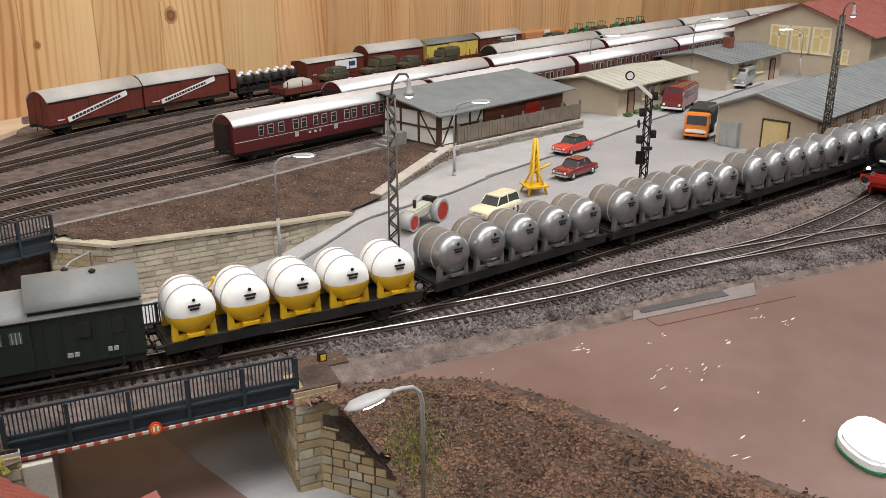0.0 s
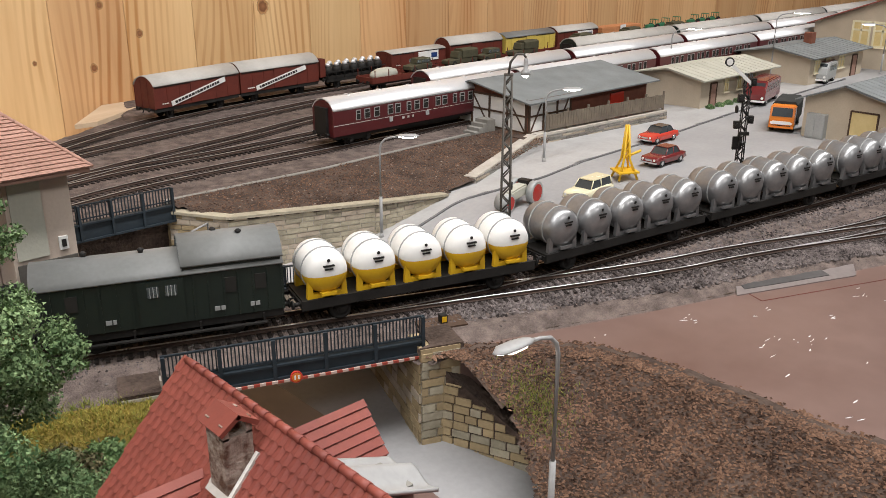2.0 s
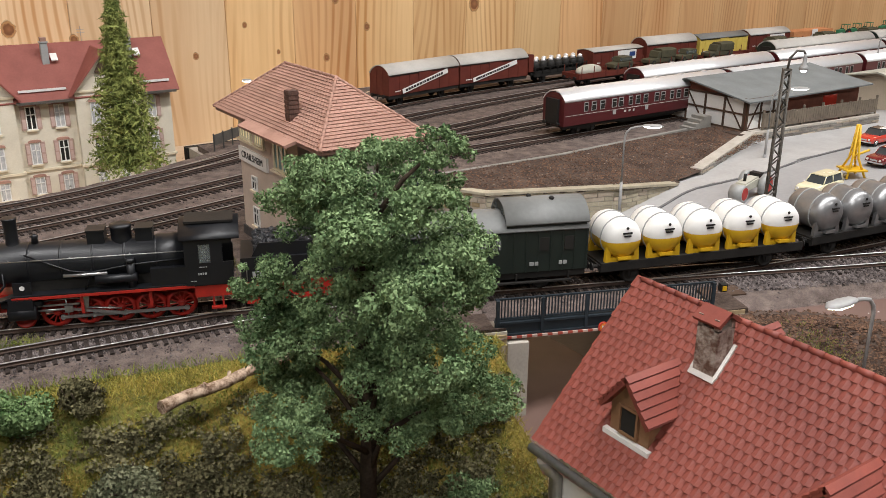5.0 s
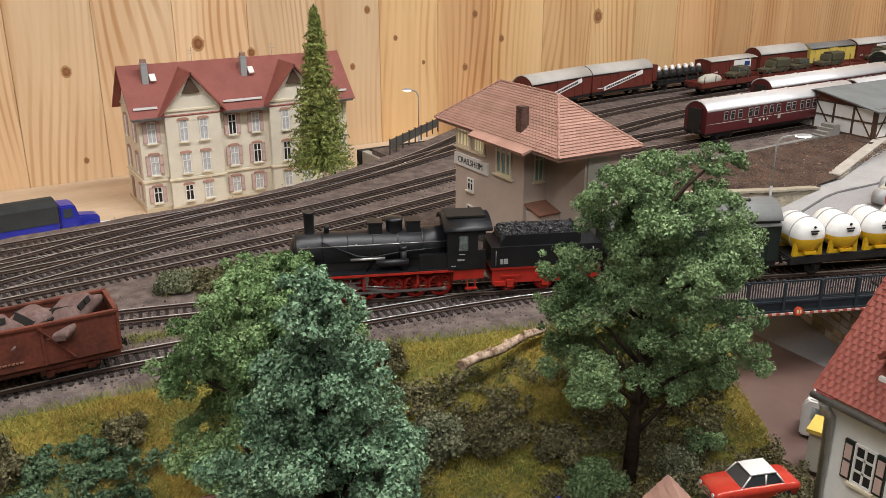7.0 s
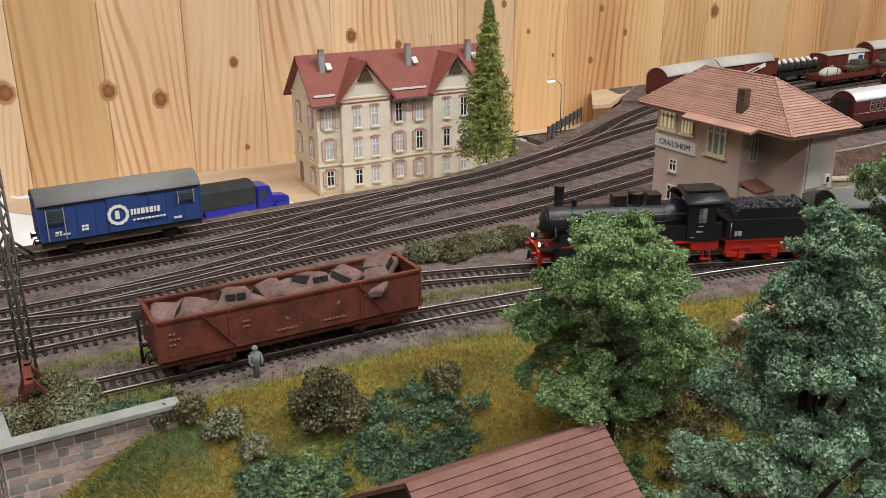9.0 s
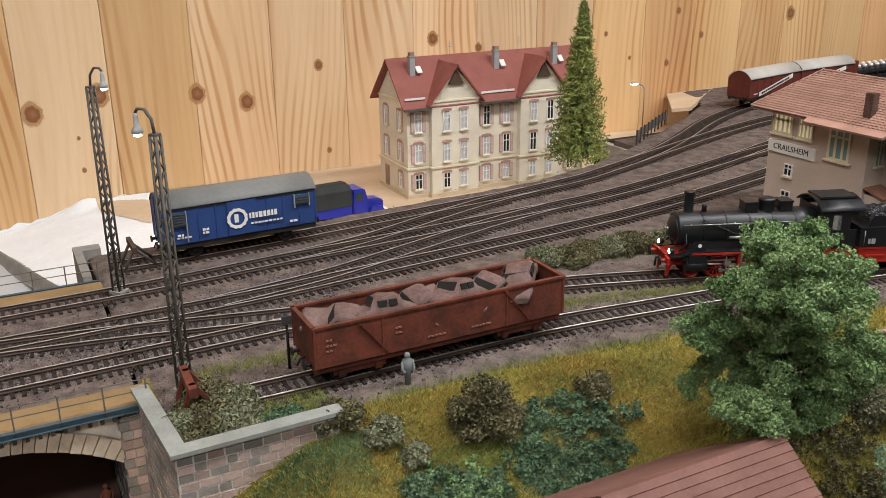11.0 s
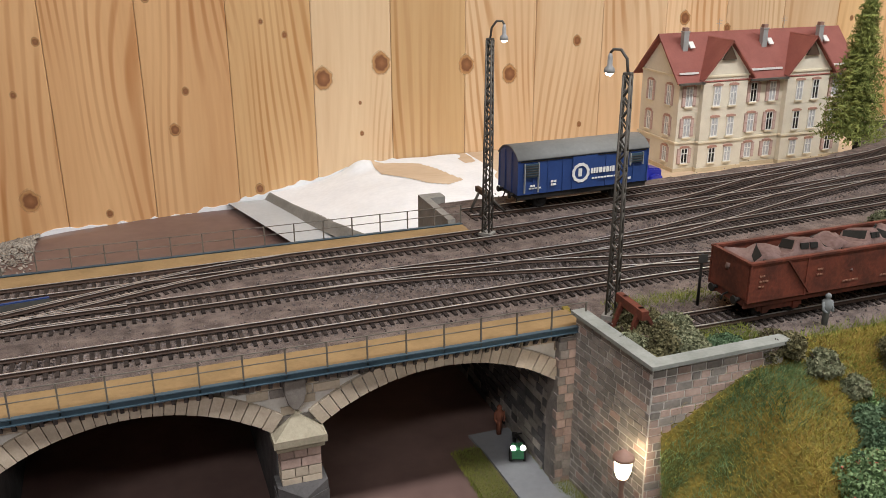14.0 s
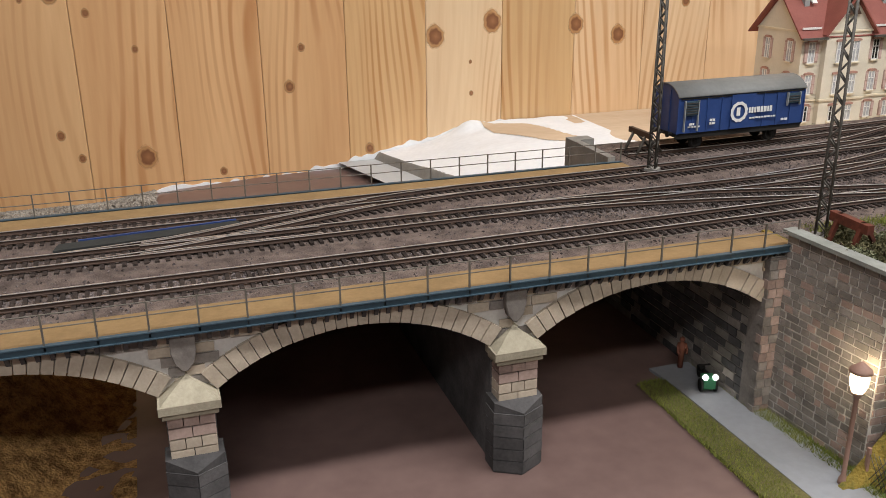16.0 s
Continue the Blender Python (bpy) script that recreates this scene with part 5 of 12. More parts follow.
def underframe(parent, L, W=0.028, z=0.0125, material=None):
    bm = B()
    box(bm, -L / 2, L / 2, -W / 2 + 0.002, W / 2 - 0.002, z - 0.0018, z + 0.001)
    box(bm, -L / 2, L / 2, -W / 2 + 0.001, -W / 2 + 0.0025, z - 0.0032, z + 0.001)
    box(bm, -L / 2, L / 2, W / 2 - 0.0025, W / 2 - 0.001, z - 0.0032, z + 0.001)
    part("underframe", bm, material or MATTB, parent, "dark steel underframe")


def axle_guards(parent, x, material=None):
    for y in (-0.0112, 0.0112):
        bm = B()
        prism(bm, [(x - 0.0055, 0.0122), (x + 0.0055, 0.0122), (x + 0.002, 0.0045), (x - 0.002, 0.0045)], y - 0.0004, y + 0.0004, "y")
        box(bm, x - 0.0014, x + 0.0014, y - 0.001, y + 0.001, 0.0045, 0.0075)
        box(bm, x - 0.008, x + 0.008, y - 0.0008, y + 0.0008, 0.0088, 0.0098)
        part("axle_guard", bm, material or MATTB, parent)


def bogie(parent, x, material=None, wheel=0.0052):
    b = part("bogie", (lambda bm: ([box(bm, x - 0.015, x + 0.015, s * 0.0118 - 0.0007, s * 0.0118 + 0.0007, 0.0045, 0.0085) for s in (-1, 1)], box(bm, x - 0.004, x + 0.004, -0.012, 0.012, 0.006, 0.0105), bm)[2])(B()), material or MATTB, parent, "black bogie frame")
    for dx in (-0.0105, 0.0105):
        wheelset(b, x + dx, wheel)
        for s in (-1, 1):
            bm = B(); box(bm, x + dx - 0.002, x + dx + 0.002, s * 0.0125 - 0.001, s * 0.0125 + 0.001, 0.0035, 0.0072)
            part("axle_box", bm, material or MATTB, b)


def slats(parent, name, L, W, z0, z1, n, material, skip=()):
    """Upright board joints on both sides of a wagon body, as thin proud ribs."""
    for s in (-1, 1):
        for i in range(n + 1):
            x = -L / 2 + L * i / n
            if any(a < x < b for a, b in skip):
                continue
            bm = B(); box(bm, x - 0.0005, x + 0.0005, s * W / 2 - 0.0005, s * W / 2 + 0.0005, z0, z1)
            part(name, bm, material, parent)


def bars(parent, m, n, w, h, gap, material, seed=1, name="lettering_bar"):
    """Unreadable small writing: a row of plain bars on the local x axis of m, facing -y."""
    r = random.Random(seed)
    bm, x = B(), 0.0
    for i in range(n):
        ww = w * r.uniform(0.6, 1.3)
        box(bm, x, x + ww, -0.0002, 0.0002, 0, h)
        x += ww + gap
    bmesh.ops.transform(bm, matrix=m, verts=bm.verts)
    return part(name, bm, material, parent)


def van(at, L=0.12, W=0.0315, wall=None, roof=None, ribs=8, label="", panel=None, group="", end_post=True, stripe=None, h0=0.0135, h1=0.036, rise=0.0085, seed=1):
    """Covered two-axle goods van."""
    v = thing("goods_van", label, "freight wagon", at, group)
    bm = B()
    prism(bm, arc_profile(W, h0, h1 + rise, rise), -L / 2, L / 2, "x")
    body = part("body", bm, wall, v)
    part("roof", roof_mesh(L, W, h1 + 0.0002, rise), roof, v, "arched roof")
    underframe(v, L, W)
    buffers(v, L)
    for x in (-L * 0.3, L * 0.3):
        wheelset(v, x)
        axle_guards(v, x)
    slats(body, "rib", L, W, h0, h1, ribs, wall)
    for s in (-1, 1):
        bm = B()
        box(bm, -0.011, 0.011, s * W / 2 - 0.0009, s * W / 2 + 0.0009, h0 + 0.0005, h1 - 0.0005)
        part("sliding_door", bm, wall, v)
        bars(v, Matrix.Translation((-L * 0.42, s * (W / 2 + 0.0004), h0 + 0.004)), 4, 0.0018, 0.0012, 0.0006, WHITEP, seed)
        bm = B(); box(bm, -L / 2 + 0.002, L / 2 - 0.002, s * (W / 2 + 0.0002) - 0.0004, s * (W / 2 + 0.0002) + 0.0004, h1 - 0.0012, h1 - 0.0004)
        part("door_rail", bm, MATTB, v)
        if panel == "banner":
            bm = B()
            a = math.atan2(0.0165, L * 0.62)
            box(bm, -L * 0.33, L * 0.33, -0.00025, 0.00025, -0.0028, 0.0028, Matrix.Translation((0, s * (W / 2 + 0.0012), (h0 + h1) / 2)) @ Matrix.Rotation(-a if s < 0 else -a, 4, "Y"))
            pn = part("banner", bm, WHITEP, v, "slanting white banner with worn lettering")
            bars(pn, Matrix.Translation((0, s * (W / 2 + 0.0016), (h0 + h1) / 2)) @ Matrix.Rotation(-a, 4, "Y") @ Matrix.Translation((-L * 0.29, 0, -0.0014)), 15, 0.0032, 0.0028, 0.0012, MATTB, seed + 3)
        if panel == "poster":
            bm = B(); box(bm, -L * 0.02, L * 0.36, s * (W / 2 + 0.0008) - 0.0003, s * (W / 2 + 0.0008) + 0.0003, h0 + 0.006, h1 - 0.001)
            pn = part("poster", bm, WHITEP, v, "white advertising panel")
            bm = B(); box(bm, L * 0.22, L * 0.33, s * (W / 2 + 0.0013) - 0.0003, s * (W / 2 + 0.0013) + 0.0003, h0 + 0.010, h1 - 0.004)
            part("emblem", bm, BLUEP, pn)
    for s in (-1, 1):
        bm = B()
        box(bm, s * L / 2 - 0.0006, s * L / 2 + 0.0006, -0.006, -0.005, h0, h1 + rise * 0.6)
        box(bm, s * L / 2 - 0.0006, s * L / 2 + 0.0006, 0.005, 0.006, h0, h1 + rise * 0.6)
        part("end_post", bm, wall, v)
    return v


def locomotive(at):
    """Engine of the goods train: front towards -x, centred on its wheelbase."""
    e = thing("locomotive", "black steam locomotive with red frame and wheels", "locomotive", at)
    X = -0.069
    f = part("main_frame", (lambda bm: (box(bm, X + 0.008, X + 0.128, -0.0062, 0.0062, 0.0085, 0.0185), box(bm, X + 0.004, X + 0.02, -0.008, 0.008, 0.013, 0.0175), bm)[2])(B()), REDP, e, "red main frame")
    bm = B()
    box(bm, X + 0.004, X + 0.0055, -0.0155, 0.0155, 0.0118, 0.0168)
    part("buffer_beam", bm, REDP, e, "red buffer beam")
    for y in (-0.0105, 0.0105):
        bm = B()
        cyl(bm, (X + 0.0045, y, 0.0140), (X + 0.0003, y, 0.0140), 0.0014, None, 10)
        part("buffer_stem", bm, REDP, e)
        bm = B(); cyl(bm, (X + 0.0003, y, 0.0140), (X - 0.0006, y, 0.0140), 0.0030, 0.0027, 14)
        part("buffer", bm, MATTB, e)
        bm = B()
        cyl(bm, (X + 0.006, y, 0.0205), (X + 0.009, y, 0.0205), 0.0022, 0.0022, 12)
        lamp = part("headlamp", bm, BLACK, e)
        bm = B(); cyl(bm, (X + 0.0060, y, 0.0205), (X + 0.0055, y, 0.0205), 0.0017, 0.0012, 12)
        part("lamp_lens", bm, CLAMP, lamp, "lit white lens")
    bm = B()
    tube(bm, [(X + 0.0045, 0, 0.0135), (X + 0.001, 0, 0.0125), (X + 0.0005, 0, 0.0065)], 0.0008, 6)
    part("coupling", bm, MATTB, e)
    bm = B()
    for y in (-0.0085, 0.0085):
        prism(bm, [(X + 0.006, 0.0125), (X + 0.0105, 0.0125), (X + 0.0065, 0.0022), (X + 0.0050, 0.0022)], y - 0.0007, y + 0.0007, "y")
    part("rail_guard", bm, REDP, e)
    bm = B()
    for s in (-1, 1):
        box(bm, X + 0.020, X + 0.112, s * 0.0093 if s > 0 else -0.0158, 0.0158 if s > 0 else -0.0093, 0.0198, 0.0206)
        prism(bm, [(X + 0.006, 0.0170), (X + 0.012, 0.0170), (X + 0.021, 0.0198), (X + 0.021, 0.0206), (X + 0.012, 0.0178), (X + 0.006, 0.0178)], -0.0158 if s < 0 else 0.0093, -0.0093 if s < 0 else 0.0158, "y")
    part("running_board", bm, BLACK, e)
    bm = B()
    for s in (-1, 1):
        box(bm, X + 0.020, X + 0.112, s * 0.0159 - 0.0003, s * 0.0159 + 0.0003, 0.0183, 0.0198)
    part("running_board_edge", bm, REDP, e, "red edge of the running board")
    # boiler and fittings
    bm = B()
    lathe(bm, [(0.0104, X + 0.0115), (0.0116, X + 0.0120), (0.0118, X + 0.013), (0.0118, X + 0.028), (0.0114, X + 0.0285), (0.0114, X + 0.094), (0.0119, X + 0.0945), (0.0119, X + 0.108)], 32, (0, 0, 0.0330), "x")
    boiler = part("boiler", bm, BLACK, e, "long black boiler")
    for bx in (0.0292, 0.045, 0.061, 0.077, 0.093):
        bm = B(); lathe(bm, [(0.0113, X + bx - 0.0006), (0.01165, X + bx - 0.0005), (0.01165, X + bx + 0.0005), (0.0113, X + bx + 0.0006)], 32, (0, 0, 0.0330), "x")
        part("boiler_band", bm, BLACK, boiler)
    bm = B()
    lathe(bm, [(0.0016, X + 0.0080), (0.0060, X + 0.0092), (0.0086, X + 0.0108), (0.0094, X + 0.0122)], 24, (0, 0, 0.0335), "x")
    door = part("smokebox_door", bm, BLACK, e)
    bm = B(); box(bm, X + 0.020, X + 0.108, -0.0090, 0.0090, 0.0186, 0.0275)
    part("firebox_and_ashpan", bm, MATTB, e, "dark casing under the boiler")
    bm = B()
    cyl(bm, (X + 0.0065, 0, 0.0335), (X + 0.0088, 0, 0.0335), 0.0008, None, 8)
    tube(bm, [(X + 0.0068, -0.003, 0.0335), (X + 0.0068, 0.003, 0.0335)], 0.0004, 5)
    part("door_wheel", bm, STEELM, door)
    bm = B(); box(bm, X + 0.0082, X + 0.0088, -0.0045, 0.0045, 0.0275, 0.0292)
    part("number_plate", bm, MATTB, door)
    bm = B()
    lathe(bm, [(0.0046, 0.0425), (0.0036, 0.0440), (0.0032, 0.0465), (0.0034, 0.0570), (0.0038, 0.0580), (0.0038, 0.0590), (0.0030, 0.0590)], 18, (X + 0.021, 0, 0))
    part("chimney", bm, BLACK, e)
    bm = B(); lathe(bm, [(0.0020, 0.0435), (0.0016, 0.0470), (0.0020, 0.0485), (0.0006, 0.0495)], 12, (X + 0.032, 0, 0))
    part("bell", bm, BLACK, e)
    for bx, w, kind in ((0.063, 0.0058, "box"), (0.0755, 0.0052, "dome"), (0.0875, 0.0058, "box")):
        bm = B()
        if kind == "dome":
            lathe(bm, [(0.0062, 0.0415), (0.0054, 0.0440), (0.0054, 0.0500), (0.0058, 0.0505), (0.0056, 0.0522), (0.002, 0.0528)], 20, (X + bx, 0, 0))
            part("steam_dome", bm, BLACK, e)
        else:
            box(bm, X + bx - 0.0044, X + bx + 0.0044, -0.0050, 0.0050, 0.0412, 0.0498)
            box(bm, X + bx - 0.0048, X + bx + 0.0048, -0.0054, 0.0054, 0.0498, 0.0508)
            part("sandbox", bevelled(bm, 0.0007), BLACK, e)
    for s in (-1, 1):
        bm = B()
        tube(bm, [(X + 0.014, s * 0.0121, 0.0385), (X + 0.060, s * 0.0121, 0.0385), (X + 0.108, s * 0.0123, 0.0385)], 0.00035, 5)
        for bx in (0.02, 0.05, 0.08):
            tube(bm, [(X + bx, s * 0.0100, 0.0385), (X + bx, s * 0.0122, 0.0385)], 0.0004, 5)
        part("handrail", bm, STEELM if s < 0 else BLACK, e)
        bm = B()
        cyl(bm, (X + 0.062, s * 0.0135, 0.0262), (X + 0.083, s * 0.0135, 0.0262), 0.0024, None, 14)
        part("air_tank", bm, BLACK, e, "cylindrical air tank")
        bm = B()
        cyl(bm, (X + 0.046, s * 0.0128, 0.0292), (X + 0.068, s * 0.0128, 0.0292), 0.0009, None, 10)
        part("feed_pipe", bm, STEELM, e, "bright steel pipe")
        bm = B()
        box(bm, X + 0.090, X + 0.112, s * 0.0128 - 0.0022, s * 0.0128 + 0.0022, 0.0206, 0.0305)
        part("side_tank", bevelled(bm, 0.0008), BLACK, e)
        bm = B()
        cyl(bm, (X + 0.080, s * 0.0128, 0.0206), (X + 0.080, s * 0.0128, 0.0345), 0.0022, None, 12)
        cyl(bm, (X + 0.080, s * 0.0128, 0.0345), (X + 0.080, s * 0.0128, 0.0368), 0.0026, 0.0022, 12)
        part("air_pump", bm, BLACK, e)
        bm = B(); box(bm, X + 0.021, X + 0.030, s * 0.0140 - 0.0004, s * 0.0140 + 0.0004, 0.0206, 0.0275)
        shield = part("side_shield", bm, BLACK, e, "small black shield plate")
        bm = B(); cyl(bm, (X + 0.0255, s * 0.0144, 0.0246), (X + 0.0255, s * 0.0147, 0.0246), 0.0013, None, 12)
        part("badge", bm, WHITEP, shield)
        bm = B()
        pts = [(X + 0.028, s * 0.0105, 0.0415), (X + 0.040, s * 0.0119, 0.0360), (X + 0.050, s * 0.0124, 0.0315), (X + 0.060, s * 0.0124, 0.0300), (X + 0.080, s * 0.0124, 0.0330), (X + 0.108, s * 0.0124, 0.0345)]
        tube(bm, pts, 0.0005, 5)
        tube(bm, [(X + 0.063, s * 0.0050, 0.0420), (X + 0.060, s * 0.0098, 0.0370), (X + 0.060, s * 0.0118, 0.0290), (X + 0.056, s * 0.012, 0.0205)], 0.0006, 5)
        tube(bm, [(X + 0.0755, s * 0.0050, 0.0420), (X + 0.0755, s * 0.0100, 0.0370), (X + 0.0740, s * 0.0112, 0.0300)], 0.0004, 5)
        tube(bm, [(X + 0.016, s * 0.0108, 0.0350), (X + 0.017, s * 0.0125, 0.0260), (X + 0.012, s * 0.0125, 0.0206)], 0.0007, 5)
        part("pipework", bm, BLACK, e)
        # cylinder
        bm = B()
        cyl(bm, (X + 0.017, s * 0.0122, 0.0105), (X + 0.031, s * 0.0122, 0.0105), 0.0046, None, 16)
        box(bm, X + 0.018, X + 0.030, s * 0.0122 - 0.004, s * 0.0122 + 0.004, 0.0105, 0.0190)
        cyl(bm, (X + 0.014, s * 0.0122, 0.0155), (X + 0.034, s * 0.0122, 0.0155), 0.0024, None, 12)
        part("cylinder", bm, BLACK, e, "black steam cylinder block")
        for i, bx in enumerate((0.040, 0.056, 0.072, 0.088, 0.104)):
            r = 0.0078
            bm = B()
            cx, cy, cz = X + bx, s * (GAUGE / 2 + 0.0005), r
            lathe(bm, [(r - 0.0014, -0.0008), (r + 0.0007, -0.0008), (r + 0.0007, -0.0003), (r, 0.0), (r, 0.0012), (r - 0.0014, 0.0012)], 24)
            for v in bm.verts:
                pass
            for k in range(12):
                a = k * math.pi / 6
                cyl(bm, (0.001 * math.cos(a), 0.001 * math.sin(a), 0.0003), ((r - 0.001) * math.cos(a), (r - 0.001) * math.sin(a), 0.0003), 0.00042, None, 5, False)
            lathe(bm, [(0.0018, -0.0006), (0.0018, 0.0014), (0.0008, 0.0018)], 12)
            prism(bm, [(-0.0052, -0.0052), (0.0052, -0.0052), (0.0036, -0.0063), (-0.0036, -0.0063)], 0.0, 0.0009, "z")
            fs = [q for q in bm.faces if all(abs(math.hypot(v.co.x, v.co.y) - (r - 0.0014)) < 1e-5 for v in q.verts)]
            bmesh.ops.delete(bm, geom=[q for q in fs if len(q.verts) > 8], context="FACES_ONLY")
            bmesh.ops.transform(bm, matrix=Matrix.Translation((cx, cy, cz)) @ Matrix.Rotation(-s * math.pi / 2, 4, "X") @ Matrix.Rotation(0.7, 4, "Z"), verts=bm.verts)
            part("driving_wheel", bm, REDP, e, "red spoked driving wheel")
        yrod = s * (GAUGE / 2 + 0.0026)
        pin = lambda bx: (X + bx + 0.0028, yrod, 0.0055)
        bm = B()
        for a, b in ((0.040, 0.072), (0.072, 0.104)):
            box(bm, X + a + 0.0028, X + b + 0.0028, yrod - 0.0004, yrod + 0.0004, 0.0046, 0.0062)
        for bx in (0.040, 0.056, 0.072, 0.088, 0.104):
            cyl(bm, (X + bx + 0.0028, yrod - 0.0005, 0.0054), (X + bx + 0.0028, yrod + 0.0008, 0.0054), 0.0014, None, 10)
        part("coupling_rod", bm, STEELM, e, "bright steel coupling rod")
        bm = B()
        yr = yrod + s * 0.0012
        d = Vector((X + 0.0748 - (X + 0.046), 0, 0.0054 - 0.0105))
        prism(bm, [(X + 0.046, 0.0099), (X + 0.0748, 0.0045), (X + 0.0748, 0.0063), (X + 0.046, 0.0112)], yr - 0.0004, yr + 0.0004, "y")
        part("connecting_rod", bm, STEELM, e, "bright steel connecting rod")
        bm = B()
        cyl(bm, (X + 0.031, yr, 0.0105), (X + 0.047, yr, 0.0105), 0.0006, None, 8)
        box(bm, X + 0.0445, X + 0.0485, yr - 0.001, yr + 0.001, 0.0088, 0.0124)
        box(bm, X + 0.031, X + 0.052, yr - 0.0004, yr + 0.0004, 0.0127, 0.0136)
        part("crosshead", bm, STEELM, e)
        bm = B()
        tube(bm, [(X + 0.031, yr, 0.0158), (X + 0.050, yr, 0.0165), (X + 0.056, yr, 0.0150)], 0.0005, 5)
        tube(bm, [(X + 0.046, yr + s * 0.0004, 0.0070), (X + 0.0455, yr + s * 0.0004, 0.0165)], 0.0004, 5)
        prism(bm, [(X + 0.0545, 0.0100), (X + 0.0565, 0.0100), (X + 0.0575, 0.0185), (X + 0.0535, 0.0185)], yr - 0.0005, yr + 0.0005, "y")
        tube(bm, [(X + 0.0555, yr, 0.0105), (X + 0.073, yr, 0.0085)], 0.0005, 5)
        part("valve_gear", bm, REDP if s > 0 else STEELM, e)
        for x0, x1, y, hy, z0, z1 in ((0.053, 0.0545, 0.0130, 0.0015, 0.0080, 0.0198), (0.088, 0.0895, 0.0135, 0.0012, 0.0100, 0.0198), (0.112, 0.132, 0.0148, 0.0006, 0.0125, 0.0198), (0.120, 0.128, 0.0142, 0.0015, 0.0050, 0.0060), (0.121, 0.122, 0.0145, 0.0004, 0.0050, 0.0130), (0.126, 0.127, 0.0145, 0.0004, 0.0050, 0.0130)):
            bm = B(); box(bm, X + x0, X + x1, s * y - hy, s * y + hy, z0, z1)
            part("gear_bracket", bm, REDP, e)
    # leading wheels
    wheelset(e, X + 0.0245 - 0.001, 0.0048, REDP, "leading_wheelset")
    # cab
    bm = B()
    for s in (-1, 1):
        y0, y1 = (-0.0165, -0.0157) if s < 0 else (0.0157, 0.0165)
        box(bm, X + 0.108, X + 0.133, y0, y1, 0.0198, 0.0325)
        box(bm, X + 0.108, X + 0.1155, y0, y1, 0.0325, 0.0430)
        box(bm, X + 0.1215, X + 0.1280, y0, y1, 0.0325, 0.0430)
        box(bm, X + 0.108, X + 0.133, y0, y1, 0.0430, 0.0460)
    box(bm, X + 0.108, X + 0.109, -0.0157, 0.0157, 0.0198, 0.0460)
    box(bm, X + 0.108, X + 0.133, -0.0157, 0.0157, 0.0190, 0.0200)
    cab = part("cab", bm, BLACK, e, "black driver's cab with open windows")
    for s in (-1, 1):
        bm = B(); box(bm, X + 0.1155, X + 0.1215, s * 0.0160 - 0.0002, s * 0.0160 + 0.0002, 0.0325, 0.0430)
        part("window", bm, PANE, cab)
        bars(cab, Matrix.Translation((X + 0.1145, s * 0.0168, 0.0258)), 4, 0.0009, 0.0011, 0.0004, GREYP, 3)
        bars(cab, Matrix.Translation((X + 0.1155, s * 0.0168, 0.0300)), 5, 0.0007, 0.0004, 0.0003, GREYP, 4)
        bars(cab, Matrix.Translation((X + 0.1105, s * 0.0168, 0.0222)), 2, 0.0012, 0.0004, 0.0004, GREYP, 5)
    bm = B()
    box(bm, X + 0.110, X + 0.115, -0.009, 0.009, 0.0200, 0.0400)
    part("backhead", bm, MATTB, cab)
    part("cab_roof", (lambda bm: (bmesh.ops.translate(bm, vec=(X + 0.1215, 0, 0), verts=bm.verts), bm)[1])(roof_mesh(0.030, 0.0330, 0.0455, 0.0068, 0.0008)), BLACK, e, "arched black cab roof")
    bm = B()
    box(bm, X + 0.1085, X + 0.1345, -0.0088, 0.0088, 0.0524, 0.0536)
    part("roof_ventilator", bevelled(bm, 0.0004), MATTB, e)
    return e


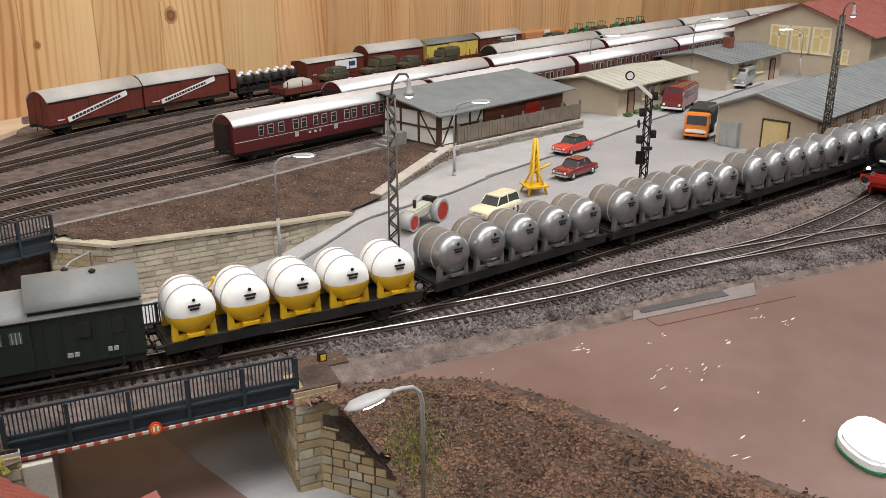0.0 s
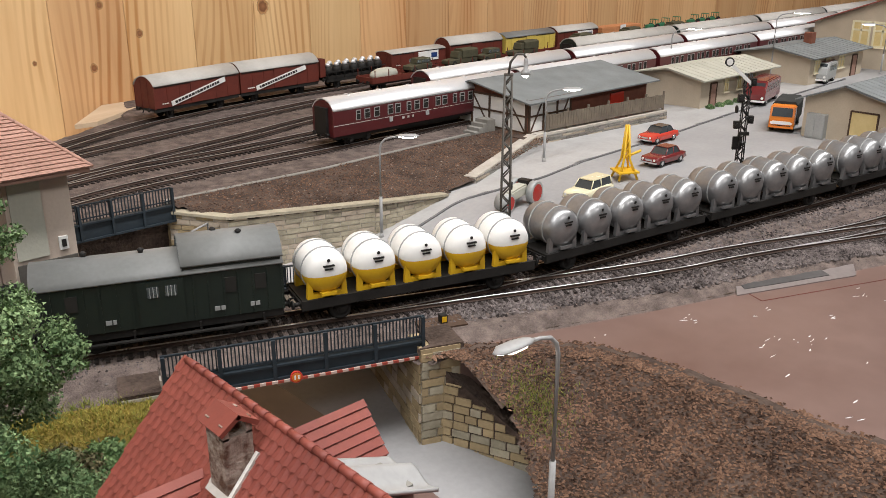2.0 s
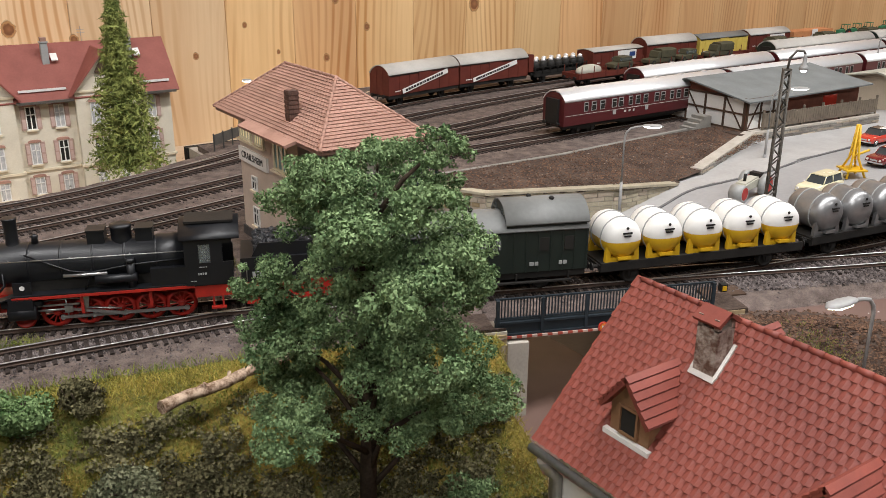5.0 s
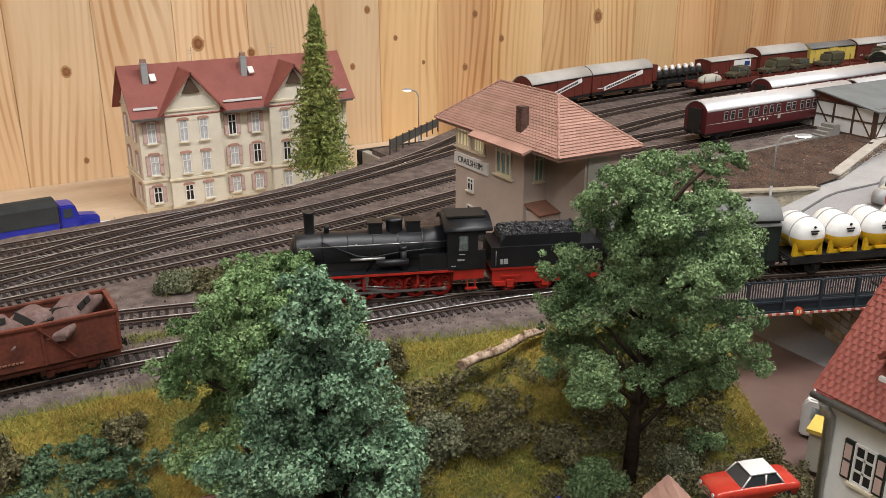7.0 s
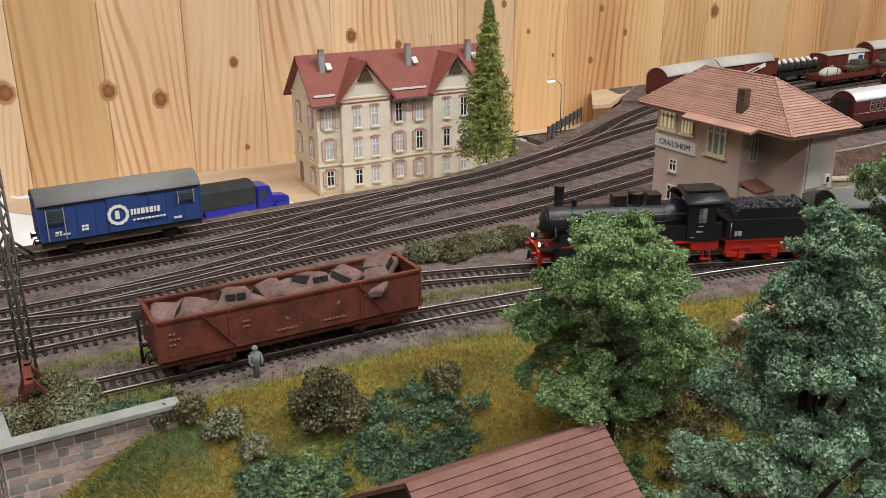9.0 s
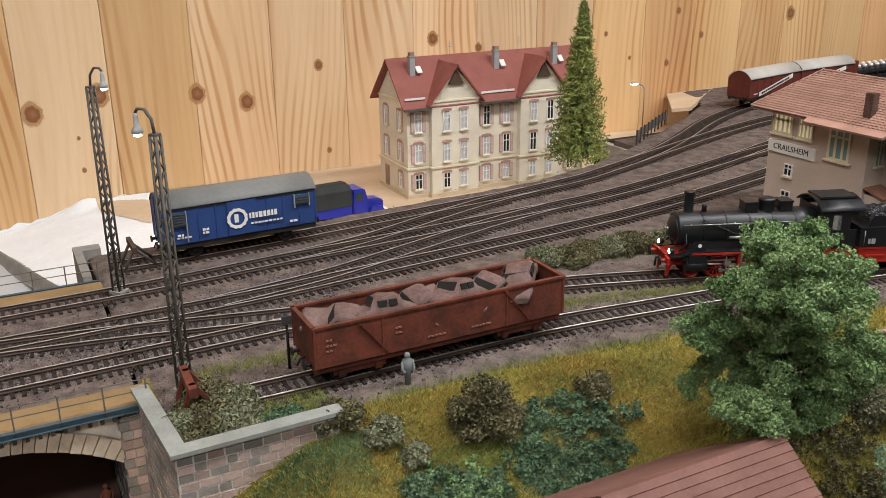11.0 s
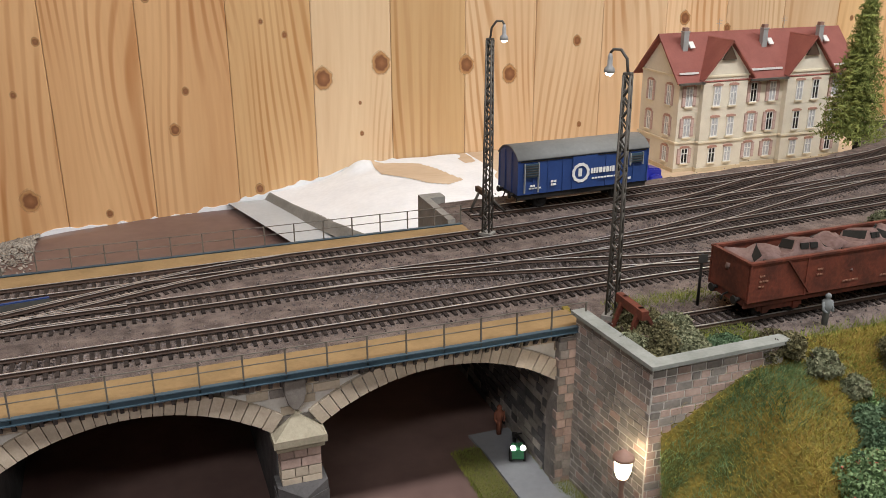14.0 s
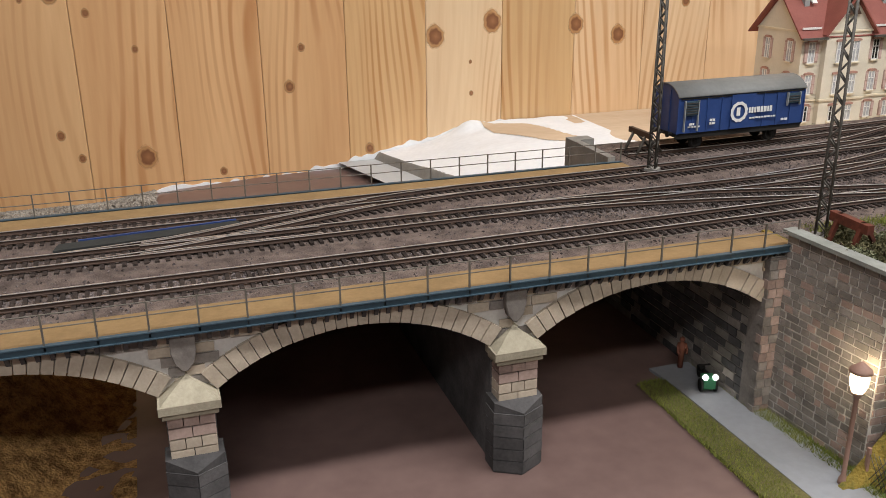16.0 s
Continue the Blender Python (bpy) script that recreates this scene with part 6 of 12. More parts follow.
def tender(at):
    t = thing("tender", "black coal tender with red frame, loaded with coal", "tender", at)
    L = 0.074
    bm = B()
    box(bm, -L / 2, L / 2, -0.0152, 0.0152, 0.0190, 0.0330)
    body = part("body", bevelled(bm, 0.0009, 2), BLACK, t, "black water tank with rivets")
    bm = B()
    for s in (-1, 1):
        prism(bm, [(-L / 2 + 0.006, 0.0330), (L / 2 - 0.014, 0.0330), (L / 2 - 0.014, 0.0405), (-L / 2 + 0.010, 0.0405)], s * 0.0128 - 0.0005, s * 0.0128 + 0.0005, "y")
    box(bm, L / 2 - 0.015, L / 2 - 0.0138, -0.0128, 0.0128, 0.0330, 0.0420)
    part("coal_bunker", bm, BLACK, t)
    r = random.Random(5)
    bm = B()
    for i in range(330):
        x, y = r.uniform(-L / 2 + 0.008, L / 2 - 0.017), r.uniform(-0.0115, 0.0115)
        z = 0.0385 + 0.003 * (1 - (y / 0.0125) ** 2) + r.uniform(-0.0008, 0.0008)
        s = r.uniform(0.0006, 0.0014)
        box(bm, -s, s, -s, s, -s, s, Matrix.Translation((x, y, z)) @ Euler((r.random() * 3, r.random() * 3, r.random() * 3)).to_matrix().to_4x4())
    box(bm, -L / 2 + 0.007, L / 2 - 0.015, -0.0122, 0.0122, 0.033, 0.0388)
    part("coal", bm, COAL, t, "heap of black coal")
    bm = B()
    box(bm, -L / 2, L / 2, -0.0150, 0.0150, 0.0175, 0.0190)
    for s in (-1, 1):
        box(bm, -L / 2 + 0.001, L / 2 - 0.001, s * 0.0132 - 0.0007, s * 0.0132 + 0.0007, 0.0075, 0.0178)
    box(bm, L / 2 - 0.0012, L / 2, -0.0150, 0.0150, 0.0115, 0.0185)
    box(bm, -L / 2 + 0.002, -L / 2 + 0.010, -0.0150, 0.0150, 0.0060, 0.0090)
    part("frame", bm, REDP, t, "red tender frame")
    for x in (-0.024, 0.0, 0.024):
        wheelset(t, x, 0.0062, REDP)
        for s in (-1, 1):
            bm = B(); box(bm, x - 0.0022, x + 0.0022, s * 0.0142 - 0.001, s * 0.0142 + 0.001, 0.0050, 0.0100)
            part("axle_box", bm, REDP, t)
            bm = B(); box(bm, x - 0.0065, x + 0.0065, s * 0.0142 - 0.0006, s * 0.0142 + 0.0006, 0.0118, 0.0130)
            part("leaf_spring", bm, REDP, t)
    for s in (-1, 1):
        for x in (-L / 2 + 0.003, L / 2 - 0.006):
            bm = B()
            tube(bm, [(x, s * 0.0156, 0.0205), (x, s * 0.0160, 0.031)], 0.0003, 5)
            part("grab_rail", bm, STEELM, t)
        bars(t, Matrix.Translation((-L / 2 + 0.006, s * 0.0155, 0.0215)), 2, 0.0022, 0.0035, 0.0006, GREYP, 8)
    for s in (-1, 1):
        bm = B()
        cyl(bm, (L / 2, s * 0.0105, 0.0140), (L / 2 + 0.004, s * 0.0105, 0.0140), 0.0013, None, 8)
        cyl(bm, (L / 2 + 0.004, s * 0.0105, 0.0140), (L / 2 + 0.0048, s * 0.0105, 0.0140), 0.0028, 0.0026, 12)
        part("buffer", bm, MATTB, t)
    return t


S0 = along("main", -0.125)
locomotive(on_track("main", S0 + 0.069))
tender(on_track("main", S0 + 0.069 + 0.107))


def baggage_car(at):
    v = thing("baggage_car", "dark green baggage car with a raised lookout roof", "freight wagon", at)
    L, W = 0.118, 0.0325
    bm = B()
    prism(bm, arc_profile(W, 0.0135, 0.0465, 0.0080), -L / 2, L / 2, "x")
    body = part("body", bm, GREEN_D, v, "dark green boarded body")
    slats(body, "board_joint", L, W, 0.0135, 0.0382, 16, GREEN_D)
    part("roof", roof_mesh(L, W, 0.0385, 0.0082), ROOFG, v, "grey arched roof")
    bm = B()
    prism(bm, arc_profile(W - 0.0006, 0.036, 0.0525, 0.0105), 0.010, 0.0585, "x")
    lk = part("lookout", bm, GREEN_D, v, "raised lookout")
    part("lookout_roof", (lambda b: (bmesh.ops.translate(b, vec=(0.0345, 0, 0), verts=b.verts), b)[1])(roof_mesh(0.0490, W, 0.0425, 0.0108, 0.0009)), ROOFG, lk)
    for y in (-0.008, 0.008):
        bm = B(); box(bm, 0.0092, 0.0101, y - 0.003, y + 0.003, 0.0470, 0.0492)
        part("lookout_window", bm, PANE, lk)
    for x, y in ((-0.035, 0.004), (-0.008, 0.0), (0.028, 0.003), (0.04, -0.004)):
        bm = B(); lathe(bm, [(0.0018, 0.045), (0.0012, 0.0478 if x < 0.02 else 0.0535), (0.0018, 0.0490 if x < 0.02 else 0.0545), (0.0006, 0.0500 if x < 0.02 else 0.0555)], 10, (x, y, 0))
        part("roof_vent", bm, MATTB, v)
    underframe(v, L, W)
    buffers(v, L)
    for x in (-0.034, 0.034):
        wheelset(v, x); axle_guards(v, x)
    for s in (-1, 1):
        bm = B(); box(bm, -0.012, 0.010, s * W / 2 - 0.0010, s * W / 2 + 0.0010, 0.0140, 0.0372)
        dr = part("sliding_door", bm, GREEN_D, v)
        for x in (-0.0075, 0.001):
            bm = B(); box(bm, x, x + 0.0055, s * (W / 2 + 0.0011) - 0.0002, s * (W / 2 + 0.0011) + 0.0002, 0.0290, 0.0345)
            part("window", bm, PANE, dr)
            for k in range(3):
                bm = B(); box(bm, x + 0.001 + k * 0.0017, x + 0.0014 + k * 0.0017, s * (W / 2 + 0.0014) - 0.0002, s * (W / 2 + 0.0014) + 0.0002, 0.0290, 0.0345)
                part("window_bar", bm, GREYP, dr)
        for x in (-0.045, 0.030, 0.045):
            bm = B(); box(bm, x, x + 0.0055, s * (W / 2 + 0.0003) - 0.0003, s * (W / 2 + 0.0003) + 0.0003, 0.0265, 0.0345)
            part("window", bm, DARKIN, v)
        for x in (-0.028, 0.024, 0.042):
            bars(v, Matrix.Translation((x, s * (W / 2 + 0.0006), 0.0175)), 2, 0.0022, 0.0022, 0.0006, GREYP, int(x * 1000) + 50)
        bm = B(); box(bm, -0.05, 0.05, s * (W / 2 + 0.001) - 0.0012, s * (W / 2 + 0.001) + 0.0012, 0.0072, 0.0080)
        for x in (-0.048, -0.016, 0.016, 0.048):
            box(bm, x, x + 0.001, s * (W / 2) - 0.0004, s * (W / 2) + 0.0004, 0.0078, 0.0125)
        part("footboard", bm, MATTB, v)
    bm = B(); box(bm, -L / 2 - 0.002, -L / 2 + 0.0005, -0.006, 0.006, 0.0240, 0.0250)
    part("end_shelf", bm, GREEN_D, v)
    return v


SB = S0 + 0.214 + 0.004 + 0.061
baggage_car(on_track("main", SB))


def tank_wagon(at, upper, lower, label, seed):
    v = thing("tank_container_wagon", label, "freight wagon", at, "tank wagons of the goods train")
    L = 0.142
    underframe(v, L, 0.0300, 0.0130)
    buffers(v, L)
    for x in (-0.048, 0.048):
        wheelset(v, x); axle_guards(v, x)
    bm = B()
    for s in (-1, 1):
        box(bm, -L / 2, L / 2, s * 0.0142 - 0.0007, s * 0.0142 + 0.0007, 0.0105, 0.0158)
    part("side_sill", bm, MATTB, v)
    for i in range(5):
        x = -0.056 + i * 0.028
        r = 0.0122
        c = (x, 0, 0.0293)
        prof = [(0.002, -0.0165), (0.007, -0.0158), (0.0108, -0.0135), (r, -0.0098), (r, 0.0098), (0.0108, 0.0135), (0.007, 0.0158), (0.002, 0.0165)]
        bm = B()
        lathe(bm, prof, 24, (0, 0, 0))
        bmesh.ops.transform(bm, matrix=Matrix.Translation(c) @ Matrix.Rotation(math.pi / 2, 4, "X"), verts=bm.verts)
        geom = bm.verts[:] + bm.edges[:] + bm.faces[:]
        cut = Vector((x, 0, 0.0283))
        b2 = bm.copy()
        bmesh.ops.bisect_plane(bm, geom=geom, plane_co=cut, plane_no=(0, 0, 1), clear_inner=True)
        bmesh.ops.bisect_plane(b2, geom=b2.verts[:] + b2.edges[:] + b2.faces[:], plane_co=cut, plane_no=(0, 0, 1), clear_outer=True)
        tank = part("tank", bm, upper, v, "drum tank lying across the wagon")
        part("tank_belly", b2, lower, tank)
        for s in (-1, 1):
            bm = B()
            prism(bm, [(x - 0.0112, 0.0150), (x + 0.0112, 0.0150), (x + 0.0105, 0.0265), (x + 0.0082, 0.0265), (x + 0.0078, 0.0178), (x - 0.0078, 0.0178), (x - 0.0082, 0.0265), (x - 0.0105, 0.0265)], s * 0.0108 - 0.0013, s * 0.0108 + 0.0013, "y")
            part("cradle", bm, lower, tank)
            bm = B(); box(bm, x - 0.0042, x + 0.0042, s * 0.0135 - 0.0020, s * 0.0135 + 0.0020, 0.0172, 0.0190)
            part("step", bm, lower, tank)
        for y in (-0.0062, 0.0062):
            bm = B(); lathe(bm, [(r + 0.0003, -0.0004), (r + 0.0005, -0.0003), (r + 0.0005, 0.0003), (r + 0.0003, 0.0004)], 24)
            bmesh.ops.transform(bm, matrix=Matrix.Translation((x, y, 0.0293)) @ Matrix.Rotation(math.pi / 2, 4, "X"), verts=bm.verts)
            part("strap", bm, GREYP, tank)
        bm = B()
        cyl(bm, (x, -0.0160, 0.0370), (x, -0.0164, 0.0370), 0.0009, None, 8)
        for k, (dz, w) in enumerate(((0.0338, 0.006), (0.0320, 0.0045))):
            box(bm, x - w / 2, x + w / 2, -0.01695, -0.0155, dz, dz + 0.0008)
        part("marking", bm, MATTB, tank)
    bm = B()
    box(bm, -L / 2 + 0.001, L / 2 - 0.001, -0.0135, 0.0135, 0.0140, 0.0152)
    part("floor", bm, MATTB, v)
    return v


ST = SB + 0.061 + 0.004 + 0.0725
tank_wagon(on_track("main", ST), WHITEP, YELLOW, "flat wagon with five white and yellow drum tanks", 1)
for k in range(1, 6):
    tank_wagon(on_track("main", ST + 0.150 * k), TANKS, TANKS, "flat wagon with five silver drum tanks", 2 + k)


# second locomotive waiting on the junction track
def front_engine(at):
    e = thing("locomotive", "black steam locomotive with red buffer beam, seen from the front", "locomotive", at)
    X = -0.06
    bm = B(); box(bm, X + 0.006, X + 0.12, -0.0062, 0.0062, 0.008, 0.0185)
    part("main_frame", bm, REDP, e)
    bm = B(); box(bm, X + 0.004, X + 0.0056, -0.0158, 0.0158, 0.0115, 0.0170)
    part("buffer_beam", bm, REDP, e, "red buffer beam")
    for y in (-0.0105, 0.0105):
        bm = B()
        cyl(bm, (X + 0.0045, y, 0.0140), (X, y, 0.0140), 0.0014, None, 10)
        cyl(bm, (X, y, 0.0140), (X - 0.0009, y, 0.0140), 0.0031, 0.0028, 14)
        part("buffer", bm, MATTB, e)
        bm = B(); cyl(bm, (X + 0.005, y, 0.0225), (X + 0.0085, y, 0.0225), 0.0022, None, 12)
        lp = part("headlamp", bm, BLACK, e)
        bm = B(); cyl(bm, (X + 0.0050, y, 0.0225), (X + 0.0046, y, 0.0225), 0.0016, 0.0012, 12)
        part("lamp_lens", bm, CLAMP, lp, "lit white lens")
        bm = B(); box(bm, X + 0.012, X + 0.040, y * 1.4 - 0.0004, y * 1.4 + 0.0004, 0.0215, 0.0420)
        part("smoke_deflector", bm, BLACK, e)
    bm = B(); box(bm, X + 0.008, X + 0.105, -0.0158, 0.0158, 0.0195, 0.0206)
    part("running_board", bm, BLACK, e)
    bm = B(); lathe(bm, [(0.002, X + 0.0085), (0.0085, X + 0.0105), (0.0115, X + 0.0125), (0.0115, X + 0.10)], 26, (0, 0, 0.0345), "x")
    b = part("boiler", bm, BLACK, e)
    bm = B(); box(bm, X + 0.0080, X + 0.0088, -0.0040, 0.0040, 0.0285, 0.0300)
    part("number_plate", bm, WHITEP, b)
    bm = B(); lathe(bm, [(0.0040, 0.044), (0.0032, 0.047), (0.0036, 0.054), (0.0028, 0.054)], 16, (X + 0.022, 0, 0))
    part("chimney", bm, BLACK, e)
    for bx in (0.05, 0.075):
        bm = B(); lathe(bm, [(0.006, 0.043), (0.0055, 0.048), (0.002, 0.051)], 16, (X + bx, 0, 0))
        part("dome", bm, BLACK, e)
    bm = B(); box(bm, X + 0.100, X + 0.125, -0.0162, 0.0162, 0.0195, 0.0460)
    part("cab", bm, BLACK, e)
    part("cab_roof", (lambda q: (bmesh.ops.translate(q, vec=(X + 0.1125, 0, 0), verts=q.verts), q)[1])(roof_mesh(0.028, 0.0325, 0.046, 0.0062)), BLACK, e)
    for bx in (0.03, 0.048, 0.066, 0.084):
        wheelset(e, X + bx, 0.0078, REDP)
    wheelset(e, X + 0.014, 0.0045, REDP, "leading_wheelset")
    return e


front_engine(on_track("junction", along("junction", 0.745) + 0.06))


# ---- wagons standing in the yard ----
def gondola(at):
    v = thing("open_wagon", "rusty red-brown open wagon heaped with car wrecks", "freight wagon", at)
    L, W = 0.152, 0.0325
    bm = B(); box(bm, -L / 2, L / 2, -W / 2 + 0.0006, W / 2 - 0.0006, 0.0125, 0.0140)
    body = part("floor", bm, RUSTM, v, "worn red-brown steel floor")
    for s in (-1, 1):
        bm = B(); box(bm, -L / 2, L / 2, s * W / 2 - 0.0006, s * W / 2 + 0.0006, 0.0125, 0.0350)
        part("side_wall", bm, RUSTM, v, "worn red-brown steel side")
        bm = B(); box(bm, s * L / 2 - 0.0006, s * L / 2 + 0.0006, -W / 2 + 0.0006, W / 2 - 0.0006, 0.0140, 0.0350)
        part("end_wall", bm, RUSTM, v)
    bm = B()
    for s in (-1, 1):
        box(bm, -L / 2 - 0.001, L / 2 + 0.001, s * W / 2 - 0.0012, s * W / 2 + 0.0012, 0.0345, 0.0358)
        box(bm, s * L / 2 - 0.0012, s * L / 2 + 0.0012, -W / 2, W / 2, 0.0345, 0.0358)
    part("top_rim", bm, RUSTM, v)
    for s in (-1, 1):
        for i in (0, 2, 6, 8):
            x = -L / 2 + L * i / 8
            bm = B(); box(bm, x - 0.0006, x + 0.0006, s * (W / 2 + 0.0007) - 0.0004, s * (W / 2 + 0.0007) + 0.0004, 0.0125, 0.0345)
            part("rib", bm, RUSTM, body)
        for x0, x1 in ((-0.052, -0.036), (0.036, 0.052)):
            bm = B(); prism(bm, [(x0, 0.0340), (x0 + 0.001, 0.0340), (x1 + 0.001, 0.0140), (x1, 0.0140)], s * (W / 2 + 0.0011) - 0.0005, s * (W / 2 + 0.0011) + 0.0005, "y")
            part("brace", bm, RUSTM, body)
        for x, z, n in ((-0.070, 0.027, 2), (-0.070, 0.024, 3), (-0.070, 0.021, 2), (-0.031, 0.026, 2), (-0.031, 0.023, 2), (0.015, 0.0165, 6), (-0.012, 0.0165, 5), (0.040, 0.0265, 2)):
            bars(v, Matrix.Translation((x, s * (W / 2 + 0.0008), z)), n, 0.0018, 0.0009, 0.0006, SHUTD, int(x * 900) + 70)
    underframe(v, L, W - 0.002, 0.0115, RUSTM)
    buffers(v, L)
    for x in (-0.050, 0.050):
        bogie(v, x, RUSTM)
    # wrecks
    r = random.Random(11)
    for i in range(6):
        cx = -0.056 + i * 0.0225
        m = Matrix.Translation((cx, 0.002 * (-1) ** i, 0.0232 + 0.0030 * (i % 2))) @ Euler((0.22 * (-1) ** i, 0.16 * (1 - i % 3), 0.25 * (i - 1.5))).to_matrix().to_4x4()
        bm = B()
        car_shell(bm, m, 0.040, 0.0195, 0.0135)
        for q in bm.verts:
            q.co += 0.0011 * Vector(noise.noise_vector(q.co * 160 + Vector((i, 0, 0))))
        wreck = part("car_wreck", bm, SCRAP, v, "crushed dull car body")
        for s in (-1, 1):
            for x0, x1 in ((-0.0025, 0.0025), (0.0036, 0.0082)):
                bm = B(); box(bm, x0, x1, s * 0.0086 - 0.0006, s * 0.0086 + 0.0006, 0.0084, 0.0116, m)
                part("window_hole", bm, DARKIN, wreck)
        bm = B(); prism(bm, [(-0.0062, 0.0082), (-0.0036, 0.0128), (-0.0030, 0.0128), (-0.0056, 0.0082)], -0.0066, 0.0066, "y", m)
        part("window_hole", bm, DARKIN, wreck)
    bm = B()
    for i in range(46):
        x, y = r.uniform(-L / 2 + 0.006, L / 2 - 0.006), r.uniform(-W / 2 + 0.004, W / 2 - 0.004)
        s = r.uniform(0.002, 0.006)
        box(bm, -s, s, -s * 0.5, s * 0.5, -0.0006, 0.0006, Matrix.Translation((x, y, r.uniform(0.020, 0.0275))) @ Euler((r.random() * 3, r.random() * 3, r.random() * 3)).to_matrix().to_4x4())
    part("scrap_plates", bm, SCRAP, v, "bent rusty plates")
    return v


def car_shell(bm, m, L, W, H):
    """A closed car body, nose towards -x: lower body with wings and a cabin, rounded."""
    n = 14
    secs = []
    prof = [(-0.5, 0.36, 0.80), (-0.47, 0.46, 0.90), (-0.30, 0.52, 0.97), (-0.17, 0.55, 1.0), (-0.08, 0.94, 0.96), (0.02, 1.0, 0.94), (0.16, 1.0, 0.94), (0.25, 0.93, 0.95), (0.33, 0.57, 0.99), (0.44, 0.53, 0.95), (0.49, 0.47, 0.88), (0.5, 0.36, 0.80)]
    for x, h, w in prof:
        half = W / 2 * w
        belt = min(h, 0.54) * H
        top = h * H
        cab = half * (0.80 if h > 0.7 else 0.94)
        secs.append([bm.verts.new(m @ Vector((x * L, y, z))) for y, z in ((-half * 0.94, 0.12 * H), (-half, 0.30 * H), (-half * 0.985, belt * 0.97), (-cab, top * 0.94), (-cab * 0.86, top), (cab * 0.86, top), (cab, top * 0.94), (half * 0.985, belt * 0.97), (half, 0.30 * H), (half * 0.94, 0.12 * H))])
    for a, b in zip(secs, secs[1:]):
        for k in range(10):
            f = bm.faces.new([a[k], a[(k + 1) % 10], b[(k + 1) % 10], b[k]])
            f.smooth = k not in (9,)
    bm.faces.new(secs[0][::-1])
    bm.faces.new(secs[-1])


gondola(on_track("siding", along("siding", -0.308)))


def coach(at, wall, label, L=0.265, stripe=None, windows=True, seed=1, rf=None, group=""):
    v = thing("passenger_coach", label, "passenger car", at, group)
    W = 0.0325
    bm = B()
    prism(bm, arc_profile(W, 0.0110, 0.0450, 0.0095), -L / 2, L / 2, "x")
    body = part("body", bm, wall, v)
    rf_bm = roof_mesh(L - 0.002, W + 0.0004, 0.0360, 0.0100, 0.0009, 0.0004, 16)
    part("roof", rf_bm, rf or SILVER, v, "silver arched roof with fine ribs")
    for i in range(6):
        bm = B(); box(bm, -L / 2 + 0.03 + i * (L - 0.06) / 5 - 0.0015, -L / 2 + 0.03 + i * (L - 0.06) / 5 + 0.0015, -0.003, 0.003, 0.0455, 0.0475)
        part("roof_vent", bm, rf or SILVER, v)
    underframe(v, L - 0.004, W - 0.004, 0.0105)
    buffers(v, L)
    bm = B(); box(bm, -0.045, 0.045, -0.010, 0.010, 0.0045, 0.0092)
    part("equipment_box", bm, MATTB, v)
    for x in (-L * 0.37, L * 0.37):
        bogie(v, x)
    for s in (-1, 1):
        for z in (0.0212, 0.0355):
            bm = B(); box(bm, -L / 2 + 0.001, L / 2 - 0.001, s * (W / 2) - 0.00025, s * (W / 2) + 0.00025, z, z + 0.0004)
            part("line", bm, ROOFL if z < 0.03 else GREYP, body, "thin cream lining")
        if windows and s < 0:
            r = random.Random(seed)
            x = -L / 2 + 0.028
            k = 0
            while x < L / 2 - 0.028:
                w = 0.0070 if k % 5 else 0.0058
                bm = B(); box(bm, x, x + w, s * (W / 2) - 0.0004, s * (W / 2) + 0.0004, 0.0240, 0.0338)
                fr = part("window_frame", bm, GREYP, v)
                bm = B(); box(bm, x + 0.0007, x + w - 0.0007, s * (W / 2 + 0.0004) - 0.0002, s * (W / 2 + 0.0004) + 0.0002, 0.0247, 0.0331)
                part("pane", bm, DARKIN, fr)
                if seed == 0:
                    bm = B(); box(bm, x + 0.0007, x + w - 0.0007, s * (W / 2 + 0.0006) - 0.0002, s * (W / 2 + 0.0006) + 0.0002, 0.0300, 0.0304)
                    part("sash_bar", bm, GREYP, fr)
                x += (0.0105, 0.0125, 0.0175, 0.0100, 0.0155)[k % 5]
                k += 1
        bars(v, Matrix.Translation((-0.045, s * (W / 2 + 0.0004), 0.0172)), 3, 0.0024, 0.0022, 0.0040, ROOFL, seed)
        for x in (-0.062, -0.012):
            bm = B(); box(bm, x, x + 0.0045, s * (W / 2 + 0.0003) - 0.0002, s * (W / 2 + 0.0003) + 0.0002, 0.0165, 0.0210)
            part("crest", bm, GREYP, v)
    for e in (-1, 1):
        bm = B(); box(bm, e * L / 2 - 0.003, e * L / 2 + 0.003, -0.009, 0.009, 0.0125, 0.0385)
        part("gangway", bevelled(bm, 0.0015), MATTB, v, "black rubber gangway")
    return v


s0 = along("coach_line", 0.442)
for k in range(5):
    coach(on_track("coach_line", s0 + 0.1345 + k * 0.275), COACHR, "wine-red dining coach with silver roof and cream lining" if k == 0 else "wine-red express coach with silver roof", 0.265, seed=k, group="coaches of the express train")
for nm, x0, n, wall, rf in (("inner", 0.63, 5, COACHR, SILVER), ("through", 1.0, 4, GREEN_D, ROOFL)):
    q0 = along(nm, x0)
    for k in range(n):
        if q0 + 0.1345 + k * 0.275 < len(PATHS[nm]) * STEP - 0.14:
            coach(on_track(nm, q0 + 0.1345 + k * 0.275), wall, "wine-red coach with a bright silver roof" if wall is COACHR else "dark green coach with a pale grey roof", 0.265, seed=10 + k, rf=rf, group="coaches standing in the yard")

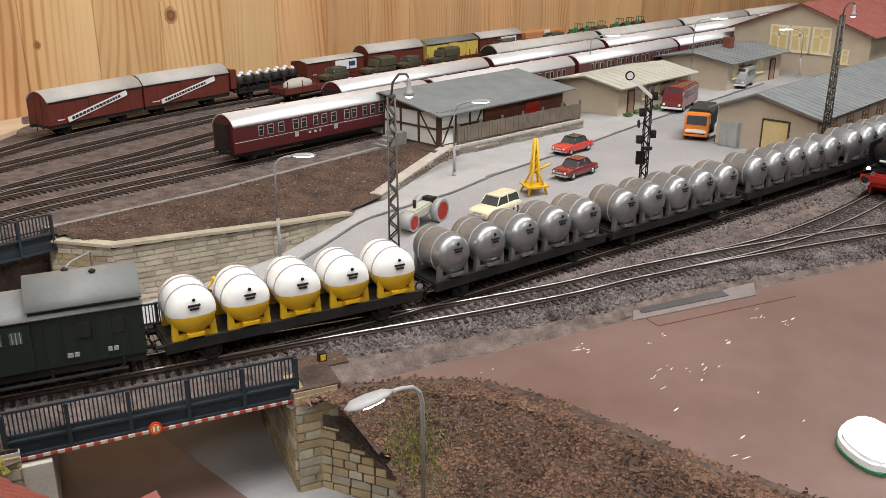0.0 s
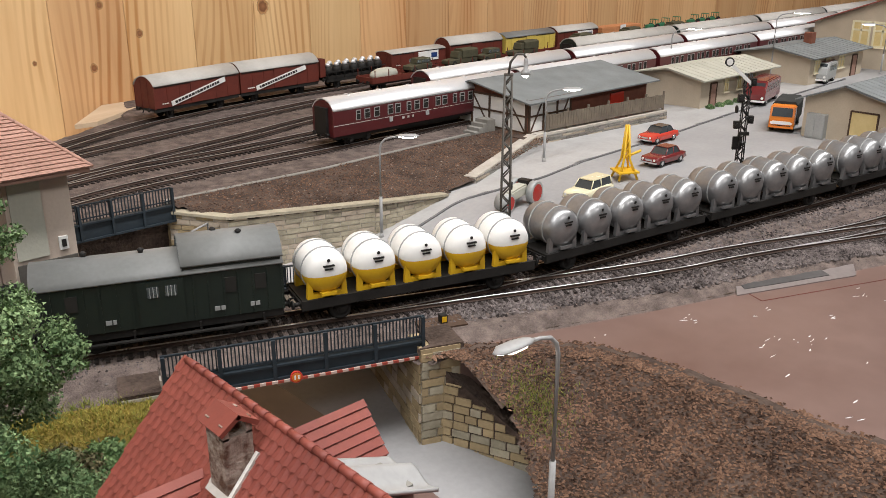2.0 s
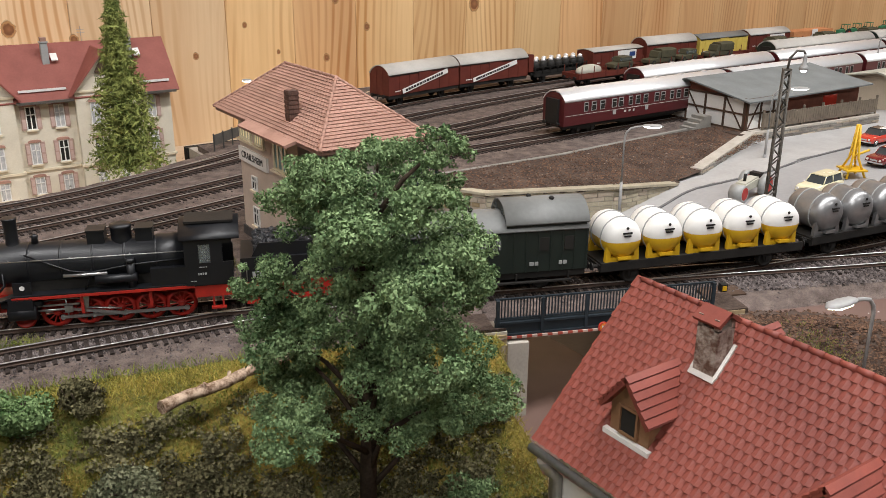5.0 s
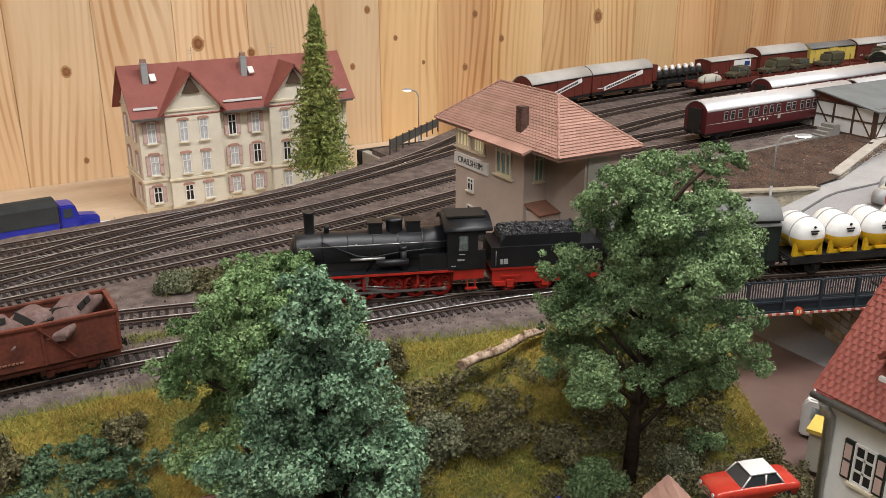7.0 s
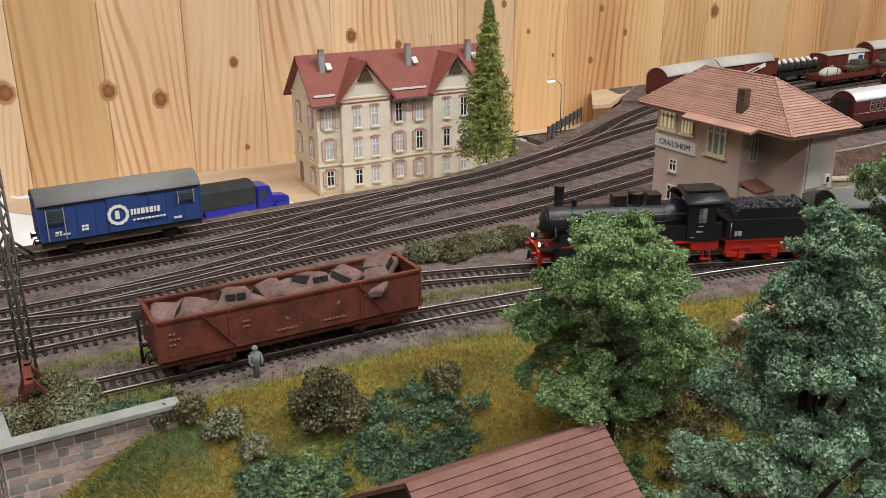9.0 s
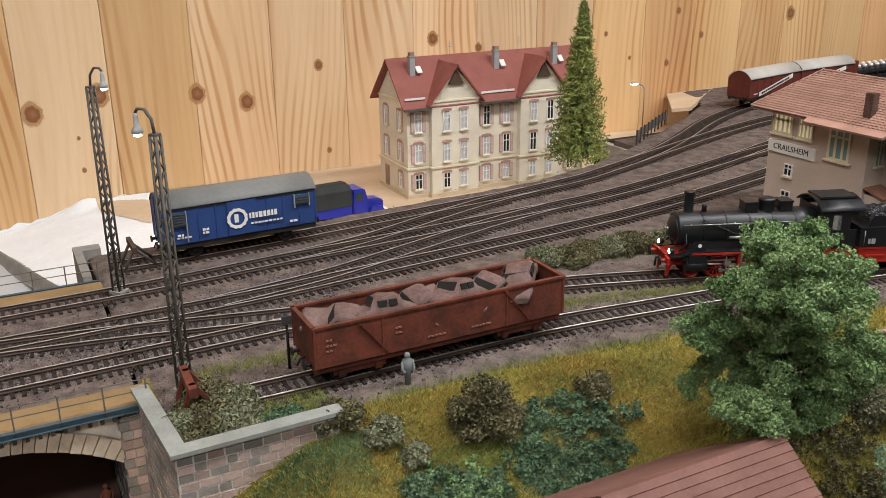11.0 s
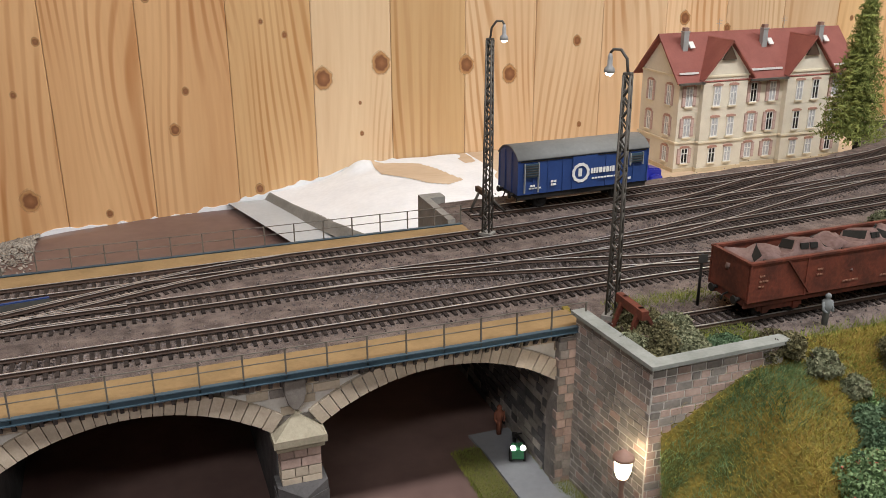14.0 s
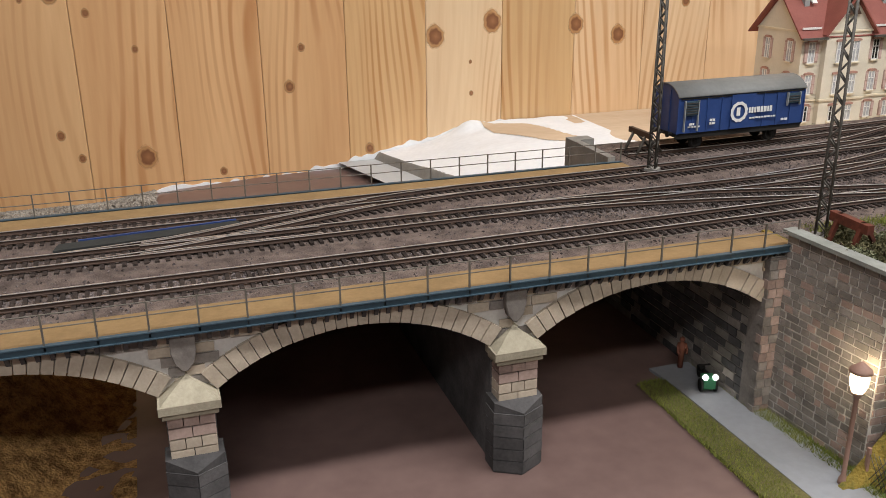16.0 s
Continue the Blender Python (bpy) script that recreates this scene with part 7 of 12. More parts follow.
# vans on the track nearest the wall
q = along("van_line", 0.372)
van(on_track("van_line", q + 0.062), 0.122, 0.0330, WAGR, ROOFL, 7, "red-brown goods van with a slanting white banner", "banner", "goods vans by the wall", h1=0.0375, rise=0.0105, seed=2)
van(on_track("van_line", q + 0.062 + 0.127), 0.122, 0.0330, WAGR, ROOFL, 7, "red-brown goods van with a slanting white banner", "banner", "goods vans by the wall", h1=0.0375, rise=0.0105, seed=5)


def pot_wagon(at):
    v = thing("pot_wagon", "dark open wagon carrying round acid jars", "freight wagon", at, "goods vans by the wall")
    L = 0.105
    underframe(v, L, 0.029)
    buffers(v, L)
    for x in (-0.032, 0.032):
        wheelset(v, x); axle_guards(v, x)
    bm = B(); box(bm, -L / 2, L / 2, -0.014, 0.014, 0.0135, 0.0165)
    part("floor", bm, MATTB, v)
    for i in range(7):
        for s in (-1, 1):
            x = -0.045 + i * 0.015
            bm = B(); lathe(bm, [(0.0042, 0.0165), (0.0062, 0.019), (0.0062, 0.0265), (0.004, 0.029)], 12, (x, s * 0.0068, 0))
            j = part("jar", bm, MATTB, v)
            bm = B(); lathe(bm, [(0.0038, 0.029), (0.003, 0.0325), (0.0012, 0.0335)], 12, (x, s * 0.0068, 0))
            part("lid", bm, SILVER, j, "pale domed lid")
    bm = B()
    for s in (-1, 1):
        box(bm, -L / 2, L / 2, s * 0.0145 - 0.0004, s * 0.0145 + 0.0004, 0.0215, 0.0228)
        for i in range(8):
            box(bm, -L / 2 + i * L / 7.05, -L / 2 + i * L / 7.05 + 0.001, s * 0.0145 - 0.0005, s * 0.0145 + 0.0005, 0.0135, 0.0240)
    part("side_rail", bm, MATTB, v)
    bm = B(); box(bm, -L / 2 - 0.009, -L / 2, -0.011, 0.011, 0.0165, 0.0400)
    part("brake_cabin", bm, WAGR, v, "red-brown brakeman's cabin")
    return v


q += 0.062 + 0.127 + 0.061
pot_wagon(on_track("van_line", q + 0.068))
q += 0.068 + 0.062
van(on_track("van_line", q + 0.058), 0.108, 0.032, WAGR, ROOFL, 6, "red-brown flat-roofed van with a white poster", "poster", "goods vans by the wall", h1=0.034, rise=0.003, seed=7)
van(on_track("van_line", q + 0.178), 0.115, 0.0325, WAGR, ROOFL, 6, "red-brown goods van with a high arched roof", None, "goods vans by the wall", h1=0.036, rise=0.0105, seed=8)
van(on_track("van_line", q + 0.305), 0.120, 0.0325, YELLOWB, ROOFG, 9, "pale yellow boarded refrigerator van", None, "goods vans by the wall", h1=0.037, rise=0.006, seed=9)
van(on_track("van_line", q + 0.428), 0.108, 0.0325, WAGR, ROOFL, 6, "red-brown goods van with a white poster", "poster", "goods vans by the wall", h1=0.036, rise=0.008, seed=10)


def flat_wagon(at, L, label, group="flat wagons of the freight train"):
    v = thing("flat_wagon", label, "freight wagon", at, group)
    bm = B(); box(bm, -L / 2, L / 2, -0.0155, 0.0155, 0.0125, 0.0145)
    part("floor", bm, WAGR, v)
    bm = B()
    for s in (-1, 1):
        box(bm, -L / 2, L / 2, s * 0.0158 - 0.0005, s * 0.0158 + 0.0005, 0.0110, 0.0185)
        box(bm, s * L / 2 - 0.0005, s * L / 2 + 0.0005, -0.0158, 0.0158, 0.0110, 0.0185)
    part("side_board", bm, WAGR, v, "low red-brown side boards")
    underframe(v, L, 0.030, 0.0115)
    buffers(v, L)
    for x in (-L * 0.32, L * 0.32):
        wheelset(v, x); axle_guards(v, x)
    for s in (-1, 1):
        for i in range(6):
            x = -L / 2 + 0.004 + i * (L - 0.008) / 5
            bm = B(); box(bm, x - 0.0005, x + 0.0005, s * 0.0164 - 0.0004, s * 0.0164 + 0.0004, 0.0115, 0.0275)
            part("stake", bm, WAGR, v)
    return v


# stacked lumber and machines beyond the yellow van
q += 0.428 + 0.058
m = on_track("van_line", q + 0.07)
flat_wagon(m, 0.13, "flat wagon under a stack of orange lumber", "goods vans by the wall")
lum = thing("lumber_stack", "stack of orange sawn lumber on a flat wagon", "lumber", m @ Matrix.Translation((0, 0, 0.0148)))
for i in range(5):
    for k in range(4):
        bm = B(); box(bm, -0.058, 0.058, -0.013 + i * 0.0053, -0.0082 + i * 0.0053, k * 0.0052, k * 0.0052 + 0.0048)
        part("beam", bm, LUMBER, lum)
bm = B(); box(bm, -0.008, 0.008, -0.0155, -0.0150, 0.002, 0.0225)
part("placard", bm, WHITEP, lum, "white placard")


def tractor(at, label="small green farm tractor"):
    v = thing("tractor", label, "tractor", at, "green machines on flat wagons")
    bm = B()
    prism(bm, [(-0.017, 0.006), (0.004, 0.006), (0.004, 0.015), (-0.016, 0.0145)], -0.0035, 0.0035, "y")
    part("bonnet", bevelled(bm, 0.0008), MGREEN, v)
    bm = B(); box(bm, 0.004, 0.012, -0.005, 0.005, 0.006, 0.012)
    box(bm, 0.004, 0.013, -0.0065, 0.0065, 0.0225, 0.0235)
    for x in (0.0045, 0.0125):
        for y in (-0.006, 0.006):
            box(bm, x - 0.0004, x + 0.0004, y - 0.0004, y + 0.0004, 0.012, 0.0225)
    part("cab", bm, MGREEN, v)
    for x, r in ((-0.012, 0.0045), (0.0085, 0.0078)):
        for s in (-1, 1):
            bm = B(); cyl(bm, (x, s * 0.0055, r), (x, s * 0.0088, r), r, None, 16)
            wv = part("wheel", bm, RUBBER, v)
            bm = B(); cyl(bm, (x, s * 0.0088, r), (x, s * 0.0091, r), r * 0.5, None, 12)
            part("rim", bm, REDP, wv)
    return v


for k in range(2):
    m = on_track("van_line", q + 0.145 + 0.075 + k * 0.14)
    flat_wagon(m, 0.13, "flat wagon carrying green farm machines", "goods vans by the wall")
    for dx in (-0.038, 0.0, 0.038):
        tractor(m @ Matrix.Translation((dx, 0, 0.0148)))


def jeep(at, label, tarp=False, L=0.042):
    """Military car or lorry, nose towards -x."""
    v = thing("army_lorry" if tarp else "army_car", label, "military vehicle", at, "vehicles on flat wagons")
    bm = B()
    prism(bm, [(-L / 2, 0.004), (L / 2, 0.004), (L / 2, 0.0115), (-L * 0.16, 0.0115), (-L * 0.2, 0.0108), (-L / 2, 0.0095)], -0.0085, 0.0085, "y")
    part("body", bevelled(bm, 0.0008), OLIVEP, v)
    if tarp:
        bm = B()
        prism(bm, [(-0.0092, 0.0115), (0.0092, 0.0115), (0.0092, 0.0215), (0.006, 0.0235), (-0.006, 0.0235), (-0.0092, 0.0215)], -L * 0.05, L / 2, "x")
        part("tarpaulin", bm, OLIVEP, v)
        bm = B(); prism(bm, [(-L * 0.22, 0.0115), (-L * 0.06, 0.0115), (-L * 0.06, 0.0205), (-L * 0.17, 0.0205)], -0.0082, 0.0082, "y")
        part("cab", bevelled(bm, 0.0006), OLIVEP, v)
    else:
        bm = B(); prism(bm, [(-L * 0.17, 0.0115), (L * 0.45, 0.0115), (L * 0.43, 0.0185), (-L * 0.11, 0.0185)], -0.0078, 0.0078, "y")
        part("cabin", bevelled(bm, 0.0006), OLIVEP, v)
        for s in (-1, 1):
            for x in (-0.005, 0.004, 0.012):
                bm = B(); box(bm, x - 0.0032, x + 0.0032, s * 0.0079 - 0.0002, s * 0.0079 + 0.0002, 0.0130, 0.0172)
                part("window", bm, PANE, v)
    for x in (-L * 0.32, L * 0.32):
        for s in (-1, 1):
            bm = B(); cyl(bm, (x, s * 0.0062, 0.0042), (x, s * 0.0092, 0.0042), 0.0042, None, 14)
            wv = part("wheel", bm, RUBBER, v)
            bm = B(); cyl(bm, (x, s * 0.0092, 0.0042), (x, s * 0.0094, 0.0042), 0.0022, None, 10)
            part("rim", bm, OLIVEP, wv)
    return v


q = along("stub", 0.665)
for k in range(6):
    m = on_track("stub", q + 0.066 + k * 0.138)
    flat_wagon(m, 0.130, "red-brown flat wagon with low side boards")
    if k == 0:
        t = thing("tarp_load", "camouflage tarpaulin over a boat-shaped load", "load", m @ Matrix.Translation((-0.030, 0, 0.0147)), "vehicles on flat wagons")
        bm = B()
        lathe(bm, [(0.001, -0.024), (0.006, -0.020), (0.0095, -0.008), (0.0095, 0.008), (0.006, 0.020), (0.001, 0.024)], 16, (0, 0, 0.0045), "x")
        for vv in bm.verts:
            vv.co.z = max(0, vv.co.z * 0.9)
        part("cover", bm, FELTL, t)
        jeep(m @ Matrix.Translation((0.034, 0, 0.0147)), "olive army staff car on a flat wagon")
    else:
        jeep(m @ Matrix.Translation((-0.022, 0, 0.0147)), "olive army lorry with canvas cover", True, 0.058)
        if k % 2:
            jeep(m @ Matrix.Translation((0.040, 0, 0.0147)), "olive army car on a flat wagon", False, 0.038)

# blue goods van on the stub track, buffer stop
bv = van(on_track("stub", along("stub", -0.3615)), 0.1150, 0.0325, BLUEP, ROOFG, 9, "blue goods van with white ring emblem", None, "", h0=0.0135, h1=0.0400, rise=0.0085, seed=20)
for s in (-1, 1):
    y = s * (0.0325 / 2 + 0.0014)
    bm = B()
    ring = [((0.0080 if i % 2 else 0.0074) * math.cos(a), (0.0080 if i % 2 else 0.0074) * math.sin(a)) for i, a in enumerate([2 * math.pi * i / 24 for i in range(24)])]
    inner = [(0.0054 * math.cos(a), 0.0054 * math.sin(a)) for a in [2 * math.pi * i / 24 for i in range(24)]]
    for k in range(24):
        prism(bm, [ring[k], ring[(k + 1) % 24], inner[(k + 1) % 24], inner[k]], y - 0.0002, y + 0.0002, "y", Matrix.Translation((-0.004, 0, 0.0265)))
    part("emblem_ring", bm, WHITEP, bv, "white ring emblem")
    bars(bv, Matrix.Translation((-0.0062, y, 0.0236)), 1, 0.0050, 0.0062, 0.001, WHITEP, 31)
    bars(bv, Matrix.Translation((0.0050, y, 0.0250)), 8, 0.0022, 0.0042, 0.0008, WHITEP, 32)
    bars(bv, Matrix.Translation((0.0060, y, 0.0205)), 9, 0.0020, 0.0012, 0.0007, WHITEP, 33)
    for x in (-0.0525, 0.0405):
        bm = B(); box(bm, x, x + 0.0115, y - 0.0004, y + 0.0004, 0.0270 if x < 0 else 0.0300, 0.0375)
        sh = part("louvre", bm, BEAM, bv, "louvred shutter")
        bm = B()
        for k in range(5 if x < 0 else 3):
            box(bm, x + 0.0004, x + 0.0111, y - 0.0008, y + 0.0008, 0.0280 + (0 if x < 0 else 0.0030) + k * 0.0019, 0.0288 + (0 if x < 0 else 0.0030) + k * 0.0019)
        part("slat", bm, IRON, sh)
        bm = B()
        for xx in (x - 0.0004, x + 0.0113):
            box(bm, xx, xx + 0.0006, y - 0.0009, y + 0.0009, 0.0150 if x < 0 else 0.0280, 0.0380)
        part("frame_bar", bm, GREYP, sh)
    for x, z in ((-0.048, 0.0195), (-0.030, 0.0215), (-0.030, 0.0190), (0.036, 0.0170)):
        bars(bv, Matrix.Translation((x, y, z)), 2, 0.0022, 0.0016, 0.0006, WHITEP, int(z * 1e4))
m = on_track("stub", 0.012)
st = thing("buffer_stop", "rusty rail-built buffer stop at the track end", "buffer stop", m)
for y in (-0.0085, 0.0085):
    bm = B()
    tube(bm, [(-0.004, y, -0.003), (0.004, y, 0.013)], 0.0011, 6)
    tube(bm, [(0.018, y, -0.001), (0.004, y, 0.013)], 0.0011, 6)
    part("strut", bm, MAST, st)
bm = B(); box(bm, 0.0025, 0.0055, -0.0145, 0.0145, 0.0110, 0.0150)
part("beam", bm, TIMBER, st, "wooden buffer beam")
# buffer stop and planks at the end of the siding
m = on_track("siding", 0.006)
st = thing("buffer_stop", "rusty buffer stop overgrown with weeds", "buffer stop", m)
for y in (-0.0085, 0.0085):
    bm = B()
    prism(bm, [(-0.006, -0.003), (-0.0045, -0.003), (0.002, 0.013), (0.0125, -0.002), (0.0145, -0.002), (0.003, 0.0155), (0.0, 0.0155)], y - 0.0012, y + 0.0012, "y")
    part("strut", bm, RUSTM, st)
bm = B(); box(bm, -0.001, 0.003, -0.014, 0.014, 0.0105, 0.0155)
part("beam", bevelled(bm, 0.0005), RUSTM, st, "rusty cross beam")


# ---- buildings ----
def window(parent, m, w, h, frame_mat=None, pane=None, cross=(1, 1), depth=0.0012, sill=True, name="window", hood=None):
    """A window facing -y at m (centre of its foot): reveal frame, pane, bars and sill."""
    fm = frame_mat or WHITEP
    f = part(name, (lambda bm: (box(bm, -w / 2, -w / 2 + w * 0.1, -depth, 0.0006, 0, h), box(bm, w / 2 - w * 0.1, w / 2, -depth, 0.0006, 0, h), box(bm, -w / 2 + w * 0.1, w / 2 - w * 0.1, -depth, 0.0006, h - w * 0.1, h), box(bm, -w / 2 + w * 0.1, w / 2 - w * 0.1, -depth, 0.0006, 0, w * 0.1), bm)[4])(B()), fm, parent, "", m)
    bm = B(); box(bm, -w / 2 + w * 0.1, w / 2 - w * 0.1, -0.0005, -0.0002, w * 0.1, h - w * 0.1)
    part("pane", bm, pane or DARKIN, f)
    bm = B()
    for i in range(cross[0]):
        x = -w / 2 + w * (i + 1) / (cross[0] + 1)
        box(bm, x - w * 0.05, x + w * 0.05, -depth * 0.8, -0.0004, w * 0.1, h - w * 0.1)
    for i in range(cross[1]):
        z = h * (i + 1) / (cross[1] + 1) if cross[1] > 1 else h * 0.64
        box(bm, -w / 2 + w * 0.1, w / 2 - w * 0.1, -depth * 0.8, -0.0004, z - w * 0.05, z + w * 0.05)
    part("glazing_bar", bm, fm, f)
    if sill:
        bm = B(); box(bm, -w * 0.62, w * 0.62, -0.0024, 0.0006, -0.0014, 0)
        part("sill", bm, TRIMC, f)
    if hood:
        bm = B()
        pts = [(-w * 0.66, h), (w * 0.66, h)] + [(w * 0.66 * math.cos(math.pi * k / 6), h + 0.0013 + w * 0.16 * math.sin(math.pi * k / 6)) for k in range(7)]
        prism(bm, pts, -0.0018, 0.0006, "y")
        part("lintel", bm, hood, f)
    return f


def shutters(parent, m, w, h, material):
    for s in (-1, 1):
        bm = B()
        box(bm, s * w * 0.76 - w * 0.23, s * w * 0.76 + w * 0.23, -0.0012, 0.0004, 0.0003, h)
        sh = part("shutter", bm, material, parent, "", m)
        for k in range(2):
            bm = B(); box(bm, s * w * 0.76 - w * 0.16, s * w * 0.76 + w * 0.16, -0.0016, -0.0010, h * (0.08 + 0.45 * k), h * (0.45 + 0.45 * k))
            part("panel", bm, SHUTP, sh)


def slab(bm, a, b, c, d, thick):
    """A flat roof plane through four corners, thick downwards."""
    top = [Vector(p) for p in (a, b, c, d)]
    n = (top[1] - top[0]).cross(top[3] - top[0]).normalized()
    if n.z < 0:
        n = -n
    t = [bm.verts.new(p) for p in top]
    u = [bm.verts.new(p - n * thick) for p in top]
    bm.faces.new(t); bm.faces.new(u[::-1])
    for i in range(4):
        bm.faces.new([t[i], t[(i + 1) % 4], u[(i + 1) % 4], u[i]])


SHUTP = pbr("shutter_panel", (0.58, 0.43, 0.38), (0.5, 0.36, 0.32), 0.6, 80, 600, 0.1)


def town_house():
    h = thing("town_house", "three-storey cream brick house with dark red roof", "house", None)
    x0, x1, y0, y1, zb, ze, zr = -0.1165, 0.1165, 0.9275, 1.003, -0.056, 0.0535, 0.0945
    yr = 0.9645
    bm = B()
    prism(bm, [(y0, zb), (y1, zb), (y1, ze), (yr, zr - 0.003), (y0, ze)], x0, x1, "x")
    body = part("wall", bm, CREAM, h, "cream brick walls")
    gables = ((-0.0615, 0.029), (0.0513, 0.029))
    yg = 0.9205
    for gx, hw in gables:
        bm = B()
        prism(bm, [(gx - hw, zb), (gx + hw, zb), (gx + hw, ze + 0.002), (gx, 0.0865), (gx - hw, ze + 0.002)], yg, y0 + 0.012, "y")
        part("gable_bay", bm, CREAM, h, "projecting gabled bay")
    # plinth and string courses
    for z, t, o, mt in ((zb, 0.005, 0.0014, PLINTH), (-0.0225, 0.0022, 0.0016, TRIMC), (0.0505, 0.002, 0.0012, TRIMC)):
        bm = B()
        box(bm, x0 - o, x1 + o, y0 - o, y1 + o, z, z + t)
        for gx, hw in gables:
            box(bm, gx - hw - o, gx + hw + o, yg - o, y0, z, z + t)
        part("string_course" if t < 0.004 else "plinth", bm, mt, h)
    # roof
    rf = part("roof", (lambda bm: (slab(bm, (x0 - 0.008, y0 - 0.008, ze - 0.0075), (x1 + 0.008, y0 - 0.008, ze - 0.0075), (x1 + 0.008, yr, zr), (x0 - 0.008, yr, zr), 0.0018), slab(bm, (x0 - 0.008, y1 + 0.008, ze - 0.0075), (x1 + 0.008, y1 + 0.008, ze - 0.0075), (x1 + 0.008, yr, zr), (x0 - 0.008, yr, zr), 0.0018), bm)[2])(B()), TILED, h, "dark red tiled roof")
    for gx, hw in gables:
        for s in (-1, 1):
            bm = B()
            slab(bm, (gx + s * (hw + 0.006), yg - 0.006, ze - 0.005), (gx + s * (hw + 0.006), yr - 0.028, ze - 0.005), (gx, yr, 0.0905), (gx, yg - 0.006, 0.0905), 0.0016)
            part("gable_roof", bm, TILED, rf)
        bm = B()
        box(bm, gx - 0.0085, gx + 0.0085, yg - 0.0028, yg, 0.0690, 0.0702)
        prism(bm, [(gx - 0.0085, 0.0702), (gx + 0.0085, 0.0702), (gx, 0.0845)], yg - 0.0022, yg - 0.0008, "y")
        part("gable_truss", bm, TIMBER, h, "carved timber gable ornament")
    for xa, xb in ((x0 - 0.003, gables[0][0] - 0.034), (gables[0][0] + 0.035, gables[1][0] - 0.035), (gables[1][0] + 0.035, x1)):
        bm = B(); box(bm, xa, xb, y0 - 0.0025, y0 - 0.0012, ze + 0.0008, ze + 0.0030)
        part("snow_guard", bm, WHITEP, rf, "pale snow guard rail")
        bm = B(); box(bm, xa - 0.004, xb + 0.004, y0 - 0.0108, y0 - 0.0082, ze - 0.0095, ze - 0.0072)
        part("gutter", bm, MAST, rf)
    for cx in (-0.0995, 0.006, 0.085):
        bm = B()
        box(bm, cx - 0.0032, cx + 0.0032, yr - 0.017, yr - 0.011, 0.070, 0.0965)
        box(bm, cx - 0.0038, cx + 0.0038, yr - 0.0176, yr - 0.0104, 0.0965, 0.0978)
        ch = part("chimney", bm, GREYP, h, "grey chimney with dark pots")
        bm = B(); box(bm, cx - 0.0028, cx + 0.0028, yr - 0.0165, yr - 0.0115, 0.0978, 0.1015)
        part("pot", bm, SHUT, ch)
        bm = B()
        slab(bm, (cx + 0.0045, yr - 0.0205, 0.0800), (cx + 0.0105, yr - 0.0205, 0.0800), (cx + 0.0105, yr - 0.0140, 0.0862), (cx + 0.0045, yr - 0.0140, 0.0862), 0.0015)
        part("skylight", bm, WHITEP, rf, "small bright skylight")
    for cx in (-0.045, 0.045):
        bm = B(); cyl(bm, (cx, yr + 0.001, zr - 0.002), (cx, yr + 0.001, zr + 0.014), 0.0003, None, 5)
        for z in (0.008, 0.011):
            cyl(bm, (cx - 0.004, yr + 0.001, zr + z), (cx + 0.004, yr + 0.001, zr + z), 0.0002, None, 5)
        part("antenna", bm, GREYP, h)
    # windows
    rows = ((-0.0455, 0.0175), (-0.0155, 0.0215), (0.0185, 0.0225))
    for r, (z, hh) in enumerate(rows):
        for cx, sh in ((-0.104, True), (-0.0725, False), (-0.0515, False), (-0.0185, True), (0.0075, True), (0.0395, False), (0.0620, False), (0.0965, True)):
            bay = any(abs(cx - gx) < hw for gx, hw in gables)
            y = yg if bay else y0
            m = Matrix.Translation((cx, y - 0.0002, z))
            wn = window(h, m, 0.0090, hh, WHITEP, PALEPANE if (r + int(cx * 1000)) % 4 else DARKIN, (1, 1), hood=TILEP)
            if sh:
                shutters(h, m, 0.0090, hh, SHUTH)
    for z, hh in rows:
        for cy in (0.946, 0.983):
            m = Matrix.Translation((x0 + 0.0002, cy, z)) @ Matrix.Rotation(-math.pi / 2, 4, "Z")
            if z < -0.04 and cy > 0.97:
                bm = B(); box(bm, -0.005, 0.005, -0.0012, 0.0004, -0.010, 0.018)
                part("door", bm, SHUT, h, "brown entrance door", m)
                continue
            window(h, m, 0.0080, hh, WHITEP, PALEPANE, (1, 1), hood=TILEP)
            shutters(h, m, 0.0080, hh, SHUTH)
    return h


town_house()


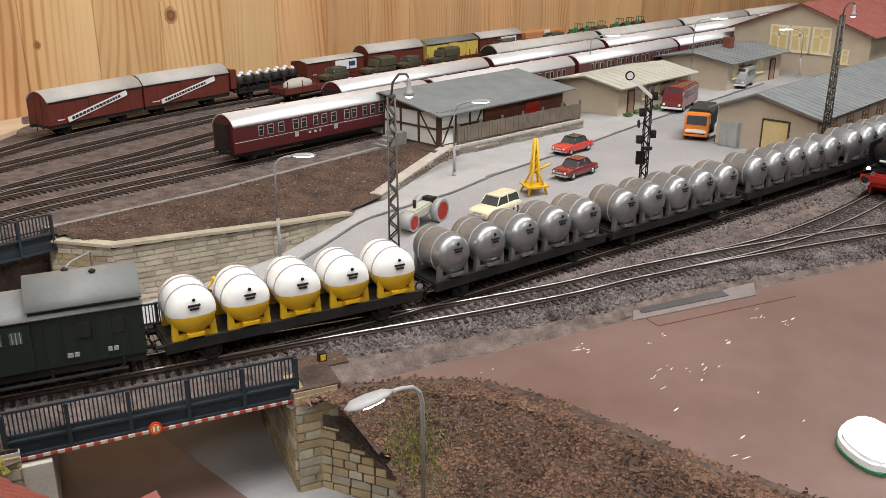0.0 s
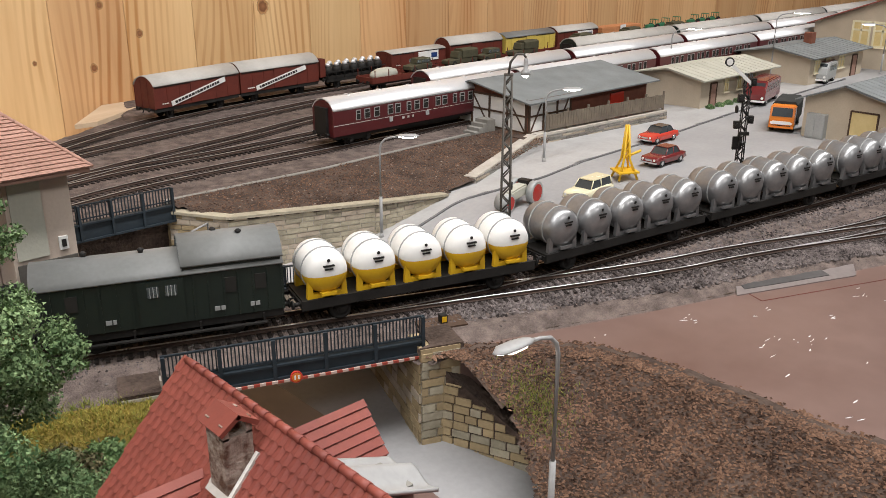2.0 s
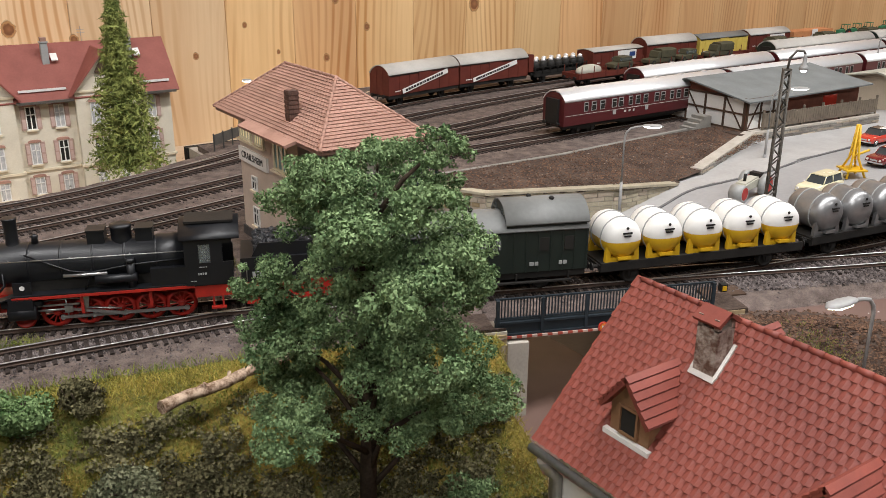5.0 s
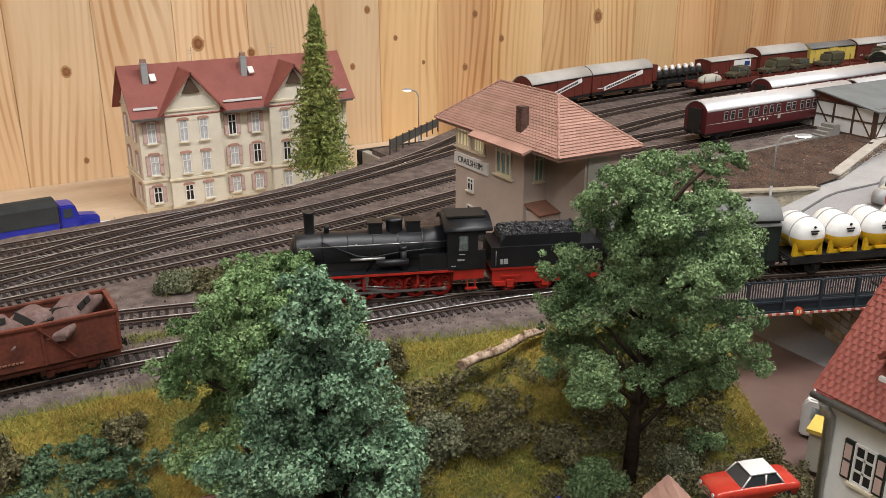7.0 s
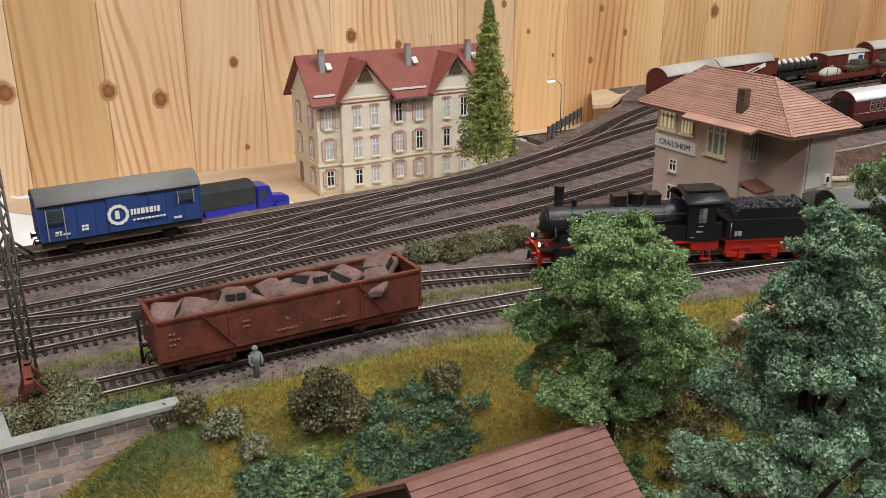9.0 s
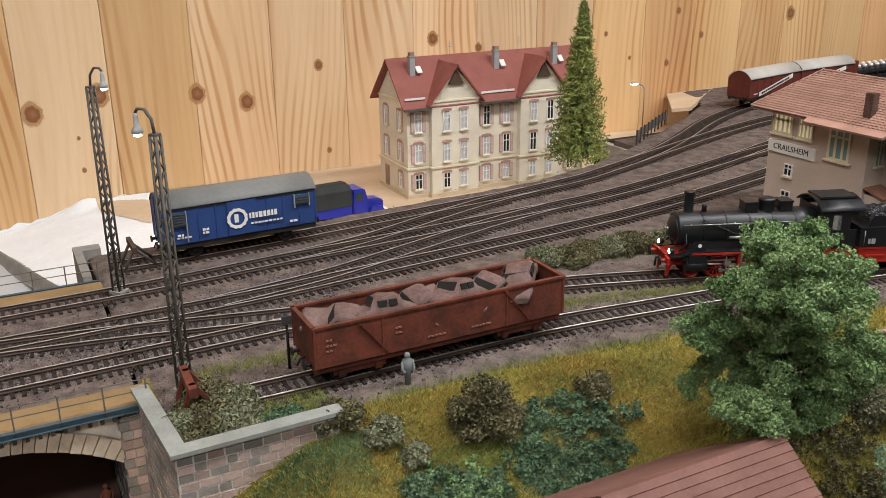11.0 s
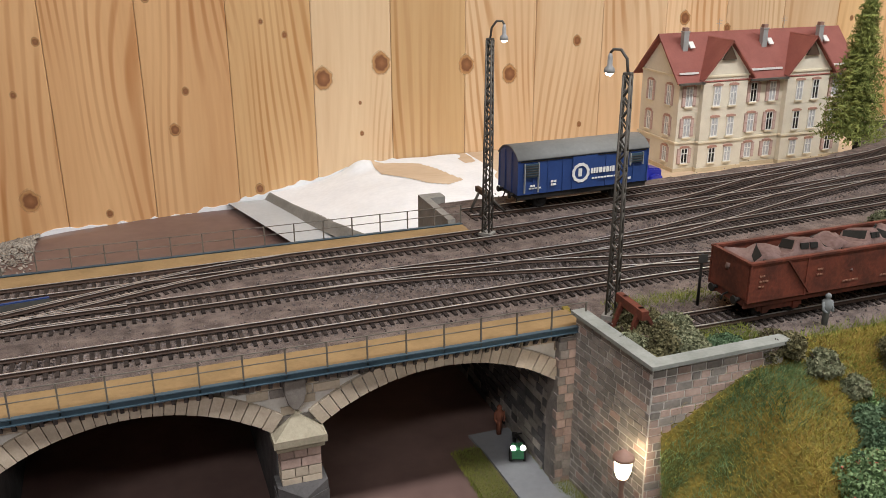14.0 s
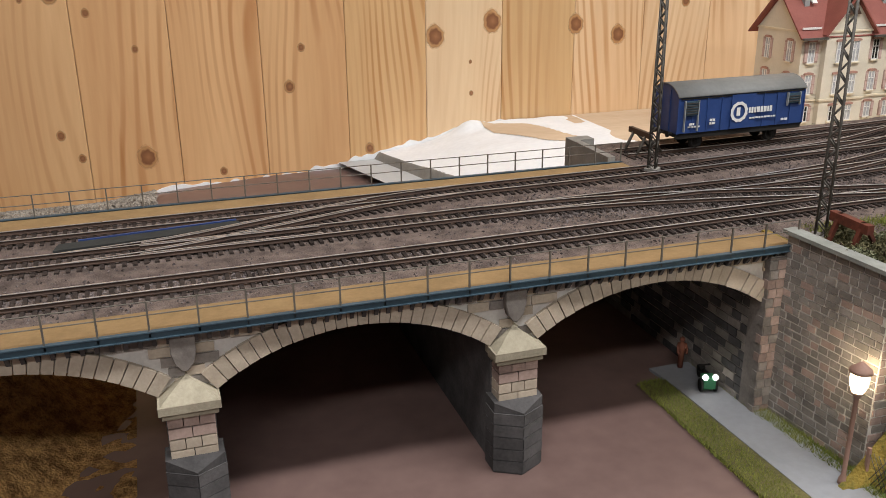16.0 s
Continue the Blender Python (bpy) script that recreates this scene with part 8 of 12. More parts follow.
def hip_tiles(parent, corners, ridge0, ridge1, material, rows=15):
    """Overlapping tile courses on one roof plane between an eave (two corners) and a ridge (two points)."""
    a, b = Vector(corners[0]), Vector(corners[1])
    c, d = Vector(ridge0), Vector(ridge1)
    n = (b - a).cross(c - a).normalized()
    if n.z < 0:
        n = -n
    for i in range(rows):
        k0, k1 = i / rows, (i + 1.25) / rows
        k1 = min(k1, 1.0)
        p0, p1 = a.lerp(c, k0), b.lerp(d, k0)
        q0, q1 = a.lerp(c, k1), b.lerp(d, k1)
        t = 0.00045
        L = (p1 - p0).length
        cnt = max(1, int(L / 0.0036))
        bm = B()
        for j in range(cnt):
            f0, f1 = (j + 0.04) / cnt, (j + 0.96) / cnt
            e = [p0.lerp(p1, f0) + n * t * 1.9, p0.lerp(p1, f1) + n * t * 1.9, q0.lerp(q1, f1) + n * t * 0.3, q0.lerp(q1, f0) + n * t * 0.3]
            m0, m1 = (e[0] + e[1]) / 2 + n * 0.0002, (e[2] + e[3]) / 2 + n * 0.00015
            v = [bm.verts.new(x) for x in (e[0], m0, e[1], e[2], m1, e[3])]
            w = [bm.verts.new(x - n * t) for x in (e[0], m0, e[1])]
            bm.faces.new([v[0], v[1], v[4], v[5]])
            bm.faces.new([v[1], v[2], v[3], v[4]])
            bm.faces.new([w[0], w[1], v[1], v[0]])
            bm.faces.new([w[1], w[2], v[2], v[1]])
        part("tile_course", bm, material, parent)


def text_plate(parent, words, m, size, material):
    """Lettering in the built-in font, turned into a mesh, facing -y."""
    cu = bpy.data.curves.new("lettering", "FONT")
    cu.body, cu.size, cu.extrude, cu.align_x, cu.align_y = words, size, 0.0001, "CENTER", "CENTER"
    tmp = bpy.data.objects.new("lettering", cu)
    me = bpy.data.meshes.new_from_object(tmp)
    bpy.data.objects.remove(tmp)
    me.transform(Matrix.Rotation(math.pi / 2, 4, "X"))
    me.materials.append(material)
    return part("lettering", me, material, parent, "", m)


def signal_box():
    h = thing("signal_box", "two-storey signal box with grey-brown walls and tiled hip roof", "signal box", None)
    xa, xb, ya, yb, zt = 0.0575, 0.110, 0.455, 0.590, 0.087
    xm, ym = 0.078, 0.497
    bm = B()
    prism(bm, [(xa, ym), (xm, ym), (xm, ya), (xb, ya), (xb, yb), (xa, yb)], -0.005, zt, "z")
    part("wall", bm, BOXWALL, h, "grey-brown rendered walls")
    bm = B(); prism(bm, [(xa - 0.0012, ym - 0.0012), (xm - 0.0012, ym - 0.0012), (xm - 0.0012, ya - 0.0012), (xb + 0.0012, ya - 0.0012), (xb + 0.0012, yb + 0.0012), (xa - 0.0012, yb + 0.0012)], -0.005, 0.003, "z")
    part("plinth", bm, DARKST, h)
    e = (0.0455, 0.119, 0.443, 0.603)
    ze, zr = 0.0865, 0.1165
    r0, r1 = (0.0855, 0.4975, zr), (0.0855, 0.5695, zr)
    c = [(e[0], e[2], ze), (e[1], e[2], ze), (e[1], e[3], ze), (e[0], e[3], ze)]
    bm = B()
    vs = [bm.verts.new(p) for p in c] + [bm.verts.new(p) for p in (r0, r1)]
    for f in ((0, 1, 4), (1, 2, 5, 4), (2, 3, 5), (3, 0, 4, 5), (3, 2, 1, 0)):
        bm.faces.new([vs[i] for i in f])
    rf = part("roof", bm, TILEP, h, "faded orange tiled hip roof")
    hip_tiles(rf, (c[3], c[0]), r1, r0, TILEP, 21)
    hip_tiles(rf, (c[0], c[1]), r0, r0, TILEP, 21)
    hip_tiles(rf, (c[1], c[2]), r0, r1, TILEP, 21)
    hip_tiles(rf, (c[2], c[3]), r1, r1, TILEP, 21)
    for p, q in ((c[0], r0), (c[1], r0), (c[2], r1), (c[3], r1), (r0, r1)):
        p, q = Vector(p), Vector(q)
        n = 12
        for i in range(n):
            bm = B()
            s0, s1 = p.lerp(q, i / n), p.lerp(q, (i + 1.1) / n)
            cyl(bm, s0 + Vector((0, 0, 0.0004)), s1 + Vector((0, 0, 0.0009)), 0.0011, 0.0009, 8)
            part("ridge_tile", bm, TILEP, rf)
    bm = B()
    slab(bm, (0.0385, 0.474, 0.0850), (0.0385, 0.543, 0.0850), (0.060, 0.548, 0.0925), (0.060, 0.470, 0.0925), 0.0018)
    part("bay_roof", bm, TILEP, rf, "low roof over the bay")
    bm = B(); box(bm, e[0] + 0.001, e[1] - 0.001, e[2] + 0.001, e[3] - 0.001, ze - 0.0022, ze - 0.0002)
    part("eaves_board", bm, SHUT, h)
    ch = part("chimney", (lambda bm: (box(bm, 0.0535, 0.0595, 0.4965, 0.5027, 0.086, 0.1115), bm)[1])(B()), BRICKD, h, "sooty brown brick chimney")
    for i in range(6):
        bm = B(); box(bm, 0.0532, 0.0598, 0.4962, 0.5030, 0.0955 + i * 0.0027, 0.0974 + i * 0.0027)
        part("brick_course", bm, BRICKD, ch)
    W = lambda y, z: Matrix.Translation((xa, y, z)) @ Matrix.Rotation(-math.pi / 2, 4, "Z")
    GLASSY = CURTAIN
    for y, w in ((0.5775, 0.0195), (0.5545, 0.0145)):
        window(h, W(y, 0.0665), w, 0.0180, CARCREAM, PANE, (3, 1))
        bm = B(); box(bm, -w / 2 + 0.001, w / 2 - 0.001, 0.0002, 0.0006, 0.001, 0.017)
        part("interior", bm, WARMIN, h, "lit room behind the glass", W(y, 0.0665) @ Matrix.Translation((0, -0.0009, 0)))
    window(h, W(0.522, 0.0560), 0.0200, 0.0285, CARCREAM, BLUEGL, (2, 1))
    window(h, W(0.567, 0.0335), 0.0085, 0.0100, WHITEP, DARKIN, (1, 1))
    window(h, W(0.567, 0.0080), 0.0095, 0.0135, WHITEP, DARKIN, (1, 1))
    window(h, Matrix.Translation((0.070, ym, 0.0560)), 0.0080, 0.0255, CARCREAM, BLUEGL, (1, 1))
    # name board
    bm = B(); box(bm, -0.0235, 0.0235, -0.0016, 0.0, -0.0048, 0.0048)
    nb = part("name_board", bm, WHITEP, h, "white station name board with black letters", W(0.5660, 0.0560))
    text_plate(nb, "CRAILSHEIM", Matrix.Translation((0, -0.0018, 0)), 0.0066, MATTB)
    # porch with its own little roof
    bm = B(); box(bm, 0.0600, 0.0775, 0.4800, 0.4965, -0.005, 0.0360)
    po = part("porch", bm, BOXWALL, h, "narrow stair porch")
    bm = B(); slab(bm, (0.0585, 0.4785, 0.0364), (0.0775, 0.4785, 0.0364), (0.0775, 0.497, 0.0410), (0.0585, 0.497, 0.0410), 0.0014)
    part("porch_roof", bm, SHUTD, po)
    window(po, Matrix.Translation((0.0600, 0.488, 0.0170)) @ Matrix.Rotation(-math.pi / 2, 4, "Z"), 0.0052, 0.0110, WHITEP, DARKIN, (0, 1))
    window(po, Matrix.Translation((0.0690, 0.480, 0.0170)), 0.0052, 0.0110, WHITEP, DARKIN, (0, 1))
    # blank panel and number plate on the south face
    bm = B(); box(bm, 0.0800, 0.0955, ya - 0.0012, ya + 0.0004, 0.0420, 0.0820)
    part("blind_panel", bm, FELTL, h, "pale blank panel")
    bm = B(); box(bm, 0.0795, 0.1095, ya - 0.0010, ya + 0.0002, 0.018, 0.0395)
    part("dark_panel", bm, MAST, h)
    bm = B(); box(bm, 0.1010, 0.1055, ya - 0.0014, ya, 0.0435, 0.0505)
    pl = part("plate", bm, WHITEP, h)
    bm = B(); box(bm, 0.1021, 0.1044, ya - 0.0018, ya - 0.0012, 0.0450, 0.0490)
    part("plate_bar", bm, MATTB, pl)
    return h


BLUEGL = pbr("tinted_window", (0.22, 0.34, 0.33), (0.16, 0.26, 0.26), 0.15, 60, 500, 0)
WARMIN = glow("lit_room", (0.75, 0.66, 0.42), 0.35)
signal_box()


def red_house():
    h = thing("village_house", "white village house with red tiled roof and dormers", "house", None)
    x0, x1, y0, y1 = 0.012, 0.085, 0.045, 0.204
    ze, zr, xr = 0.0423, 0.0900, 0.0485
    bm = B(); prism(bm, [(x0, -0.064), (x1, -0.064), (x1, ze), (xr, zr - 0.004), (x0, ze)], y0, y1, "y")
    part("wall", bm, WHITEP, h, "white rendered walls")
    c = [(0.0052, 0.035, ze - 0.0005), (0.0052, 0.2095, ze - 0.0005), (0.0918, 0.2095, ze - 0.0005), (0.0918, 0.035, ze - 0.0005)]
    r0, r1 = (xr, 0.035, zr), (xr, 0.2090, zr)
    rf = part("roof", (lambda bm: (slab(bm, c[0], c[1], r1, r0, 0.0018), slab(bm, c[3], c[2], r1, r0, 0.0018), bm)[2])(B()), TILE, h, "red tiled saddle roof")
    # single tiles, overlapping
    TV = ((-0.0015, 0, 0.0009), (0.0, -0.0003, 0.0011), (0.0015, 0, 0.0009), (0.0015, 0.0044, 0.0003), (0.0, 0.0044, 0.0007), (-0.0015, 0.0044, 0.0003), (-0.0015, 0, 0.0002), (0.0, 0, 0.0005), (0.0015, 0, 0.0002))
    TF = ((0, 1, 4, 5), (1, 2, 3, 4), (6, 7, 1, 0), (7, 8, 2, 1))
    bm = B()
    v = [bm.verts.new(p) for p in TV]
    for f in TF:
        bm.faces.new([v[i] for i in f])
    tile = mesh_of("roof_tile", bm, TILE)
    restv, restf, single = [], [], 0
    for side, (ea, eb) in enumerate(((c[0], c[1]), (c[2], c[3]))):
        a, b = Vector(ea), Vector(eb)
        up = (Vector((xr, a.y, zr)) - a)
        L, S = (b - a).length, up.length
        ux, uy = (b - a).normalized(), up.normalized()
        uz = ux.cross(uy)
        if uz.z < 0:
            ux, uz = -ux, -uz
            a = b
        rows = int(S / 0.0030)
        cnt = int(L / 0.0031)
        for i in range(rows):
            for j in range(cnt):
                p = a + uy * (i * S / rows) + ux * ((j + 0.5 + (0.22 if i % 2 else -0.22)) * L / cnt)
                m = Matrix((ux, uy, uz)).transposed().to_4x4()
                m.translation = p
                if side == 0 and p.y > 0.165 and single < 300:
                    part("roof_tile", tile, TILE, rf, "", m)
                    single += 1
                else:
                    n0 = len(restv)
                    restv += [tuple(m @ Vector(q)) for q in TV]
                    restf += [tuple(n0 + q for q in f) for f in TF]
    me = bpy.data.meshes.new("tile_field")
    me.from_pydata(restv, [], restf)
    tagged(part("tile_field", with_mat(me, TILE), TILE, rf), kind="stuff")
    for i in range(35):
        y = 0.0355 + i * 0.0049
        bm = B(); cyl(bm, (xr, y, zr + 0.0006), (xr, y + 0.0054, zr + 0.0006), 0.0012, 0.0010, 8)
        part("ridge_tile", bm, TILE, rf)
    for xe in (0.0040, 0.0930):
        bm = B(); tube(bm, [(xe, 0.035, ze - 0.0028), (xe, 0.2095, ze - 0.0028)], 0.0016, 8)
        part("gutter", bm, STEELM, h, "grey metal gutter")
    bm = B(); box(bm, 0.0052, 0.0918, 0.2112, 0.2130, ze - 0.003, ze)
    bm2 = B()
    for xa, xb in ((c[0][0], xr), (c[2][0], xr)):
        slab(bm2, (xa, 0.2084, ze + 0.0006), (xa, 0.2100, ze + 0.0006), (xb, 0.2100, zr + 0.0006), (xb, 0.2084, zr + 0.0006), 0.0024)
    bm.free()
    part("verge_board", bm2, TILE, h)
    bm = B()
    tube(bm, [(0.004, 0.203, ze - 0.004), (0.0065, 0.203, ze - 0.009), (0.0100, 0.203, ze - 0.013), (0.0100, 0.203, -0.060)], 0.0024, 10)
    part("downpipe", bm, STEELM, h, "grey metal downpipe")

    def dormer(y, side):
        """A gabled roof dormer, its face looking to the side."""
        sx = -1 if side == 0 else 1
        xf = xr + sx * 0.0325
        zf = zr - 0.0325 * (zr - ze) / (xr - 0.0052)
        d = thing("dormer", "", "")
        d.parent = h
        for k in ("label", "category"):
            if k in d:
                del d[k]
        bm = B()
        prism(bm, [(y - 0.0080, zf - 0.001), (y + 0.0080, zf - 0.001), (y + 0.0080, zf + 0.0120), (y, zf + 0.0205), (y - 0.0080, zf + 0.0120)], min(xf, xr - sx * -0.010), max(xf, xr - sx * -0.010), "x")
        bmesh.ops.recalc_face_normals(bm, faces=bm.faces)
        me = mesh_of("dormer", bm, LOGW)
        bpy.data.objects.remove(d)
        d = part("dormer", me, LOGW, h, "timber dormer with tiled gable roof")
        bm = B()
        for s in (-1, 1):
            slab(bm, (xf + sx * 0.0035, y + s * 0.0105, zf + 0.0095), (xr + sx * 0.006, y + s * 0.0105, zf + 0.0095), (xr + sx * 0.003, y, zf + 0.0225), (xf + sx * 0.0035, y, zf + 0.0225), 0.0014)
        part("dormer_roof", bm, TILE, d)
        for s in (-1, 1):
            for k in range(6):
                bm = B()
                f0, f1 = k / 6, (k + 1) / 6 + 0.02
                pa, pb = Vector((0, y + s * 0.0108, zf + 0.0098)), Vector((0, y, zf + 0.0229))
                q0, q1 = pa.lerp(pb, f0), pa.lerp(pb, min(1, f1))
                slab(bm, (xf + sx * 0.0038, q0.y, q0.z + 0.0008), (xr + sx * 0.006, q0.y, q0.z + 0.0008), (xr + sx * 0.006, q1.y, q1.z), (xf + sx * 0.0038, q1.y, q1.z), 0.0007)
                part("tile_course", bm, TILE, d)
        m = Matrix.Translation((xf, y, zf + 0.0015)) @ Matrix.Rotation(-math.pi / 2 if sx < 0 else math.pi / 2, 4, "Z")
        window(d, m, 0.0080, 0.0100, LOGW, DARKIN, (0, 0), sill=False)
        bm = B(); box(bm, min(xf, xf + sx * 0.0018), max(xf, xf + sx * 0.0018), y - 0.0095, y + 0.0095, zf - 0.0010, zf + 0.0008)
        part("lead_sill", bm, WHITEP, d, "pale flashing")
        # filler line where the dormer meets the roof
        bm = B()
        slab(bm, (xr + sx * 0.0045, y - 0.0110, zf + 0.0118), (xr + sx * 0.0070, y - 0.0110, zf + 0.0118), (xr + sx * 0.0050, y, zf + 0.0240), (xr + sx * 0.0028, y, zf + 0.0240), 0.0014)
        part("flashing", bm, WHITEP, d, "white sealing strip")

    dormer(0.1780, 0)
    dormer(0.112, 0)
    dormer(0.178, 1)
    dormer(0.112, 1)
    # chimney
    cx, cy = 0.0383, 0.1678
    bm = B(); box(bm, cx - 0.0038, cx + 0.0038, cy - 0.0038, cy + 0.0038, 0.0700, 0.0915)
    ch = part("chimney", bevelled(bm, 0.0004), CRUST, h, "crusted brick chimney with a tiled cap")
    for sx in (-1, 1):
        bm = B(); slab(bm, (cx + sx * 0.0052, cy - 0.0050, 0.0938), (cx + sx * 0.0052, cy + 0.0050, 0.0938), (cx, cy + 0.0050, 0.0972), (cx, cy - 0.0050, 0.0972), 0.0012)
        part("cap", bm, TILE, ch, "red tiled cap")
        for sy in (-1, 1):
            bm = B(); box(bm, cx + sx * 0.0030 - 0.0008, cx + sx * 0.0030 + 0.0008, cy + sy * 0.0030 - 0.0008, cy + sy * 0.0030 + 0.0008, 0.0910, 0.0950)
            part("cap_pier", bm, CRUST, ch)
    k = (zr - ze) / (xr - 0.0052)
    bm = B()
    zz = lambda x: zr - k * (xr - x) + 0.0022
    for xa, xb, ya, yb in ((cx - 0.0051, cx - 0.0039, cy - 0.0048, cy + 0.0048), (cx - 0.0039, cx + 0.0042, cy - 0.0050, cy - 0.0039), (cx - 0.0039, cx + 0.0042, cy + 0.0039, cy + 0.0050)):
        slab(bm, (xa, ya, zz(xa)), (xa, yb, zz(xa)), (xb, yb, zz(xb)), (xb, ya, zz(xb)), 0.0012)
    part("flashing", bm, PALEJ, ch, "crusty white flashing")
    me = sheet(0.050, 0.076, 0.1375, 0.1560, 0.0008, lambda x, y: 0.0845 - 0.40 * (x - 0.050) + 0.0012 * math.cos((y - 0.1468) * 560) - 18 * (y - 0.1468) ** 2)
    hd = part("roof_hood", with_mat(me, LAMPG), LAMPG, h, "pale grey scalloped metal hood")
    hd.modifiers.new("thickness", "SOLIDIFY").thickness = 0.001
    bm = B(); box(bm, 0.0535, 0.0705, 0.1405, 0.1530, 0.060, 0.0752)
    part("hood_box", bm, CONC, h)
    # windows with green shutters towards the lane
    for y in (0.185, 0.155, 0.12):
        for z in (-0.045, 0.004):
            m = Matrix.Translation((x0, y, z)) @ Matrix.Rotation(-math.pi / 2, 4, "Z")
            window(h, m, 0.0100, 0.0190, WHITEP, DARKIN, (1, 2))
            shutters(h, m, 0.0100, 0.0190, GREEN_D)
    for x in (0.030, 0.066):
        for z in (-0.045, 0.004):
            m = Matrix.Translation((x, y1, z)) @ Matrix.Rotation(math.pi, 4, "Z")
            window(h, m, 0.0100, 0.0190, WHITEP, DARKIN, (1, 2))
            shutters(h, m, 0.0100, 0.0190, GREEN_D)
    return h


LOGW = pbr("brown_timber", (0.26, 0.14, 0.07), (0.18, 0.095, 0.05), 0.65, 90, 600, 0.2)
red_house()


def low_house(name, label, x0, x1, y0, y1, zb, ze, zr, axis, roof_mat, wall_mat, over=0.006, doors=(), wins=(), ridge=None, chimney=None, boards=None):
    """A low building with a saddle roof; axis: the ridge's direction; ridge: where it lies across."""
    h = thing(name, label, "building", None)
    bm = B()
    if axis == "x":
        yr = ridge or (y0 + y1) / 2
        prism(bm, [(y0, zb), (y1, zb), (y1, ze), (yr, zr - 0.0015), (y0, ze)], x0, x1, "x")
    else:
        xr = ridge or (x0 + x1) / 2
        prism(bm, [(x0, zb), (x1, zb), (x1, ze), (xr, zr - 0.0015), (x0, ze)], y0, y1, "y")
    part("wall", bm, wall_mat, h)
    bm = B()
    if axis == "x":
        k0, k1 = (zr - ze) / (yr - y0), (zr - ze) / (y1 - yr)
        slab(bm, (x0 - over, y0 - over, ze - over * k0 + 0.001), (x1 + over, y0 - over, ze - over * k0 + 0.001), (x1 + over, yr, zr), (x0 - over, yr, zr), 0.0016)
        slab(bm, (x0 - over, y1 + over, ze - over * k1 + 0.001), (x1 + over, y1 + over, ze - over * k1 + 0.001), (x1 + over, yr, zr), (x0 - over, yr, zr), 0.0016)
    else:
        k0, k1 = (zr - ze) / (xr - x0), (zr - ze) / (x1 - xr)
        slab(bm, (x0 - over, y0 - over, ze - over * k0 + 0.001), (x0 - over, y1 + over, ze - over * k0 + 0.001), (xr, y1 + over, zr), (xr, y0 - over, zr), 0.0016)
        slab(bm, (x1 + over, y0 - over, ze - over * k1 + 0.001), (x1 + over, y1 + over, ze - over * k1 + 0.001), (xr, y1 + over, zr), (xr, y0 - over, zr), 0.0016)
    rf = part("roof", bm, roof_mat, h, "low felted roof")
    # seams of the roofing strips
    if axis == "x":
        n = int((x1 - x0) / 0.012)
        for i in range(n + 1):
            x = x0 - over + (x1 - x0 + 2 * over) * i / n
            bm = B()
            slab(bm, (x, y0 - over, ze - over * k0 + 0.0014), (x + 0.0008, y0 - over, ze - over * k0 + 0.0014), (x + 0.0008, yr, zr + 0.0004), (x, yr, zr + 0.0004), 0.0008)
            part("roof_seam", bm, roof_mat, rf)
    for (side, c, z, w, hh, pane, fm) in wins:
        m = {"s": Matrix.Translation((c, y0, z)), "w": Matrix.Translation((x0, c, z)) @ Matrix.Rotation(-math.pi / 2, 4, "Z")}[side]
        window(h, m, w, hh, fm, pane, (1, 1))
    for (side, c, w, hh, mt) in doors:
        m = {"s": Matrix.Translation((c, y0, zb)), "w": Matrix.Translation((x0, c, zb)) @ Matrix.Rotation(-math.pi / 2, 4, "Z")}[side]
        bm = B(); box(bm, -w / 2, w / 2, -0.0010, 0.0004, 0.0005, hh)
        d = part("door", bm, mt, h, "", m)
        bm = B()
        for s in (-1, 1):
            box(bm, s * w / 2 - 0.0008, s * w / 2 + 0.0008, -0.0016, 0.0004, 0.0005, hh)
        box(bm, -w / 2, w / 2, -0.0016, 0.0004, hh - 0.001, hh + 0.0006)
        part("door_frame", bm, TIMBER, d)
    if chimney:
        bm = B(); box(bm, chimney[0] - 0.007, chimney[0] + 0.007, chimney[1] - 0.006, chimney[1] + 0.006, ze, zr + 0.014)
        part("chimney", bm, SHEDR, h, "brick chimney")
    return h


# plain yellow stands in for lamplight in the panes; nothing glows
WARMW = pbr("painted_lit_window", (0.66, 0.53, 0.26), (0.56, 0.44, 0.2), 0.4, 60, 500, 0)
low_house("office_hut", "beige single-storey hut with pale felt roof and planted front", 0.934, 1.105, 0.592, 0.684, -0.0125, 0.0255, 0.0350, "x", FELTL, BEIGE, 0.010,
          doors=[("s", 0.962, 0.014, 0.030, SHUT)], wins=[("s", 0.993, 0.003, 0.010, 0.018, WARMW, CARCREAM), ("s", 1.025, 0.003, 0.010, 0.018, WARMW, CARCREAM), ("s", 1.062, 0.003, 0.010, 0.018, WARMW, CARCREAM)])
low_house("office_hut", "beige single-storey hut with grey felt roof and chimney", 1.200, 1.375, 0.582, 0.690, -0.0125, 0.0285, 0.0385, "x", FELT, BEIGE, 0.010,
          doors=[("s", 1.345, 0.016, 0.032, SHUT)], wins=[("s", 1.222, 0.004, 0.016, 0.019, WARMW, CARCREAM), ("s", 1.255, 0.004, 0.016, 0.019, WARMW, CARCREAM), ("s", 1.30, 0.004, 0.020, 0.019, WARMW, CARCREAM)], chimney=(1.29, 0.63))
low_house("long_depot", "long beige depot building with grey felt roof", 0.888, 1.50, 0.330, 0.437, -0.0125, 0.0300, 0.0475, "x", FELT, BEIGE, 0.008, ridge=0.393,
          doors=[("w", 0.372, 0.028, 0.034, WARMW)], wins=[("s", 0.93 + 0.045 * i, 0.004, 0.018, 0.016, WARMW, SHUT) for i in range(11)])
